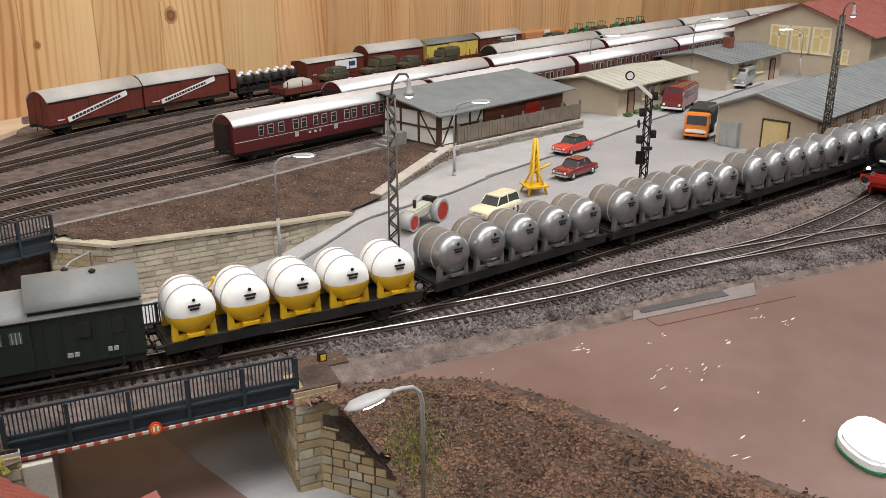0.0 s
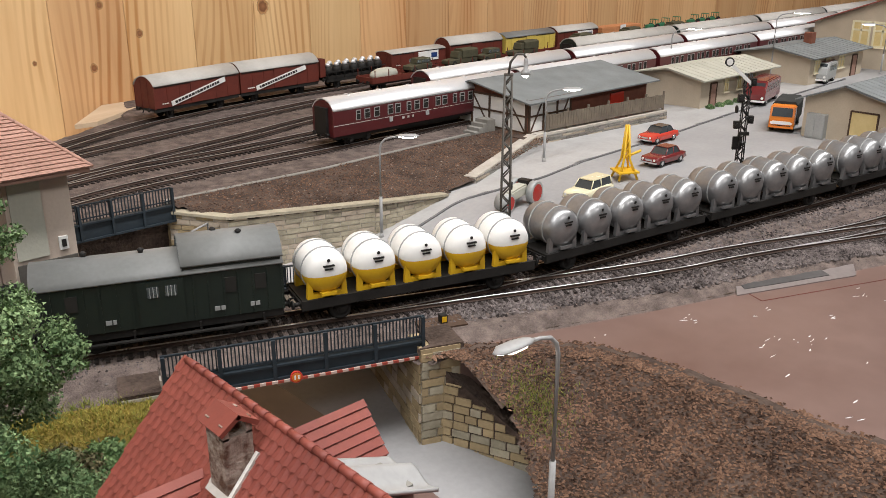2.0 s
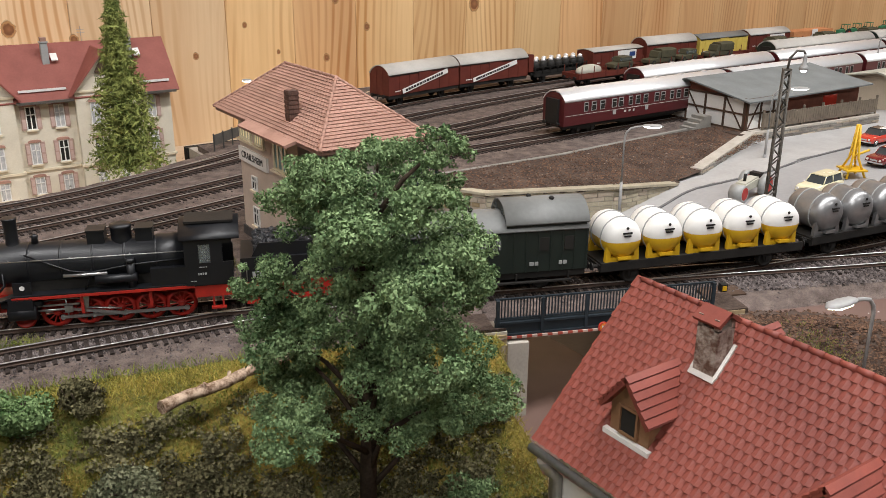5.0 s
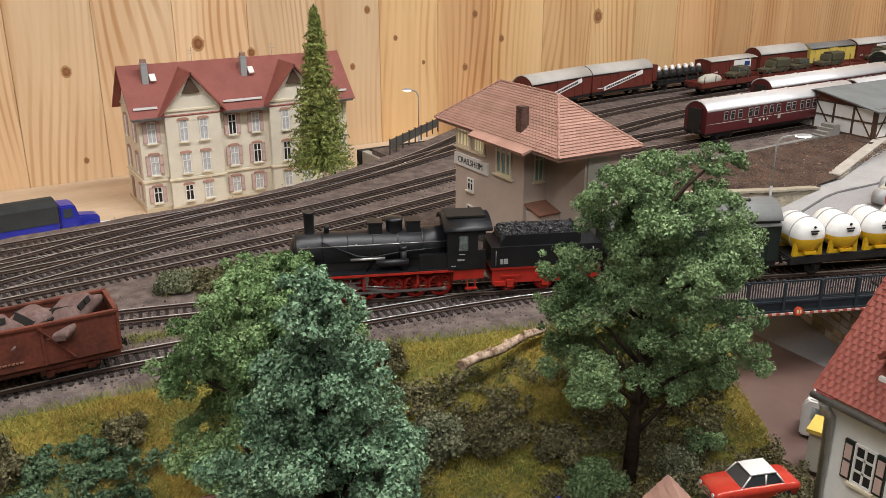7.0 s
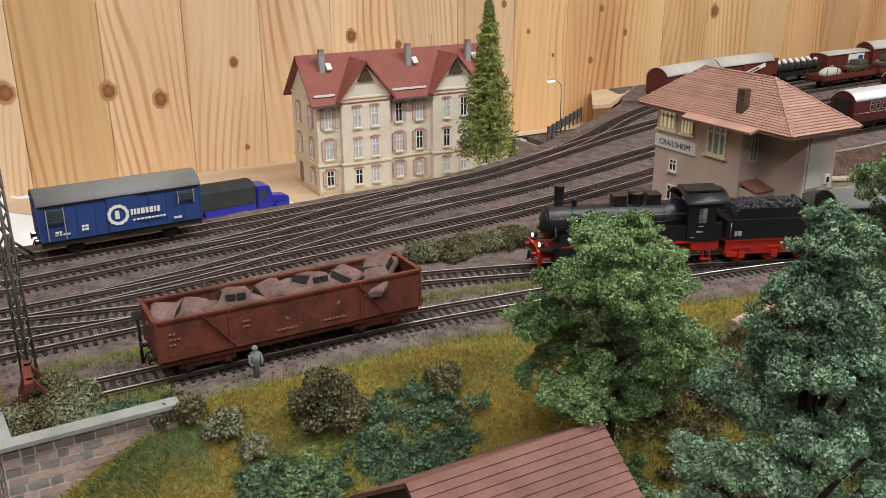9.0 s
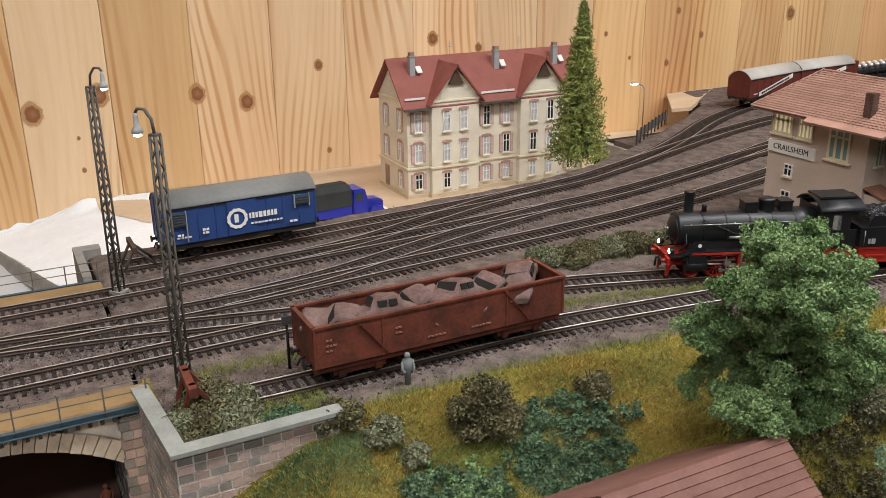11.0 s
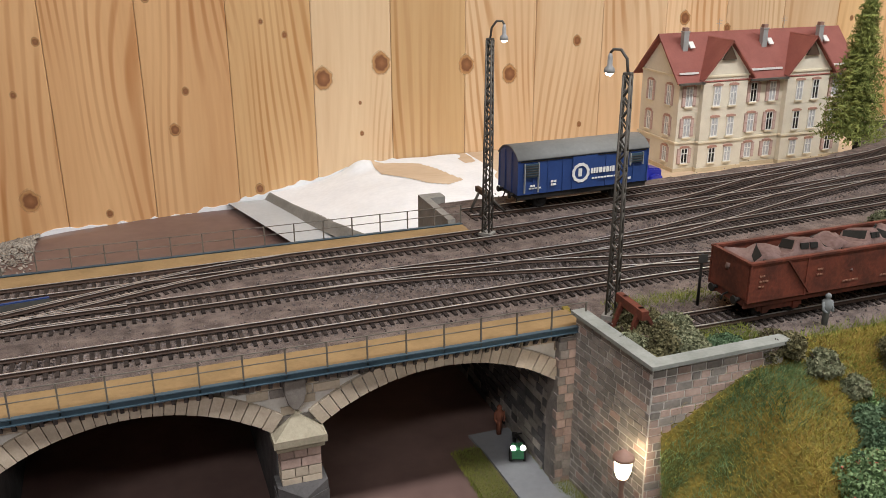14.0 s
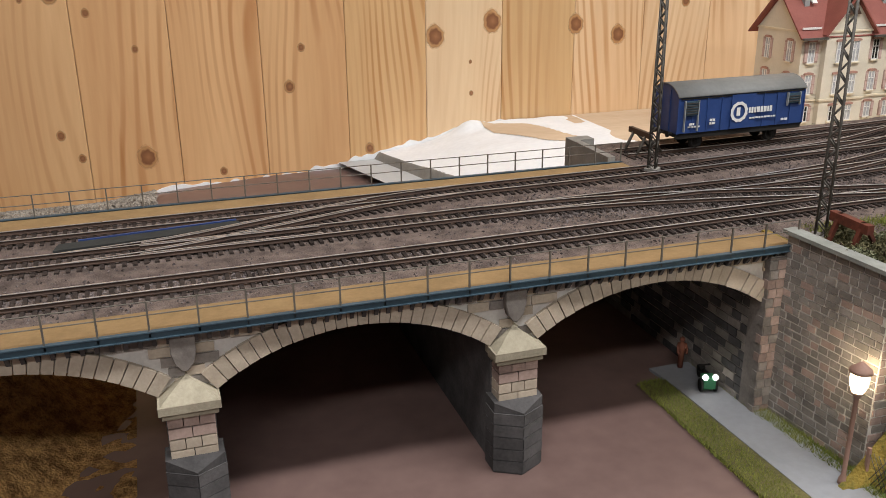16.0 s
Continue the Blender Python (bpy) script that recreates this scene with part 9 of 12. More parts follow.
st = low_house("station_hall", "large beige station hall with wide glazed gable", 1.43, 2.2, 0.470, 0.690, -0.0125, 0.0560, 0.0980, "x", TILED, BEIGE, 0.010,
               wins=[("w", 0.545 + 0.034 * i, 0.022, 0.030, 0.040, WARMW, CARCREAM) for i in range(3)] + [("w", 0.51, 0.010, 0.020, 0.022, WARMW, CARCREAM)])

# timber-framed goods shed on its plinth
sh = thing("goods_shed", "half-timbered goods shed with red-brown boards and grey roof", "shed", None)
bm = B(); prism(bm, [(0.612, -0.0025), (0.722, -0.0025), (0.722, 0.034), (0.690, 0.0440), (0.612, 0.0330)], 0.637, 0.846, "x")
part("wall", bm, SHEDR, sh, "red-brown boarded walls")
bm = B(); slab(bm, (0.628, 0.602, 0.0315), (0.858, 0.602, 0.0315), (0.858, 0.6905, 0.0460), (0.628, 0.6905, 0.0460), 0.0016)
slab(bm, (0.628, 0.730, 0.0325), (0.858, 0.730, 0.0325), (0.858, 0.6905, 0.0460), (0.628, 0.6905, 0.0460), 0.0016)
part("roof", bm, FELT, sh, "grey felted roof")
for side in range(2):
    n = 4 if side == 0 else 3
    for r in range(2):
        for i in range(n):
            bm = B()
            if side == 0:
                a, b = 0.6135 + 0.0265 * i + 0.0008, 0.6135 + 0.0265 * (i + 1) - 0.0012
                box(bm, 0.6362, 0.6372, a, b, -0.001 + 0.0175 * r, 0.0145 + 0.0165 * r)
            else:
                a, b = 0.6385 + 0.022 * i + 0.0008, 0.6385 + 0.022 * (i + 1) - 0.0012
                box(bm, a, b, 0.6112, 0.6122, -0.001 + 0.0175 * r, 0.0145 + 0.0150 * r)
            part("infill_panel", bm, WHITEP, sh, "whitewashed brick infill")
    for i in range(n + 1):
        bm = B()
        if side == 0:
            box(bm, 0.6352, 0.6374, 0.6125 + 0.0265 * i, 0.6147 + 0.0265 * i, -0.002, 0.0335)
        else:
            box(bm, 0.6372 + 0.022 * i, 0.6394 + 0.022 * i, 0.6102, 0.6124, -0.002, 0.0325)
        part("timber_post", bm, TIMBER, sh)
    for z in (-0.0024, 0.0148, 0.0312):
        bm = B()
        if side == 0:
            box(bm, 0.6350, 0.6373, 0.6120, 0.7210, z, z + 0.0018)
        else:
            box(bm, 0.6370, 0.7060, 0.6100, 0.6123, z, z + 0.0018)
        part("timber_rail", bm, TIMBER, sh)
    for i in (0, 2):
        bm = B()
        if side == 0:
            prism(bm, [(0.6145 + 0.0265 * i, 0.0), (0.6165 + 0.0265 * i, 0.0), (0.640 + 0.0265 * i, 0.031), (0.638 + 0.0265 * i, 0.031)], 0.6354, 0.6370, "x")
        else:
            prism(bm, [(0.640 + 0.022 * i, 0.0), (0.642 + 0.022 * i, 0.0), (0.6595 + 0.022 * i, 0.031), (0.6575 + 0.022 * i, 0.031)], 0.6104, 0.6120, "y")
        part("timber_brace", bm, TIMBER, sh)
bm = B(); box(bm, 0.775, 0.800, 0.6105, 0.6122, -0.002, 0.024)
part("door", bm, CARRED, sh, "red sliding door")
# concrete steps by the shed
stp = thing("steps", "small grey concrete steps at the yard edge", "steps", None, "", "structure")
for i in range(4):
    bm = B(); box(bm, 0.596 + 0.006 * i, 0.626, 0.648, 0.666, -0.004 + 0.0035 * i, -0.0005 + 0.0035 * i)
    part("step", bm, CONC, stp)
# wall and fence below the shed
stone_wall("forecourt_wall", "pale grey layered stone wall below the shed", (0.505, 0.5555), (0.640, 0.5995), (-0.013, -0.0015), -0.02, [ARCHST, CONC, GREYST], 0.0026, 0.012, 0.03, 0.012)
stone_wall("forecourt_wall_long", "pale grey layered stone wall below the shed", (0.640, 0.5995), (0.852, 0.585), (-0.0015, -0.0015), -0.02, [ARCHST, CONC, GREYST], 0.0024, 0.012, 0.03, 0.012)
bm = B(); prism(bm, [(0.618, 0.600), (0.640, 0.606), (0.852, 0.592), (0.875, 0.70), (0.618, 0.67)], -0.02, -0.0025, "z")
structure("shed_plateau", bm, DIRT, "earth plateau under the goods shed", "earth")
fn = thing("board_fence", "weathered brown board fence on the stone wall", "fence", None)
for i in range(7):
    k = i / 6
    bm = B(); box(bm, 0.655 + 0.195 * k - 0.001, 0.655 + 0.195 * k + 0.001, 0.6015 - 0.0125 * k, 0.6035 - 0.0125 * k, -0.002, 0.0205)
    part("post", bm, FENCE, fn)
for i in range(48):
    k = i / 48
    bm = B(); box(bm, 0.655 + 0.195 * k, 0.655 + 0.195 * k + 0.0038, 0.6010 - 0.0125 * k, 0.6018 - 0.0125 * k, 0.001, 0.0170 + rng.uniform(-0.0006, 0.0006))
    part("board", bm, FENCE, fn)


# ---- huts among the gardens ----
def garden_hut(name, label, cx, cy, zr, lx, depth, drop, mat, zb):
    h = thing(name, label, "hut", None)
    bm = B(); prism(bm, [(cy - depth + 0.006, zb), (cy + depth - 0.006, zb), (cy + depth - 0.006, zr - drop + 0.004), (cy, zr - 0.002), (cy - depth + 0.006, zr - drop + 0.004)], cx - lx / 2 + 0.006, cx + lx / 2 - 0.006, "x")
    part("wall", bm, TIMBER, h, "dark boarded walls")
    bm = B()
    for s in (-1, 1):
        slab(bm, (cx - lx / 2, cy + s * depth, zr - drop), (cx + lx / 2, cy + s * depth, zr - drop), (cx + lx / 2, cy, zr), (cx - lx / 2, cy, zr), 0.0014)
    rf = part("roof", bm, mat, h, "red-brown ribbed roof")
    rows = int(math.hypot(depth, drop) / 0.0042)
    for s in (-1, 1):
        for i in range(rows):
            k0, k1 = i / rows, (i + 1.1) / rows
            bm = B()
            slab(bm, (cx - lx / 2, cy + s * depth * (1 - k0), zr - drop * (1 - k0) + 0.0011), (cx + lx / 2, cy + s * depth * (1 - k0), zr - drop * (1 - k0) + 0.0011), (cx + lx / 2, cy + s * depth * max(0, 1 - k1), zr - drop * max(0, 1 - k1) + 0.0004), (cx - lx / 2, cy + s * depth * max(0, 1 - k1), zr - drop * max(0, 1 - k1) + 0.0004), 0.0008)
            part("tile_course", bm, mat, rf)
    return h


PINKT = pbr("pinkish_roof", (0.205, 0.105, 0.085), (0.145, 0.073, 0.060), 0.7, 60, 500, 0.2, vary=0.06)
garden_hut("garden_hut", "garden hut with a pinkish ribbed saddle roof", -0.2705, 0.310, 0.0110, 0.100, 0.062, 0.045, PINKT, -0.085)
gh = garden_hut("small_shed", "small shed with an orange tiled gable roof", 0, 0, 0, 0.036, 0.017, 0.019, TILEP, -0.05)
gh.matrix_basis = Matrix.Translation((-0.030, 0.246, -0.0235)) @ Matrix.Rotation(radians(62), 4, "Z")


# ---- street lamps, masts and signals ----
def street_lamp(x, y, z0, top, ang, arm=0.026, label="slim grey street lamp with a lit oval head", size=1.0):
    at = Matrix.Translation((x, y, z0)) @ Matrix.Rotation(ang, 4, "Z")
    l = thing("street_lamp", label, "street lamp", at, "street lamps")
    H = top - z0
    bm = B()
    cyl(bm, (0, 0, 0), (0, 0, H * 0.42), 0.0014 * size, 0.0013 * size, 10)
    cyl(bm, (0, 0, -0.001), (0, 0, 0.004), 0.0021 * size, 0.0019 * size, 10)
    part("post", bm, LAMPG, l)
    bm = B()
    pts = [(0, 0, H * 0.42), (0, 0, H - 0.010)] + [(arm * 0.36 * (1 - math.cos(a)), 0, H - 0.010 + 0.010 * math.sin(a)) for a in (0.5, 1.0, 1.57)] + [(arm * 0.55, 0, H + 0.0006)]
    tube(bm, pts, 0.00085 * size, 8)
    part("arm", bm, LAMPG, l)
    bm = B()
    lathe(bm, [(0.0008, arm * 0.5), (0.0026 * size, arm * 0.62), (0.0034 * size, arm * 0.85), (0.0032 * size, arm * 1.08), (0.0008, arm * 1.22)], 14, (0, 0, H + 0.001), "x")
    for v in bm.verts:
        v.co.z = H + 0.001 + (v.co.z - H - 0.001) * (0.55 if v.co.z > H + 0.001 else 0.15)
    hd = part("head", bm, LAMPG, l, "flat grey lamp head")
    bm = B()
    lathe(bm, [(0.0006, arm * 0.58), (0.0024 * size, arm * 0.70), (0.0028 * size, arm * 0.95), (0.0006, arm * 1.16)], 14, (0, 0, H + 0.0004), "x")
    for v in bm.verts:
        v.co.z = H + 0.0004 - abs(v.co.z - H - 0.0004) * 0.5
    part("lamp_glass", bm, CLAMP, hd, "lit white underside")
    return l


street_lamp(0.2115, 0.2125, chip_z(0.2115, 0.2125), 0.0455, math.pi - 0.05, 0.030, "slim grey street lamp with a lit head on the earth slope", 1.15)
street_lamp(0.386, 0.545, road_z(0.386, 0.54), 0.0440, -0.75, 0.026)
street_lamp(0.596, 0.553, road_z(0.596, 0.55), 0.0560, -0.75, 0.028)
street_lamp(1.03, 0.702, -0.0125, 0.0700, -0.75, 0.034)
street_lamp(1.200, 0.640, -0.0125, 0.0850, -0.75, 0.040)
street_lamp(1.389, 0.557, -0.0125, 0.0620, 2.4, 0.034)
street_lamp(1.52, 0.455, -0.0125, 0.1000, -0.75, 0.045)
street_lamp(0.2255, 0.952, -0.055, 0.0405, 2.6, 0.016)
wl = thing("leaning_lamp", "lit lamp on a thin leaning pole by the underpass", "street lamp", None, "street lamps")
bm = B(); tube(bm, [(0.2585, 0.598, -0.058), (0.2585, 0.598, -0.012), (0.235, 0.577, -0.008), (0.196, 0.551, -0.0205)], 0.0008, 6)
part("pole", bm, LAMPG, wl)
bm = B(); lathe(bm, [(0.0006, -0.010), (0.0030, -0.006), (0.0036, 0.004), (0.0008, 0.009)], 12, (0, 0, 0), "x")
for v in bm.verts:
    v.co.z *= 0.45
part("head", bm, CLAMP, wl, "lit white lamp head", Matrix.Translation((0.186, 0.5440, -0.0215)) @ Matrix.Rotation(0.6, 4, "Z"))


def lattice_mast(x, y, z0, top, ang, label, w=0.0052):
    at = Matrix.Translation((x, y, z0)) @ Matrix.Rotation(ang, 4, "Z")
    l = thing("lattice_mast", label, "lamp mast", at, "lattice masts")
    H = top - z0
    bm = B()
    for sx in (-1, 1):
        for sy in (-1, 1):
            b0, b1 = w / 2, w * 0.34
            tube(bm, [(sx * b0, sy * b0, 0), (sx * b1, sy * b1, H)], 0.00075, 4)
    part("frame", bm, MAST, l)
    n = int(H / 0.0055)
    bm = B()
    for i in range(n):
        za, zb = H * i / n, H * (i + 1) / n
        k0, k1 = w / 2 + (w * 0.34 - w / 2) * i / n, w / 2 + (w * 0.34 - w / 2) * (i + 1) / n
        s = 1 if i % 2 else -1
        for f in (-1, 1):
            tube(bm, [(-s * k0, f * k0, za), (s * k1, f * k1, zb)], 0.00052, 4)
            tube(bm, [(f * k0, -s * k0, za), (f * k1, s * k1, zb)], 0.00052, 4)
    part("lattice", bm, MAST, l)
    bm = B(); box(bm, -w * 0.9, w * 0.9, -w * 0.9, w * 0.9, -0.002, 0.003)
    part("footing", bm, CONC, l)
    bm = B(); box(bm, -w * 0.42, w * 0.42, -w * 0.42, w * 0.42, H, H + 0.0012)
    tube(bm, [(0, 0, H), (0.001, 0, H + 0.008), (0.0045, 0, H + 0.0125), (0.0085, 0, H + 0.0125), (0.0100, 0, H + 0.0105)], 0.0008, 6)
    part("bracket", bm, MAST, l)
    bm = B(); lathe(bm, [(0.0008, 0.0105), (0.0013, 0.0085), (0.0014, 0.0040), (0.0026, 0.0028), (0.0030, 0.0010), (0.0024, 0.0004)], 14, (0.0100, 0, H))
    hd = part("lamp_head", bm, LAMPG, l, "grey bell-shaped lamp head")
    bm = B(); lathe(bm, [(0.0008, -0.0012), (0.0020, -0.0004), (0.0022, 0.0008), (0.0016, 0.0016)], 12, (0.0100, 0, H))
    part("lamp_bulb", bm, CLAMP, hd, "lit bulb")
    return l


lattice_mast(-0.4545, 0.6615, -0.004, 0.1340, -0.8, "grey lattice lamp mast beside the stub track")
lattice_mast(-0.4440, 0.5040, -0.004, 0.1330, 2.3, "grey lattice lamp mast on the abutment")
lattice_mast(0.3400, 0.3640, -0.006, 0.1180, -0.75, "rusty lattice lamp mast beside the main line", 0.0062)
lattice_mast(0.8700, 0.3150, -0.006, 0.1300, -0.75, "grey lattice lamp mast beside the depot")

sg = thing("semaphore_signal", "black lattice semaphore signal with raised arm", "signal", Matrix.Translation((0.5690, 0.3345, -0.005)) @ Matrix.Rotation(-0.75, 4, "Z"))
bm = B()
for sx in (-1, 1):
    for sy in (-1, 1):
        tube(bm, [(sx * 0.0026, sy * 0.0026, 0), (sx * 0.0018, sy * 0.0018, 0.104)], 0.0005, 4)
for i in range(17):
    s = 1 if i % 2 else -1
    for f in (-1, 1):
        tube(bm, [(-s * 0.0024, f * 0.0024, i * 0.006), (s * 0.0023, f * 0.0023, i * 0.006 + 0.006)], 0.0004, 4)
        tube(bm, [(f * 0.0024, -s * 0.0024, i * 0.006), (f * 0.0023, s * 0.0023, i * 0.006 + 0.006)], 0.0004, 4)
part("mast", bm, MATTB, sg)
bm = B()
box(bm, -0.021, 0.004, -0.0040, -0.0034, -0.0012, 0.0012, Matrix.Translation((0.0, 0, 0.098)) @ Matrix.Rotation(0.72, 4, "Y"))
arm = part("signal_arm", bm, WHITEP, sg, "white signal arm")
bm = B()
cyl(bm, (-0.0165, -0.0043, 0.1128), (-0.0165, -0.0035, 0.1128), 0.0034, None, 16)
part("arm_disc", bm, MATTB, arm)
bm = B(); cyl(bm, (-0.0165, -0.0045, 0.1128), (-0.0165, -0.0042, 0.1128), 0.0024, None, 16)
part("disc_face", bm, WHITEP, arm)
for z, dx in ((0.098, 0.003), (0.086, -0.005), (0.070, 0.004), (0.066, -0.006)):
    bm = B(); box(bm, dx - 0.002, dx + 0.002, -0.0045, -0.001, z - 0.0028, z + 0.0028)
    cyl(bm, (dx, -0.0046, z), (dx, -0.0062, z), 0.0015, None, 10)
    part("signal_lantern", bm, MATTB, sg)
bm = B()
lathe(bm, [(0.0022, -0.0004), (0.0030, -0.0004), (0.0030, 0.0004), (0.0022, 0.0004)], 16, (-0.0075, -0.004, 0.078), "x")
box(bm, -0.004, 0.004, -0.004, -0.002, 0.058, 0.0605)
box(bm, -0.006, 0.001, 0.001, 0.003, 0.046, 0.056)
part("signal_gear", bm, MATTB, sg)

# warm lamp at the abutment, with its light
wl = thing("park_lamp", "lit warm white lantern on a rusty post", "lamp", Matrix.Translation((-0.4795, 0.4265, -0.103)))
bm = B()
lathe(bm, [(0.0026, 0), (0.0022, 0.003), (0.0012, 0.006), (0.0012, 0.0480), (0.0020, 0.0500), (0.0030, 0.0520)], 12)
part("post", bm, SHUT, wl)
bm = B(); lathe(bm, [(0.0028, 0.0520), (0.0042, 0.0560), (0.0044, 0.0610), (0.0036, 0.0625)], 14)
part("lantern_glass", bm, WLAMP, wl, "glowing white glass")
bm = B(); lathe(bm, [(0.0056, 0.0625), (0.0052, 0.0640), (0.0026, 0.0660), (0.0010, 0.0675)], 14)
part("lantern_roof", bm, SHUT, wl)


# ---- road vehicles ----
def car(at, paint, label, roof=None, L=0.050, W=0.0195, H=0.0165, estate=False, group="cars in the street"):
    """A saloon or estate car, nose towards -x."""
    v = thing("car", label, "car", at, group)
    bm = B()
    secs = []
    prof = [(-0.5, 0.30, 0.46, 0.86), (-0.485, 0.22, 0.55, 0.93), (-0.42, 0.20, 0.60, 0.98), (-0.20, 0.20, 0.63, 1.0), (0.30, 0.20, 0.64, 1.0), (0.43, 0.20, 0.60, 0.97), (0.49, 0.24, 0.56, 0.92), (0.5, 0.30, 0.48, 0.86)]
    for x, lo, hi, w in prof:
        hw = W / 2 * w
        secs.append([bm.verts.new((x * L, y, z)) for y, z in ((-hw * 0.95, lo * H), (-hw, (lo + hi) / 2 * H), (-hw * 0.96, hi * H * 0.97), (-hw * 0.86, hi * H), (hw * 0.86, hi * H), (hw * 0.96, hi * H * 0.97), (hw, (lo + hi) / 2 * H), (hw * 0.95, lo * H))])
    for a, b in zip(secs, secs[1:]):
        for k in range(8):
            bm.faces.new([a[k], a[(k + 1) % 8], b[(k + 1) % 8], b[k]]).smooth = k in (1, 2, 3, 4, 5)
    bm.faces.new(secs[0][::-1]); bm.faces.new(secs[-1])
    body = part("body", bm, paint, v)
    back = 0.44 if estate else 0.30
    bm = B()
    for (xa, xb, za, hw) in ((-0.19, back, 0.62, 0.86), ):
        lo = [(-0.20 * L, -W * 0.42, 0.61 * H), (-0.20 * L, W * 0.42, 0.61 * H), (back * L, W * 0.42, 0.61 * H), (back * L, -W * 0.42, 0.61 * H)]
        hi = [(-0.09 * L, -W * 0.36, 0.97 * H), (-0.09 * L, W * 0.36, 0.97 * H), ((back - (0.03 if estate else 0.09)) * L, W * 0.36, 0.97 * H), ((back - (0.03 if estate else 0.09)) * L, -W * 0.36, 0.97 * H)]
        a, b = [bm.verts.new(p) for p in lo], [bm.verts.new(p) for p in hi]
        bm.faces.new(a[::-1]); bm.faces.new(b)
        for i in range(4):
            bm.faces.new([a[i], a[(i + 1) % 4], b[(i + 1) % 4], b[i]])
    part("glasshouse", bm, CARGL, v, "dark car windows")
    bm = B()
    prism(bm, [(-0.10 * L, -W * 0.37), ((back - (0.02 if estate else 0.08)) * L, -W * 0.37), ((back - (0.02 if estate else 0.08)) * L, W * 0.37), (-0.10 * L, W * 0.37)], 0.955 * H, 1.02 * H, "z")
    part("roof", bevelled(bm, 0.0008, 2), roof or paint, v)
    bm = B()
    for s in (-1, 1):
        for xa, xb in ((-0.195, -0.095), (back * 0.28, back * 0.28), (back, back - (0.03 if estate else 0.09))):
            tube(bm, [(xa * L, s * W * 0.425, 0.61 * H), (xb * L, s * W * 0.365, 0.98 * H)], 0.0005, 5)
    part("window_post", bm, roof or paint, v)
    for s in (-1, 1):
        for x in (-0.31, 0.30):
            r = H * 0.24
            bm = B(); cyl(bm, (x * L, s * W * 0.34, r), (x * L, s * W * 0.49, r), r, None, 16)
            wv = part("wheel", bm, RUBBER, v)
            bm = B(); cyl(bm, (x * L, s * W * 0.49, r), (x * L, s * W * 0.505, r), r * 0.58, r * 0.5, 12)
            part("hubcap", bm, CHROME, wv)
    for x, s in ((-0.505, -1), (0.505, 1)):
        bm = B(); box(bm, x * L - 0.0008, x * L + 0.0008, -W * 0.46, W * 0.46, 0.25 * H, 0.34 * H)
        part("bumper", bm, CHROME, v)
    for y in (-W * 0.33, W * 0.33):
        bm = B(); cyl(bm, (-0.497 * L, y, 0.45 * H), (-0.507 * L, y, 0.45 * H), 0.0012, None, 10)
        part("headlight", bm, WHITEP, v)
        bm = B(); box(bm, 0.497 * L, 0.506 * L, y - 0.0012, y + 0.0012, 0.42 * H, 0.50 * H)
        part("tail_light", bm, CARRED, v)
    bm = B(); box(bm, -0.505 * L, -0.495 * L, -W * 0.2, W * 0.2, 0.38 * H, 0.48 * H)
    part("grille", bm, CHROME, v)
    return v


CARGL = pbr("car_glass", (0.05, 0.06, 0.065), (0.04, 0.045, 0.05), 0.08, 60, 500, 0)


def on_road(x, y, deg, z=None):
    zz = road_z(x, y) if z is None else z
    return Matrix.Translation((x, y, zz + 0.0004)) @ Matrix.Rotation(radians(deg), 4, "Z")


car(on_road(0.748, 0.5255, 188 - 180 - 8), CARRED, "bright red hardtop coupe with dark roof in the street", CARGL)
car(on_road(0.672, 0.468, 0), CARWINE, "dark wine-red saloon in the street")
car(on_road(0.538, 0.452, 4), CARCREAM, "cream estate car in the street", None, 0.050, 0.020, 0.0180, True)
car(on_road(0.0405, 0.2620, -18, -0.0575), CARRED, "red saloon with a white roof parked by the house", WHITEP)


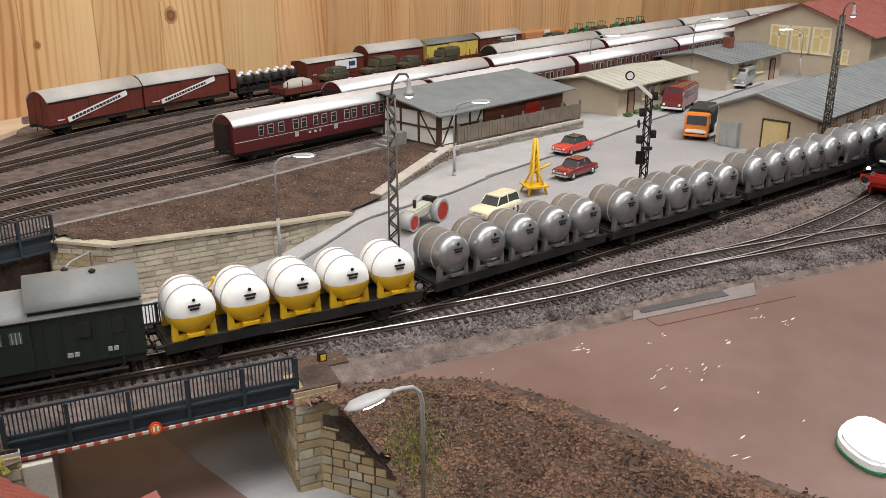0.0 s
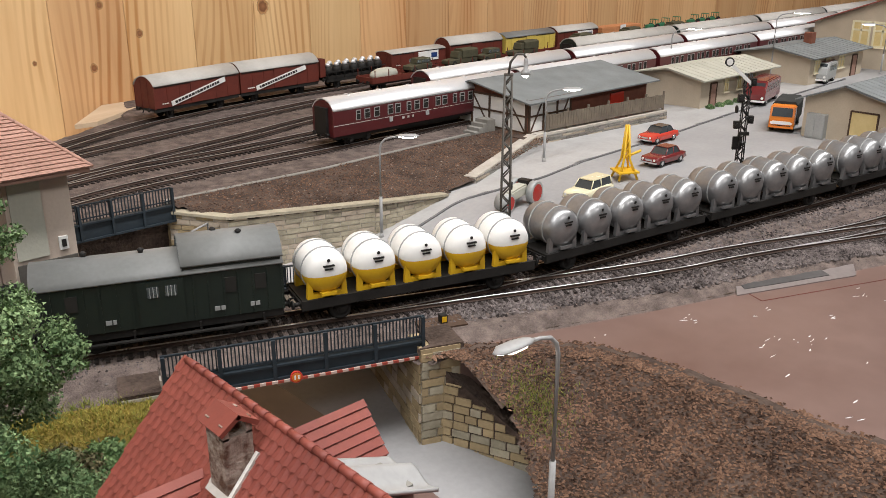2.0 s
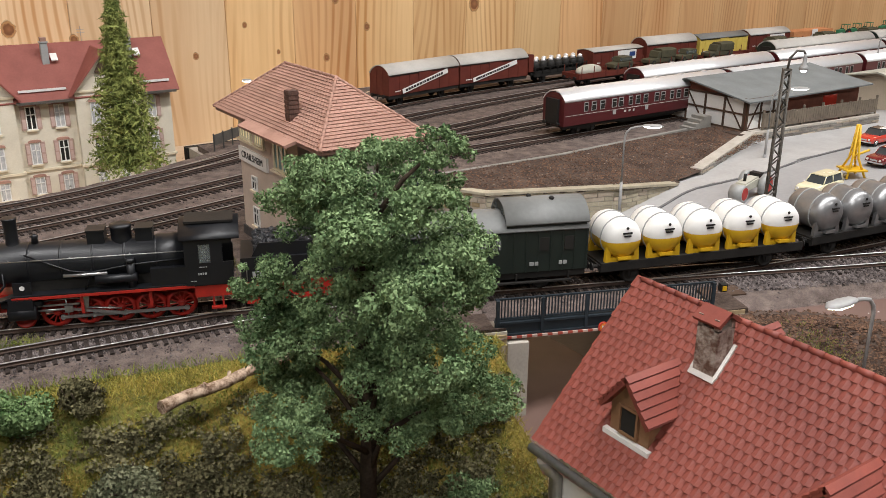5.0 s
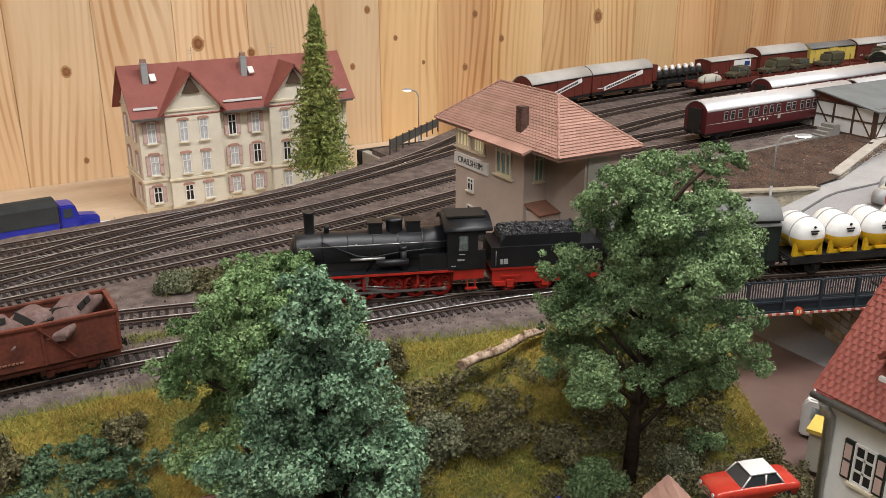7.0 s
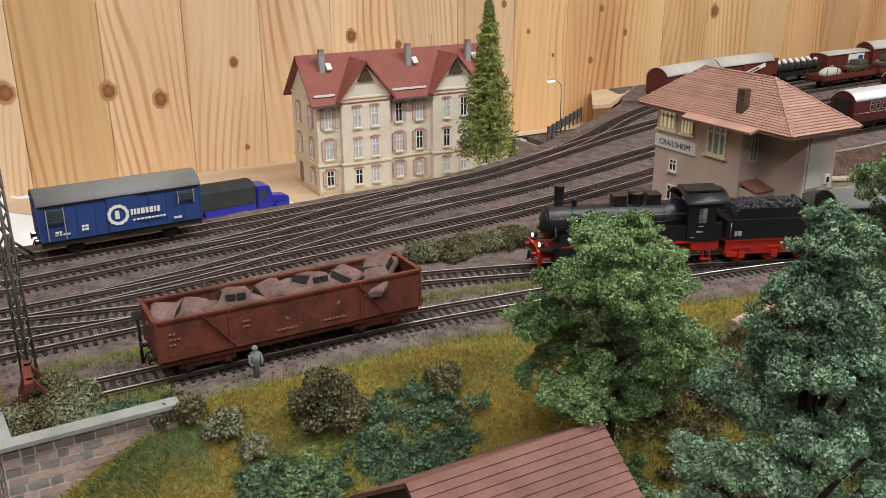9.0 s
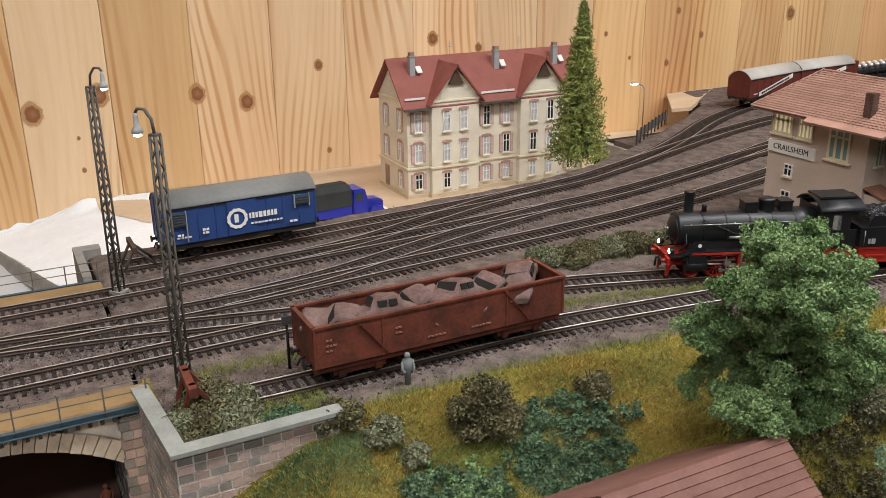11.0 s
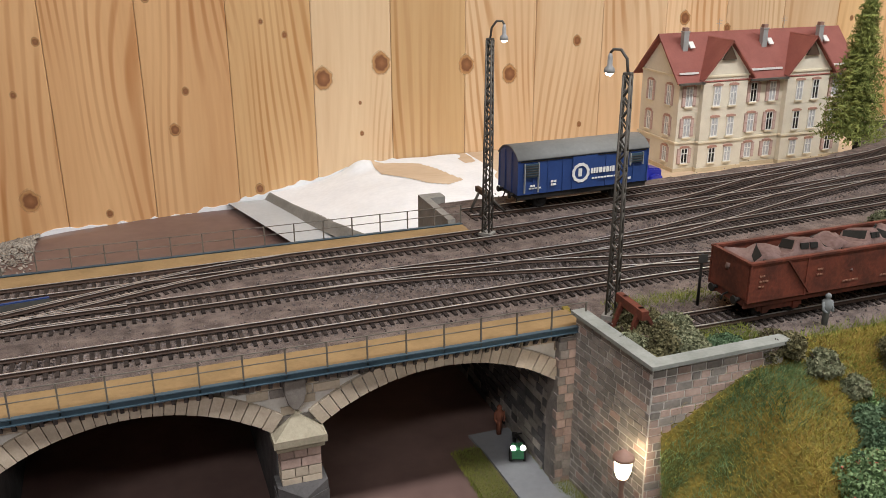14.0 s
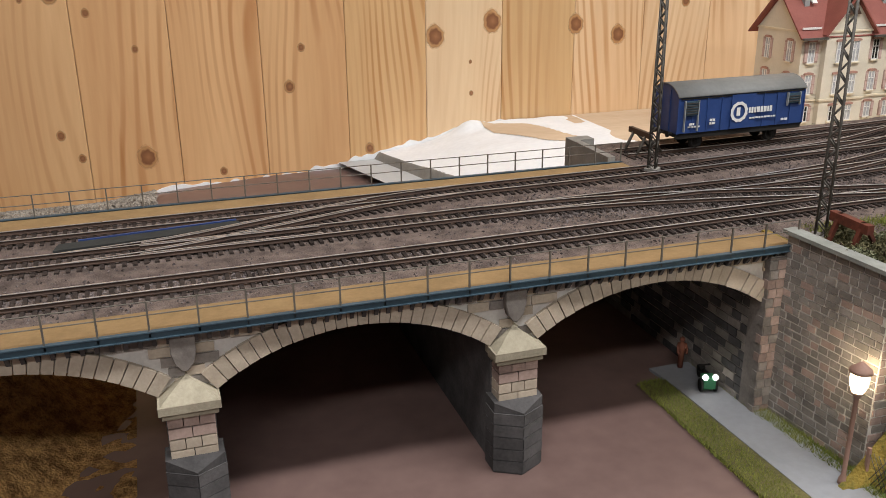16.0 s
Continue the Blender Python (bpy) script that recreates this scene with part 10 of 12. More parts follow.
def lorry(at, label, cabm, bedm, L=0.070, bus=False):
    v = thing("bus" if bus else "lorry", label, "bus" if bus else "truck", at, "cars in the street")
    W = 0.026
    bm = B(); box(bm, -L / 2, L / 2, -W / 2 + 0.003, W / 2 - 0.003, 0.005, 0.008)
    part("chassis", bm, MATTB, v)
    if bus:
        bm = B(); prism(bm, [(-L / 2, 0.005), (L / 2, 0.005), (L / 2, 0.026), (L / 2 - 0.003, 0.0300), (-L / 2 + 0.010, 0.0300), (-L / 2 + 0.003, 0.022), (-L / 2, 0.014)], -W / 2, W / 2, "y")
        part("body", bevelled(bm, 0.0012, 2), cabm, v)
        for s in (-1, 1):
            for i in range(7):
                bm = B(); x = -L / 2 + 0.012 + i * (L - 0.018) / 7
                box(bm, x, x + 0.0062, s * W / 2 - 0.0003, s * W / 2 + 0.0003, 0.0175, 0.0255)
                part("window", bm, PANE, v)
        bm = B(); slab(bm, (-L / 2 + 0.0015, -W * 0.42, 0.0170), (-L / 2 + 0.0015, W * 0.42, 0.0170), (-L / 2 + 0.0072, W * 0.40, 0.0285), (-L / 2 + 0.0072, -W * 0.40, 0.0285), 0.0009)
        part("windscreen", bm, CARGL, v)
        bm = B(); box(bm, -L / 2 + 0.012, L / 2 - 0.004, -W * 0.36, W * 0.36, 0.0296, 0.0308)
        part("roof", bm, CARWINE, v)
    else:
        bm = B(); prism(bm, [(-L / 2, 0.006), (-L / 2 + 0.019, 0.006), (-L / 2 + 0.019, 0.0285), (-L / 2 + 0.004, 0.0285), (-L / 2 + 0.0005, 0.017)], -W / 2, W / 2, "y")
        c = part("cab", bevelled(bm, 0.0012, 2), cabm, v)
        bm = B(); slab(bm, (-L / 2 + 0.0002, -W * 0.42, 0.0175), (-L / 2 + 0.0002, W * 0.42, 0.0175), (-L / 2 + 0.0033, W * 0.40, 0.0268), (-L / 2 + 0.0033, -W * 0.40, 0.0268), 0.0008)
        part("windscreen", bm, CARGL, c)
        for s in (-1, 1):
            bm = B(); box(bm, -L / 2 + 0.005, -L / 2 + 0.014, s * W / 2 - 0.0003, s * W / 2 + 0.0003, 0.0175, 0.0255)
            part("window", bm, CARGL, c)
        bm = B(); prism(bm, [(-W / 2 - 0.0005, 0.009), (W / 2 + 0.0005, 0.009), (W / 2 + 0.0005, 0.0275), (W / 2 - 0.003, 0.0310), (-W / 2 + 0.003, 0.0310), (-W / 2 - 0.0005, 0.0275)], -L / 2 + 0.0205, L / 2, "x")
        part("tarpaulin", bm, bedm, v, "canvas-covered load bed")
        bm = B(); box(bm, -L / 2 - 0.0009, -L / 2 + 0.0002, -W * 0.36, W * 0.36, 0.0090, 0.0125)
        part("grille", bm, WHITEP, c)
    bm = B(); box(bm, -L / 2 - 0.0014, -L / 2 + 0.001, -W / 2, W / 2, 0.0050, 0.0072)
    part("bumper", bm, WHITEP if bus else cabm, v)
    for y in (-W * 0.38, W * 0.38):
        bm = B(); cyl(bm, (-L / 2 - 0.0003, y, 0.0105), (-L / 2 - 0.0012, y, 0.0105), 0.0016, None, 10)
        part("headlight", bm, WHITEP, v)
    for x in (-L * 0.34, L * 0.30):
        for s in (-1, 1):
            bm = B(); cyl(bm, (x, s * (W / 2 - 0.0045), 0.0056), (x, s * (W / 2 - 0.0004), 0.0056), 0.0056, None, 16)
            wv = part("wheel", bm, RUBBER, v)
            bm = B(); cyl(bm, (x, s * (W / 2 - 0.0004), 0.0056), (x, s * (W / 2 - 0.0001), 0.0056), 0.003, None, 12)
            part("rim", bm, GREYP, wv)
    return v


lorry(on_road(0.915, 0.470, 20), "orange lorry with a grey canvas cover", ORANGE, TARP, 0.072)
lorry(on_road(1.040, 0.566, 14), "old dark red bus with pale roof windows", CARWINE, CARWINE, 0.078, True)
lorry(on_road(1.250, 0.585, 10), "small grey delivery van with pale roof", GREYP, WHITEP, 0.052, True)
lorry(Matrix.Translation((0.150, 0.545, -0.0575)) @ Matrix.Rotation(radians(108), 4, "Z"), "cream delivery lorry at the underpass", CARCREAM, FELTL, 0.068)
lorry(Matrix.Translation((0.1360, 0.268, -0.0625)) @ Matrix.Rotation(radians(112), 4, "Z"), "white camper van by the underpass", WHITEP, WHITEP, 0.055, True)


def bonnet_lorry(at, label, paint, cover, L=0.098):
    v = thing("lorry", label, "truck", at)
    W = 0.026
    bm = B(); box(bm, -L / 2, L / 2, -W / 2 + 0.004, W / 2 - 0.004, 0.006, 0.009)
    part("chassis", bm, BLUET, v)
    bm = B(); prism(bm, [(L / 2 - 0.020, 0.006), (L / 2, 0.006), (L / 2, 0.0175), (L / 2 - 0.004, 0.0190), (L / 2 - 0.020, 0.0210)], -0.0075, 0.0075, "y")
    part("bonnet", bevelled(bm, 0.0012, 2), paint, v)
    bm = B(); prism(bm, [(L / 2 - 0.036, 0.006), (L / 2 - 0.019, 0.006), (L / 2 - 0.019, 0.0200), (L / 2 - 0.0225, 0.0330), (L / 2 - 0.036, 0.0335)], -W / 2 + 0.001, W / 2 - 0.001, "y")
    c = part("cab", bevelled(bm, 0.0012, 2), paint, v)
    for s in (-1, 1):
        bm = B(); box(bm, L / 2 - 0.033, L / 2 - 0.025, s * (W / 2 - 0.001) - 0.0003, s * (W / 2 - 0.001) + 0.0003, 0.0215, 0.0300)
        part("window", bm, CARGL, c)
    bm = B(); slab(bm, (L / 2 - 0.0188, -W * 0.38, 0.0215), (L / 2 - 0.0188, W * 0.38, 0.0215), (L / 2 - 0.0214, W * 0.38, 0.0315), (L / 2 - 0.0214, -W * 0.38, 0.0315), 0.0008)
    part("windscreen", bm, CARGL, c)
    bm = B(); prism(bm, [(-W / 2 - 0.001, 0.0185), (W / 2 + 0.001, 0.0185), (W / 2 + 0.001, 0.0345), (W / 2 - 0.003, 0.0385), (0, 0.0395), (-W / 2 + 0.003, 0.0385), (-W / 2 - 0.001, 0.0345)], -L / 2, L / 2 - 0.038, "x")
    part("tarpaulin", bm, cover, v, "grey canvas cover")
    bm = B(); box(bm, -L / 2, L / 2 - 0.038, -W / 2 - 0.0005, W / 2 + 0.0005, 0.0095, 0.0185)
    part("load_bed", bm, paint, v)
    for s in (-1, 1):
        bm = B(); prism(bm, [(L / 2 - 0.019, 0.0060), (L / 2 - 0.001, 0.0060), (L / 2 - 0.004, 0.0125), (L / 2 - 0.010, 0.0145), (L / 2 - 0.016, 0.0125)], s * 0.0110 - 0.002, s * 0.0110 + 0.002, "y")
        part("mudguard", bm, paint, v)
        for x in (L / 2 - 0.010, -L / 2 + 0.020, -L / 2 + 0.034):
            bm = B(); cyl(bm, (x, s * 0.0085, 0.0062), (x, s * 0.0122, 0.0062), 0.0062, None, 16)
            wv = part("wheel", bm, RUBBER, v)
            bm = B(); cyl(bm, (x, s * 0.0122, 0.0062), (x, s * 0.0126, 0.0062), 0.0034, None, 12)
            part("rim", bm, paint, wv)
    return v


bonnet_lorry(Matrix.Translation((-0.2240, 0.8665, -0.0475)) @ Matrix.Rotation(radians(4), 4, "Z"), "bright blue bonnet lorry with grey canvas cover", BLUET, TARP)
bm = B(); prism(bm, [(-0.31, 0.835), (-0.160, 0.835), (-0.160, 0.90), (-0.31, 0.90)], -0.060, -0.0477, "z")
structure("lorry_ramp", bm, PLASTER, "raised plaster ground under the lorry", "plaster")

# road roller
rr = thing("road_roller", "old cream road roller with red wheels and a funnel", "road roller", on_road(0.487, 0.488, 12))
bm = B(); prism(bm, [(-0.020, 0.008), (0.016, 0.008), (0.016, 0.0165), (0.004, 0.0175), (-0.018, 0.0155)], -0.0055, 0.0055, "y")
part("engine_cover", bevelled(bm, 0.0012, 2), FELTL, rr)
for x, r, w in ((-0.0195, 0.0072, 0.006), (0.0130, 0.0098, 0.0085)):
    for s in ((-1, 1) if x > 0 else (0,)):
        bm = B(); yy = s * 0.0095
        cyl(bm, (x, yy - (0.003 if s else w), r), (x, yy + (0.003 if s else w), r), r, None, 22)
        wv = part("roller_drum", bm, GREYP, rr)
        bm = B(); cyl(bm, (x, yy - (0.0031 if s else w + 0.0002), r), (x, yy + (0.0031 if s else w + 0.0002), r), r * 0.78, None, 18)
        part("drum_face", bm, REDP, wv)
bm = B(); cyl(bm, (-0.010, 0, 0.0160), (-0.010, 0, 0.0225), 0.0014, None, 10)
part("funnel", bm, MATTB, rr)
bm = B(); box(bm, 0.009, 0.016, -0.005, 0.005, 0.0160, 0.0200)
part("seat", bevelled(bm, 0.0006), MATTB, rr)

# yellow derrick
dk = thing("yellow_derrick", "yellow lattice loading derrick standing in the street", "crane", on_road(0.602, 0.462, -30))
for i in range(4):
    a = math.pi / 4 + i * math.pi / 2
    bm = B()
    tube(bm, [(0.0125 * math.cos(a), 0.0125 * math.sin(a), 0), (0.004 * math.cos(a), 0.004 * math.sin(a), 0.0180), (0.0012 * math.cos(a), 0.0012 * math.sin(a), 0.0490)], 0.0011, 6)
    part("leg", bm, YELLOW, dk)
bm = B()
for k in range(5):
    z0, z1 = 0.018 + k * 0.006, 0.024 + k * 0.006
    r0, r1 = 0.004 - (z0 - 0.018) * 0.09, 0.004 - (z1 - 0.018) * 0.09
    for i in range(4):
        a, b = math.pi / 4 + i * math.pi / 2, math.pi / 4 + (i + 1) * math.pi / 2
        tube(bm, [(r0 * math.cos(a), r0 * math.sin(a), z0), (r1 * math.cos(b), r1 * math.sin(b), z1)], 0.0005, 5)
tube(bm, [(0, 0, 0.020), (0.016, 0.004, 0.024)], 0.0012, 6)
part("bracing", bm, YELLOW, dk)
bm = B(); box(bm, -0.010, 0.010, -0.010, 0.010, 0.0065, 0.0080)
part("platform", bm, YELLOW, dk)


# figures and motorcycles
def figurine(x, y, z, material, label, h=0.0200, lean=0.0):
    bm = B()
    lathe(bm, [(0.0016, 0), (0.0019, h * 0.45), (0.0026, h * 0.55), (0.0029, h * 0.78), (0.0010, h * 0.83), (0.0016, h * 0.88), (0.0017, h * 0.95), (0.0006, h)], 10)
    tube(bm, [(-0.0028, 0, h * 0.76), (-0.0034, -0.001, h * 0.55), (-0.0026, -0.003, h * 0.48)], 0.0008, 6)
    tube(bm, [(0.0028, 0, h * 0.76), (0.0034, -0.001, h * 0.55), (0.0026, -0.002, h * 0.46)], 0.0008, 6)
    return solid("figurine", bm, material, label, "figurine", Matrix.Translation((x, y, z)) @ Matrix.Rotation(lean, 4, "Y"))


figurine(-0.337, 0.456, -0.0050, FELT, "small plain grey figurine beside the siding")
figurine(0.1915, 0.4265, -0.0038, MAST, "small plain dark figurine on the bridge walkway", 0.0215)
figurine(-0.058, 0.300, grass_z(-0.058, 0.300) - 0.001, BLUET, "small plain figurine in the garden", 0.0190)
figurine(-0.4870, 0.5600, -0.1022, SHEDR, "small plain figurine on the footpath", 0.0210)


def motorcycle(at, label, paint, lit=False, rider=None):
    v = thing("motorcycle", label, "motorcycle", at)
    for x in (-0.0085, 0.0085):
        bm = B()
        lathe(bm, [(0.0030, -0.0006), (0.0040, -0.0006), (0.0040, 0.0006), (0.0030, 0.0006)], 16)
        bmesh.ops.transform(bm, matrix=Matrix.Translation((x, 0, 0.0040)) @ Matrix.Rotation(math.pi / 2, 4, "X"), verts=bm.verts)
        part("wheel", bm, RUBBER, v)
    bm = B()
    tube(bm, [(-0.0085, 0, 0.004), (-0.006, 0, 0.0105), (0.000, 0, 0.0085), (0.0085, 0, 0.004)], 0.0007, 6)
    tube(bm, [(-0.0062, -0.0040, 0.0115), (-0.0062, 0.0040, 0.0115)], 0.0005, 6)
    lathe(bm, [(0.0006, -0.004), (0.0020, -0.002), (0.0020, 0.002), (0.0006, 0.0045)], 10, (0, 0, 0.0090), "x")
    box(bm, -0.003, 0.003, -0.0016, 0.0016, 0.0030, 0.0065)
    part("frame", bm, paint, v)
    bm = B(); cyl(bm, (-0.0080, 0, 0.0105), (-0.0098, 0, 0.0105), 0.0013, None, 10)
    part("headlight", bm, CLAMP if lit else CHROME, v)
    bm = B(); box(bm, 0.001, 0.0075, -0.0014, 0.0014, 0.0090, 0.0102)
    part("seat", bm, RUBBER, v)
    return v


motorcycle(on_road(0.320, 0.5335, 12), "black motorcycle riding down the street", MATTB)
bm = B()
tube(bm, [(0.002, 0, 0.0100), (0.000, 0, 0.0150), (-0.0015, 0, 0.0180)], [0.0022, 0.0027, 0.0012], 8)
lathe(bm, [(0.0006, 0.0172), (0.0018, 0.0186), (0.0018, 0.0200), (0.0006, 0.0212)], 10, (-0.0022, 0, 0))
for s in (-1, 1):
    tube(bm, [(-0.001, s * 0.0026, 0.0165), (-0.0040, s * 0.0034, 0.0135), (-0.0062, s * 0.0030, 0.0118)], 0.0009, 6)
    tube(bm, [(0.002, s * 0.0018, 0.0100), (-0.0025, s * 0.0028, 0.0082), (0.000, s * 0.0026, 0.0040)], 0.0011, 6)
solid("figurine", bm, YELLOW, "plain yellow rider figurine on the motorcycle", "figurine", on_road(0.320, 0.5335, 12))
trike = thing("motor_tricycle", "small motor tricycle with a green box and two lit headlights", "tricycle", Matrix.Translation((-0.4860, 0.5360, -0.1022)) @ Matrix.Rotation(radians(72), 4, "Z"))
for x, y in ((-0.0080, -0.0042), (-0.0080, 0.0042), (0.0100, 0.0)):
    bm = B()
    lathe(bm, [(0.0028, -0.0006), (0.0040, -0.0006), (0.0040, 0.0006), (0.0028, 0.0006)], 16)
    bmesh.ops.transform(bm, matrix=Matrix.Translation((x, y, 0.0040)) @ Matrix.Rotation(math.pi / 2, 4, "X"), verts=bm.verts)
    part("wheel", bm, RUBBER, trike)
bm = B(); box(bm, -0.0115, -0.0035, -0.0036, 0.0036, 0.0028, 0.0095)
part("box", bevelled(bm, 0.0005), MGREEN, trike, "dark green box")
bm = B(); tube(bm, [(-0.004, 0, 0.006), (0.004, 0, 0.0055), (0.0100, 0, 0.004)], 0.0008, 6)
tube(bm, [(0.004, 0, 0.0055), (0.003, 0, 0.0115), (0.003, -0.004, 0.0120)], 0.0006, 6)
part("frame", bm, MATTB, trike)
for y in (-0.0030, 0.0030):
    bm = B(); lathe(bm, [(0.0004, -0.0128), (0.0016, -0.0122), (0.0016, -0.0108), (0.0006, -0.0100)], 12, (0, y, 0.0108), "x")
    part("headlight", bm, CLAMP, trike, "lit headlight")
bm = B(); box(bm, 0.0040, 0.0090, -0.0016, 0.0016, 0.0080, 0.0092)
part("seat", bm, RUBBER, trike)

# ---- small things on the ground ----
pm = thing("point_motor", "brown point motor box with a yellow and black marker", "point motor", Matrix.Translation((0.2530, 0.3285, -0.0058)) @ Matrix.Rotation(BA, 4, "Z"))
bm = B(); box(bm, -0.013, 0.013, -0.007, 0.007, 0, 0.0032)
part("housing", bevelled(bm, 0.0005), TIMBER, pm)
bm = B(); box(bm, -0.001, 0.003, -0.002, 0.002, 0.0032, 0.0078)
mk = part("marker", bm, MATTB, pm)
bm = B(); box(bm, -0.0003, 0.0023, -0.0024, -0.0018, 0.0040, 0.0070)
part("marker_face", bm, YELLOW, mk)
bm = B(); box(bm, -0.012, -0.003, 0.008, 0.010, 0.0010, 0.0018)
part("throw_rod", bm, RAILW, pm)
bm = B(); prism(bm, [(0.415, 0.243), (0.50, 0.2085), (0.525, 0.222), (0.44, 0.2585)], -0.010, -0.0066, "z")
structure("grey_patch", bm, PRIMER, "grey primed patch with a shadow laid on it as a dark sheet", "board")
# flat dark sheet painted for the shadow here, no real recess
bm = B(); prism(bm, [(0.4265, 0.2445), (0.487, 0.2200), (0.492, 0.2275), (0.4330, 0.2515)], -0.0069, -0.0062, "z")
structure("cable_trough", bm, PATCHSH, "dark grey sheet standing in for shadow on the primed patch", "trough")
tub = thing("white_lid", "white plastic lid with a teal rim on the board", "lid", Matrix.Translation((0.3700, 0.0945, -0.0072)) @ Matrix.Rotation(0.5, 4, "Z"))
bm = B(); prism(bm, [(0.018 * math.cos(a) * (1 + 0.15 * math.cos(2 * a)), 0.014 * math.sin(a)) for a in [2 * math.pi * i / 20 for i in range(20)]], 0, 0.006, "z")
part("body", bevelled(bm, 0.0015, 2), PLASTER, tub)
bm = B(); prism(bm, [(0.0186 * math.cos(a) * (1 + 0.15 * math.cos(2 * a)), 0.0146 * math.sin(a)) for a in [2 * math.pi * i / 20 for i in range(20)]], 0.0003, 0.0016, "z")
part("rim", bm, MGREEN, tub)
lg = thing("log", "peeled tree trunk lying on the embankment", "log", None)
bm = B()
pts = [(-0.0727, 0.3718, -0.0005), (-0.052, 0.375, 0.0008), (-0.034, 0.381, 0.0012), (-0.016, 0.3835, 0.0008), (-0.0040, 0.3870, 0.0)]
path = [Vector(pts[0]).lerp(Vector(pts[-1]), k / 30) + Vector((0, 0.0012 * math.sin(k * 0.35), 0.0010)) for k in range(31)]
tube(bm, path, [0.0031 - 0.00003 * k + 0.0007 * noise.noise(Vector((k * 0.7, 2, 0))) for k in range(31)], 11)
for k, s in ((9, 1), (15, -1), (22, 1)):
    tube(bm, [path[k], path[k] + Vector((0.001, -0.0015 * s, 0.0042))], [0.0012, 0.0008], 7)
for v in bm.verts:
    v.co += Vector((0, 0, 1)) * 0.0008 * noise.noise(v.co * 420) + Vector((0, 0.0008, 0)) * noise.noise(v.co * 300)
part("trunk", bm, LOGM, lg)
ks = thing("kiosk", "yellow-roofed newspaper kiosk beside the house", "kiosk", Matrix.Translation((0.0990, 0.2600, -0.0590)) @ Matrix.Rotation(0.4, 4, "Z"))
bm = B(); box(bm, -0.008, 0.008, -0.008, 0.008, 0, 0.0240)
part("wall", bm, FELTL, ks)
bm = B(); box(bm, -0.0095, 0.0095, -0.0095, 0.0095, 0.0240, 0.0262)
part("roof", bm, YELLOWB, ks)
for i in range(4):
    bm = B(); box(bm, -0.007, 0.007, -0.0086, -0.0078, 0.009 + 0.0034 * i, 0.0115 + 0.0034 * i)
    part("magazine_row", bm, WHITEP if i % 2 else CARCREAM, ks)
cb = thing("relay_cabinet", "grey relay cabinet by the depot", "cabinet", Matrix.Translation((0.890, 0.4195, -0.0120)))
bm = B(); box(bm, -0.010, -0.001, -0.010, 0.010, 0, 0.0260)
part("body", bevelled(bm, 0.0006), GREYP, cb)
for y in (-0.005, 0.005):
    bm = B(); box(bm, -0.0106, -0.0098, y - 0.0044, y + 0.0044, 0.002, 0.0240)
    part("door", bm, GREYP, cb)
# plank ramp and grid fence by the wall on the yard's rear edge
rp = thing("plywood_ramp", "bare plywood ramp under the goods vans", "board", None, "", "structure")
bm = B(); slab(bm, (0.335, 0.985, -0.0035), (0.475, 1.090, -0.0035), (0.385, 1.092, -0.0060), (0.315, 1.00, -0.0065), 0.005)
part("board", bm, PLY, rp)
bm = B(); prism(bm, [(0.392, 1.05), (0.47, 1.085), (0.47, 1.095), (0.392, 1.095)], -0.055, -0.0092, "z")
part("support", bm, PLY, rp)
gf = thing("parapet_fence", "low dark panel fence at the rear yard edge", "fence", None)
for i in range(9):
    k = i / 8
    bm = B(); box(bm, -0.0006, 0.0006, -0.0006, 0.0006, -0.006, 0.0120)
    part("post", bm, IRON, gf, "", Matrix.Translation((0.1300 + 0.105 * k, 0.8460 + 0.075 * k, 0)))
bm = B()
slab(bm, (0.130, 0.8462, 0.0002), (0.235, 0.9212, 0.0002), (0.235, 0.9212, 0.0105), (0.130, 0.8462, 0.0105), 0.0004)
part("mesh_panel", bm, MAST, gf, "grey mesh panels")
sp = thing("track_sign", "thin dark post with a small plate beside the siding", "sign", Matrix.Translation((-0.3870, 0.5035, -0.0045)))
bm = B(); cyl(bm, (0, 0, 0), (0, 0, 0.0330), 0.0009, 0.0008, 8)
part("post", bm, MATTB, sp)
bm = B(); box(bm, -0.0030, 0.0030, -0.0014, -0.0008, 0.0275, 0.0325)
part("plate", bm, IRON, sp)
# concrete platform at the stub's end
bm = B(); prism(bm, [(-0.474, 0.690), (-0.474, 0.760), (-0.455, 0.760), (-0.455, 0.748), (-0.468, 0.748), (-0.468, 0.690)], -0.06, 0.0015, "z")
structure("platform_wall", bm, CONC, "low concrete wall round the stub track end", "wall")
# wooden edge by the path with a mesh fence
mf = thing("mesh_fence", "low brown mesh fence beside the abutment", "fence", None)
for i in range(6):
    bm = B(); box(bm, -0.0008, 0.0008, -0.0008, 0.0008, -0.104, -0.082)
    part("post", bm, SHUT, mf, "", Matrix.Translation((-0.4695 + 0.0035 * i, 0.4230 - 0.0120 * i, 0)))
bm = B()
for k in range(26):
    a, b = k / 25, min(1, k / 25 + 0.16)
    for z0, z1 in ((-0.103, -0.084), (-0.084, -0.103)):
        tube(bm, [(-0.4695 + 0.0175 * a, 0.4230 - 0.060 * a, z0), (-0.4695 + 0.0175 * b, 0.4230 - 0.060 * b, z1)], 0.00022, 4)
part("wire_mesh", bm, IRON, mf)

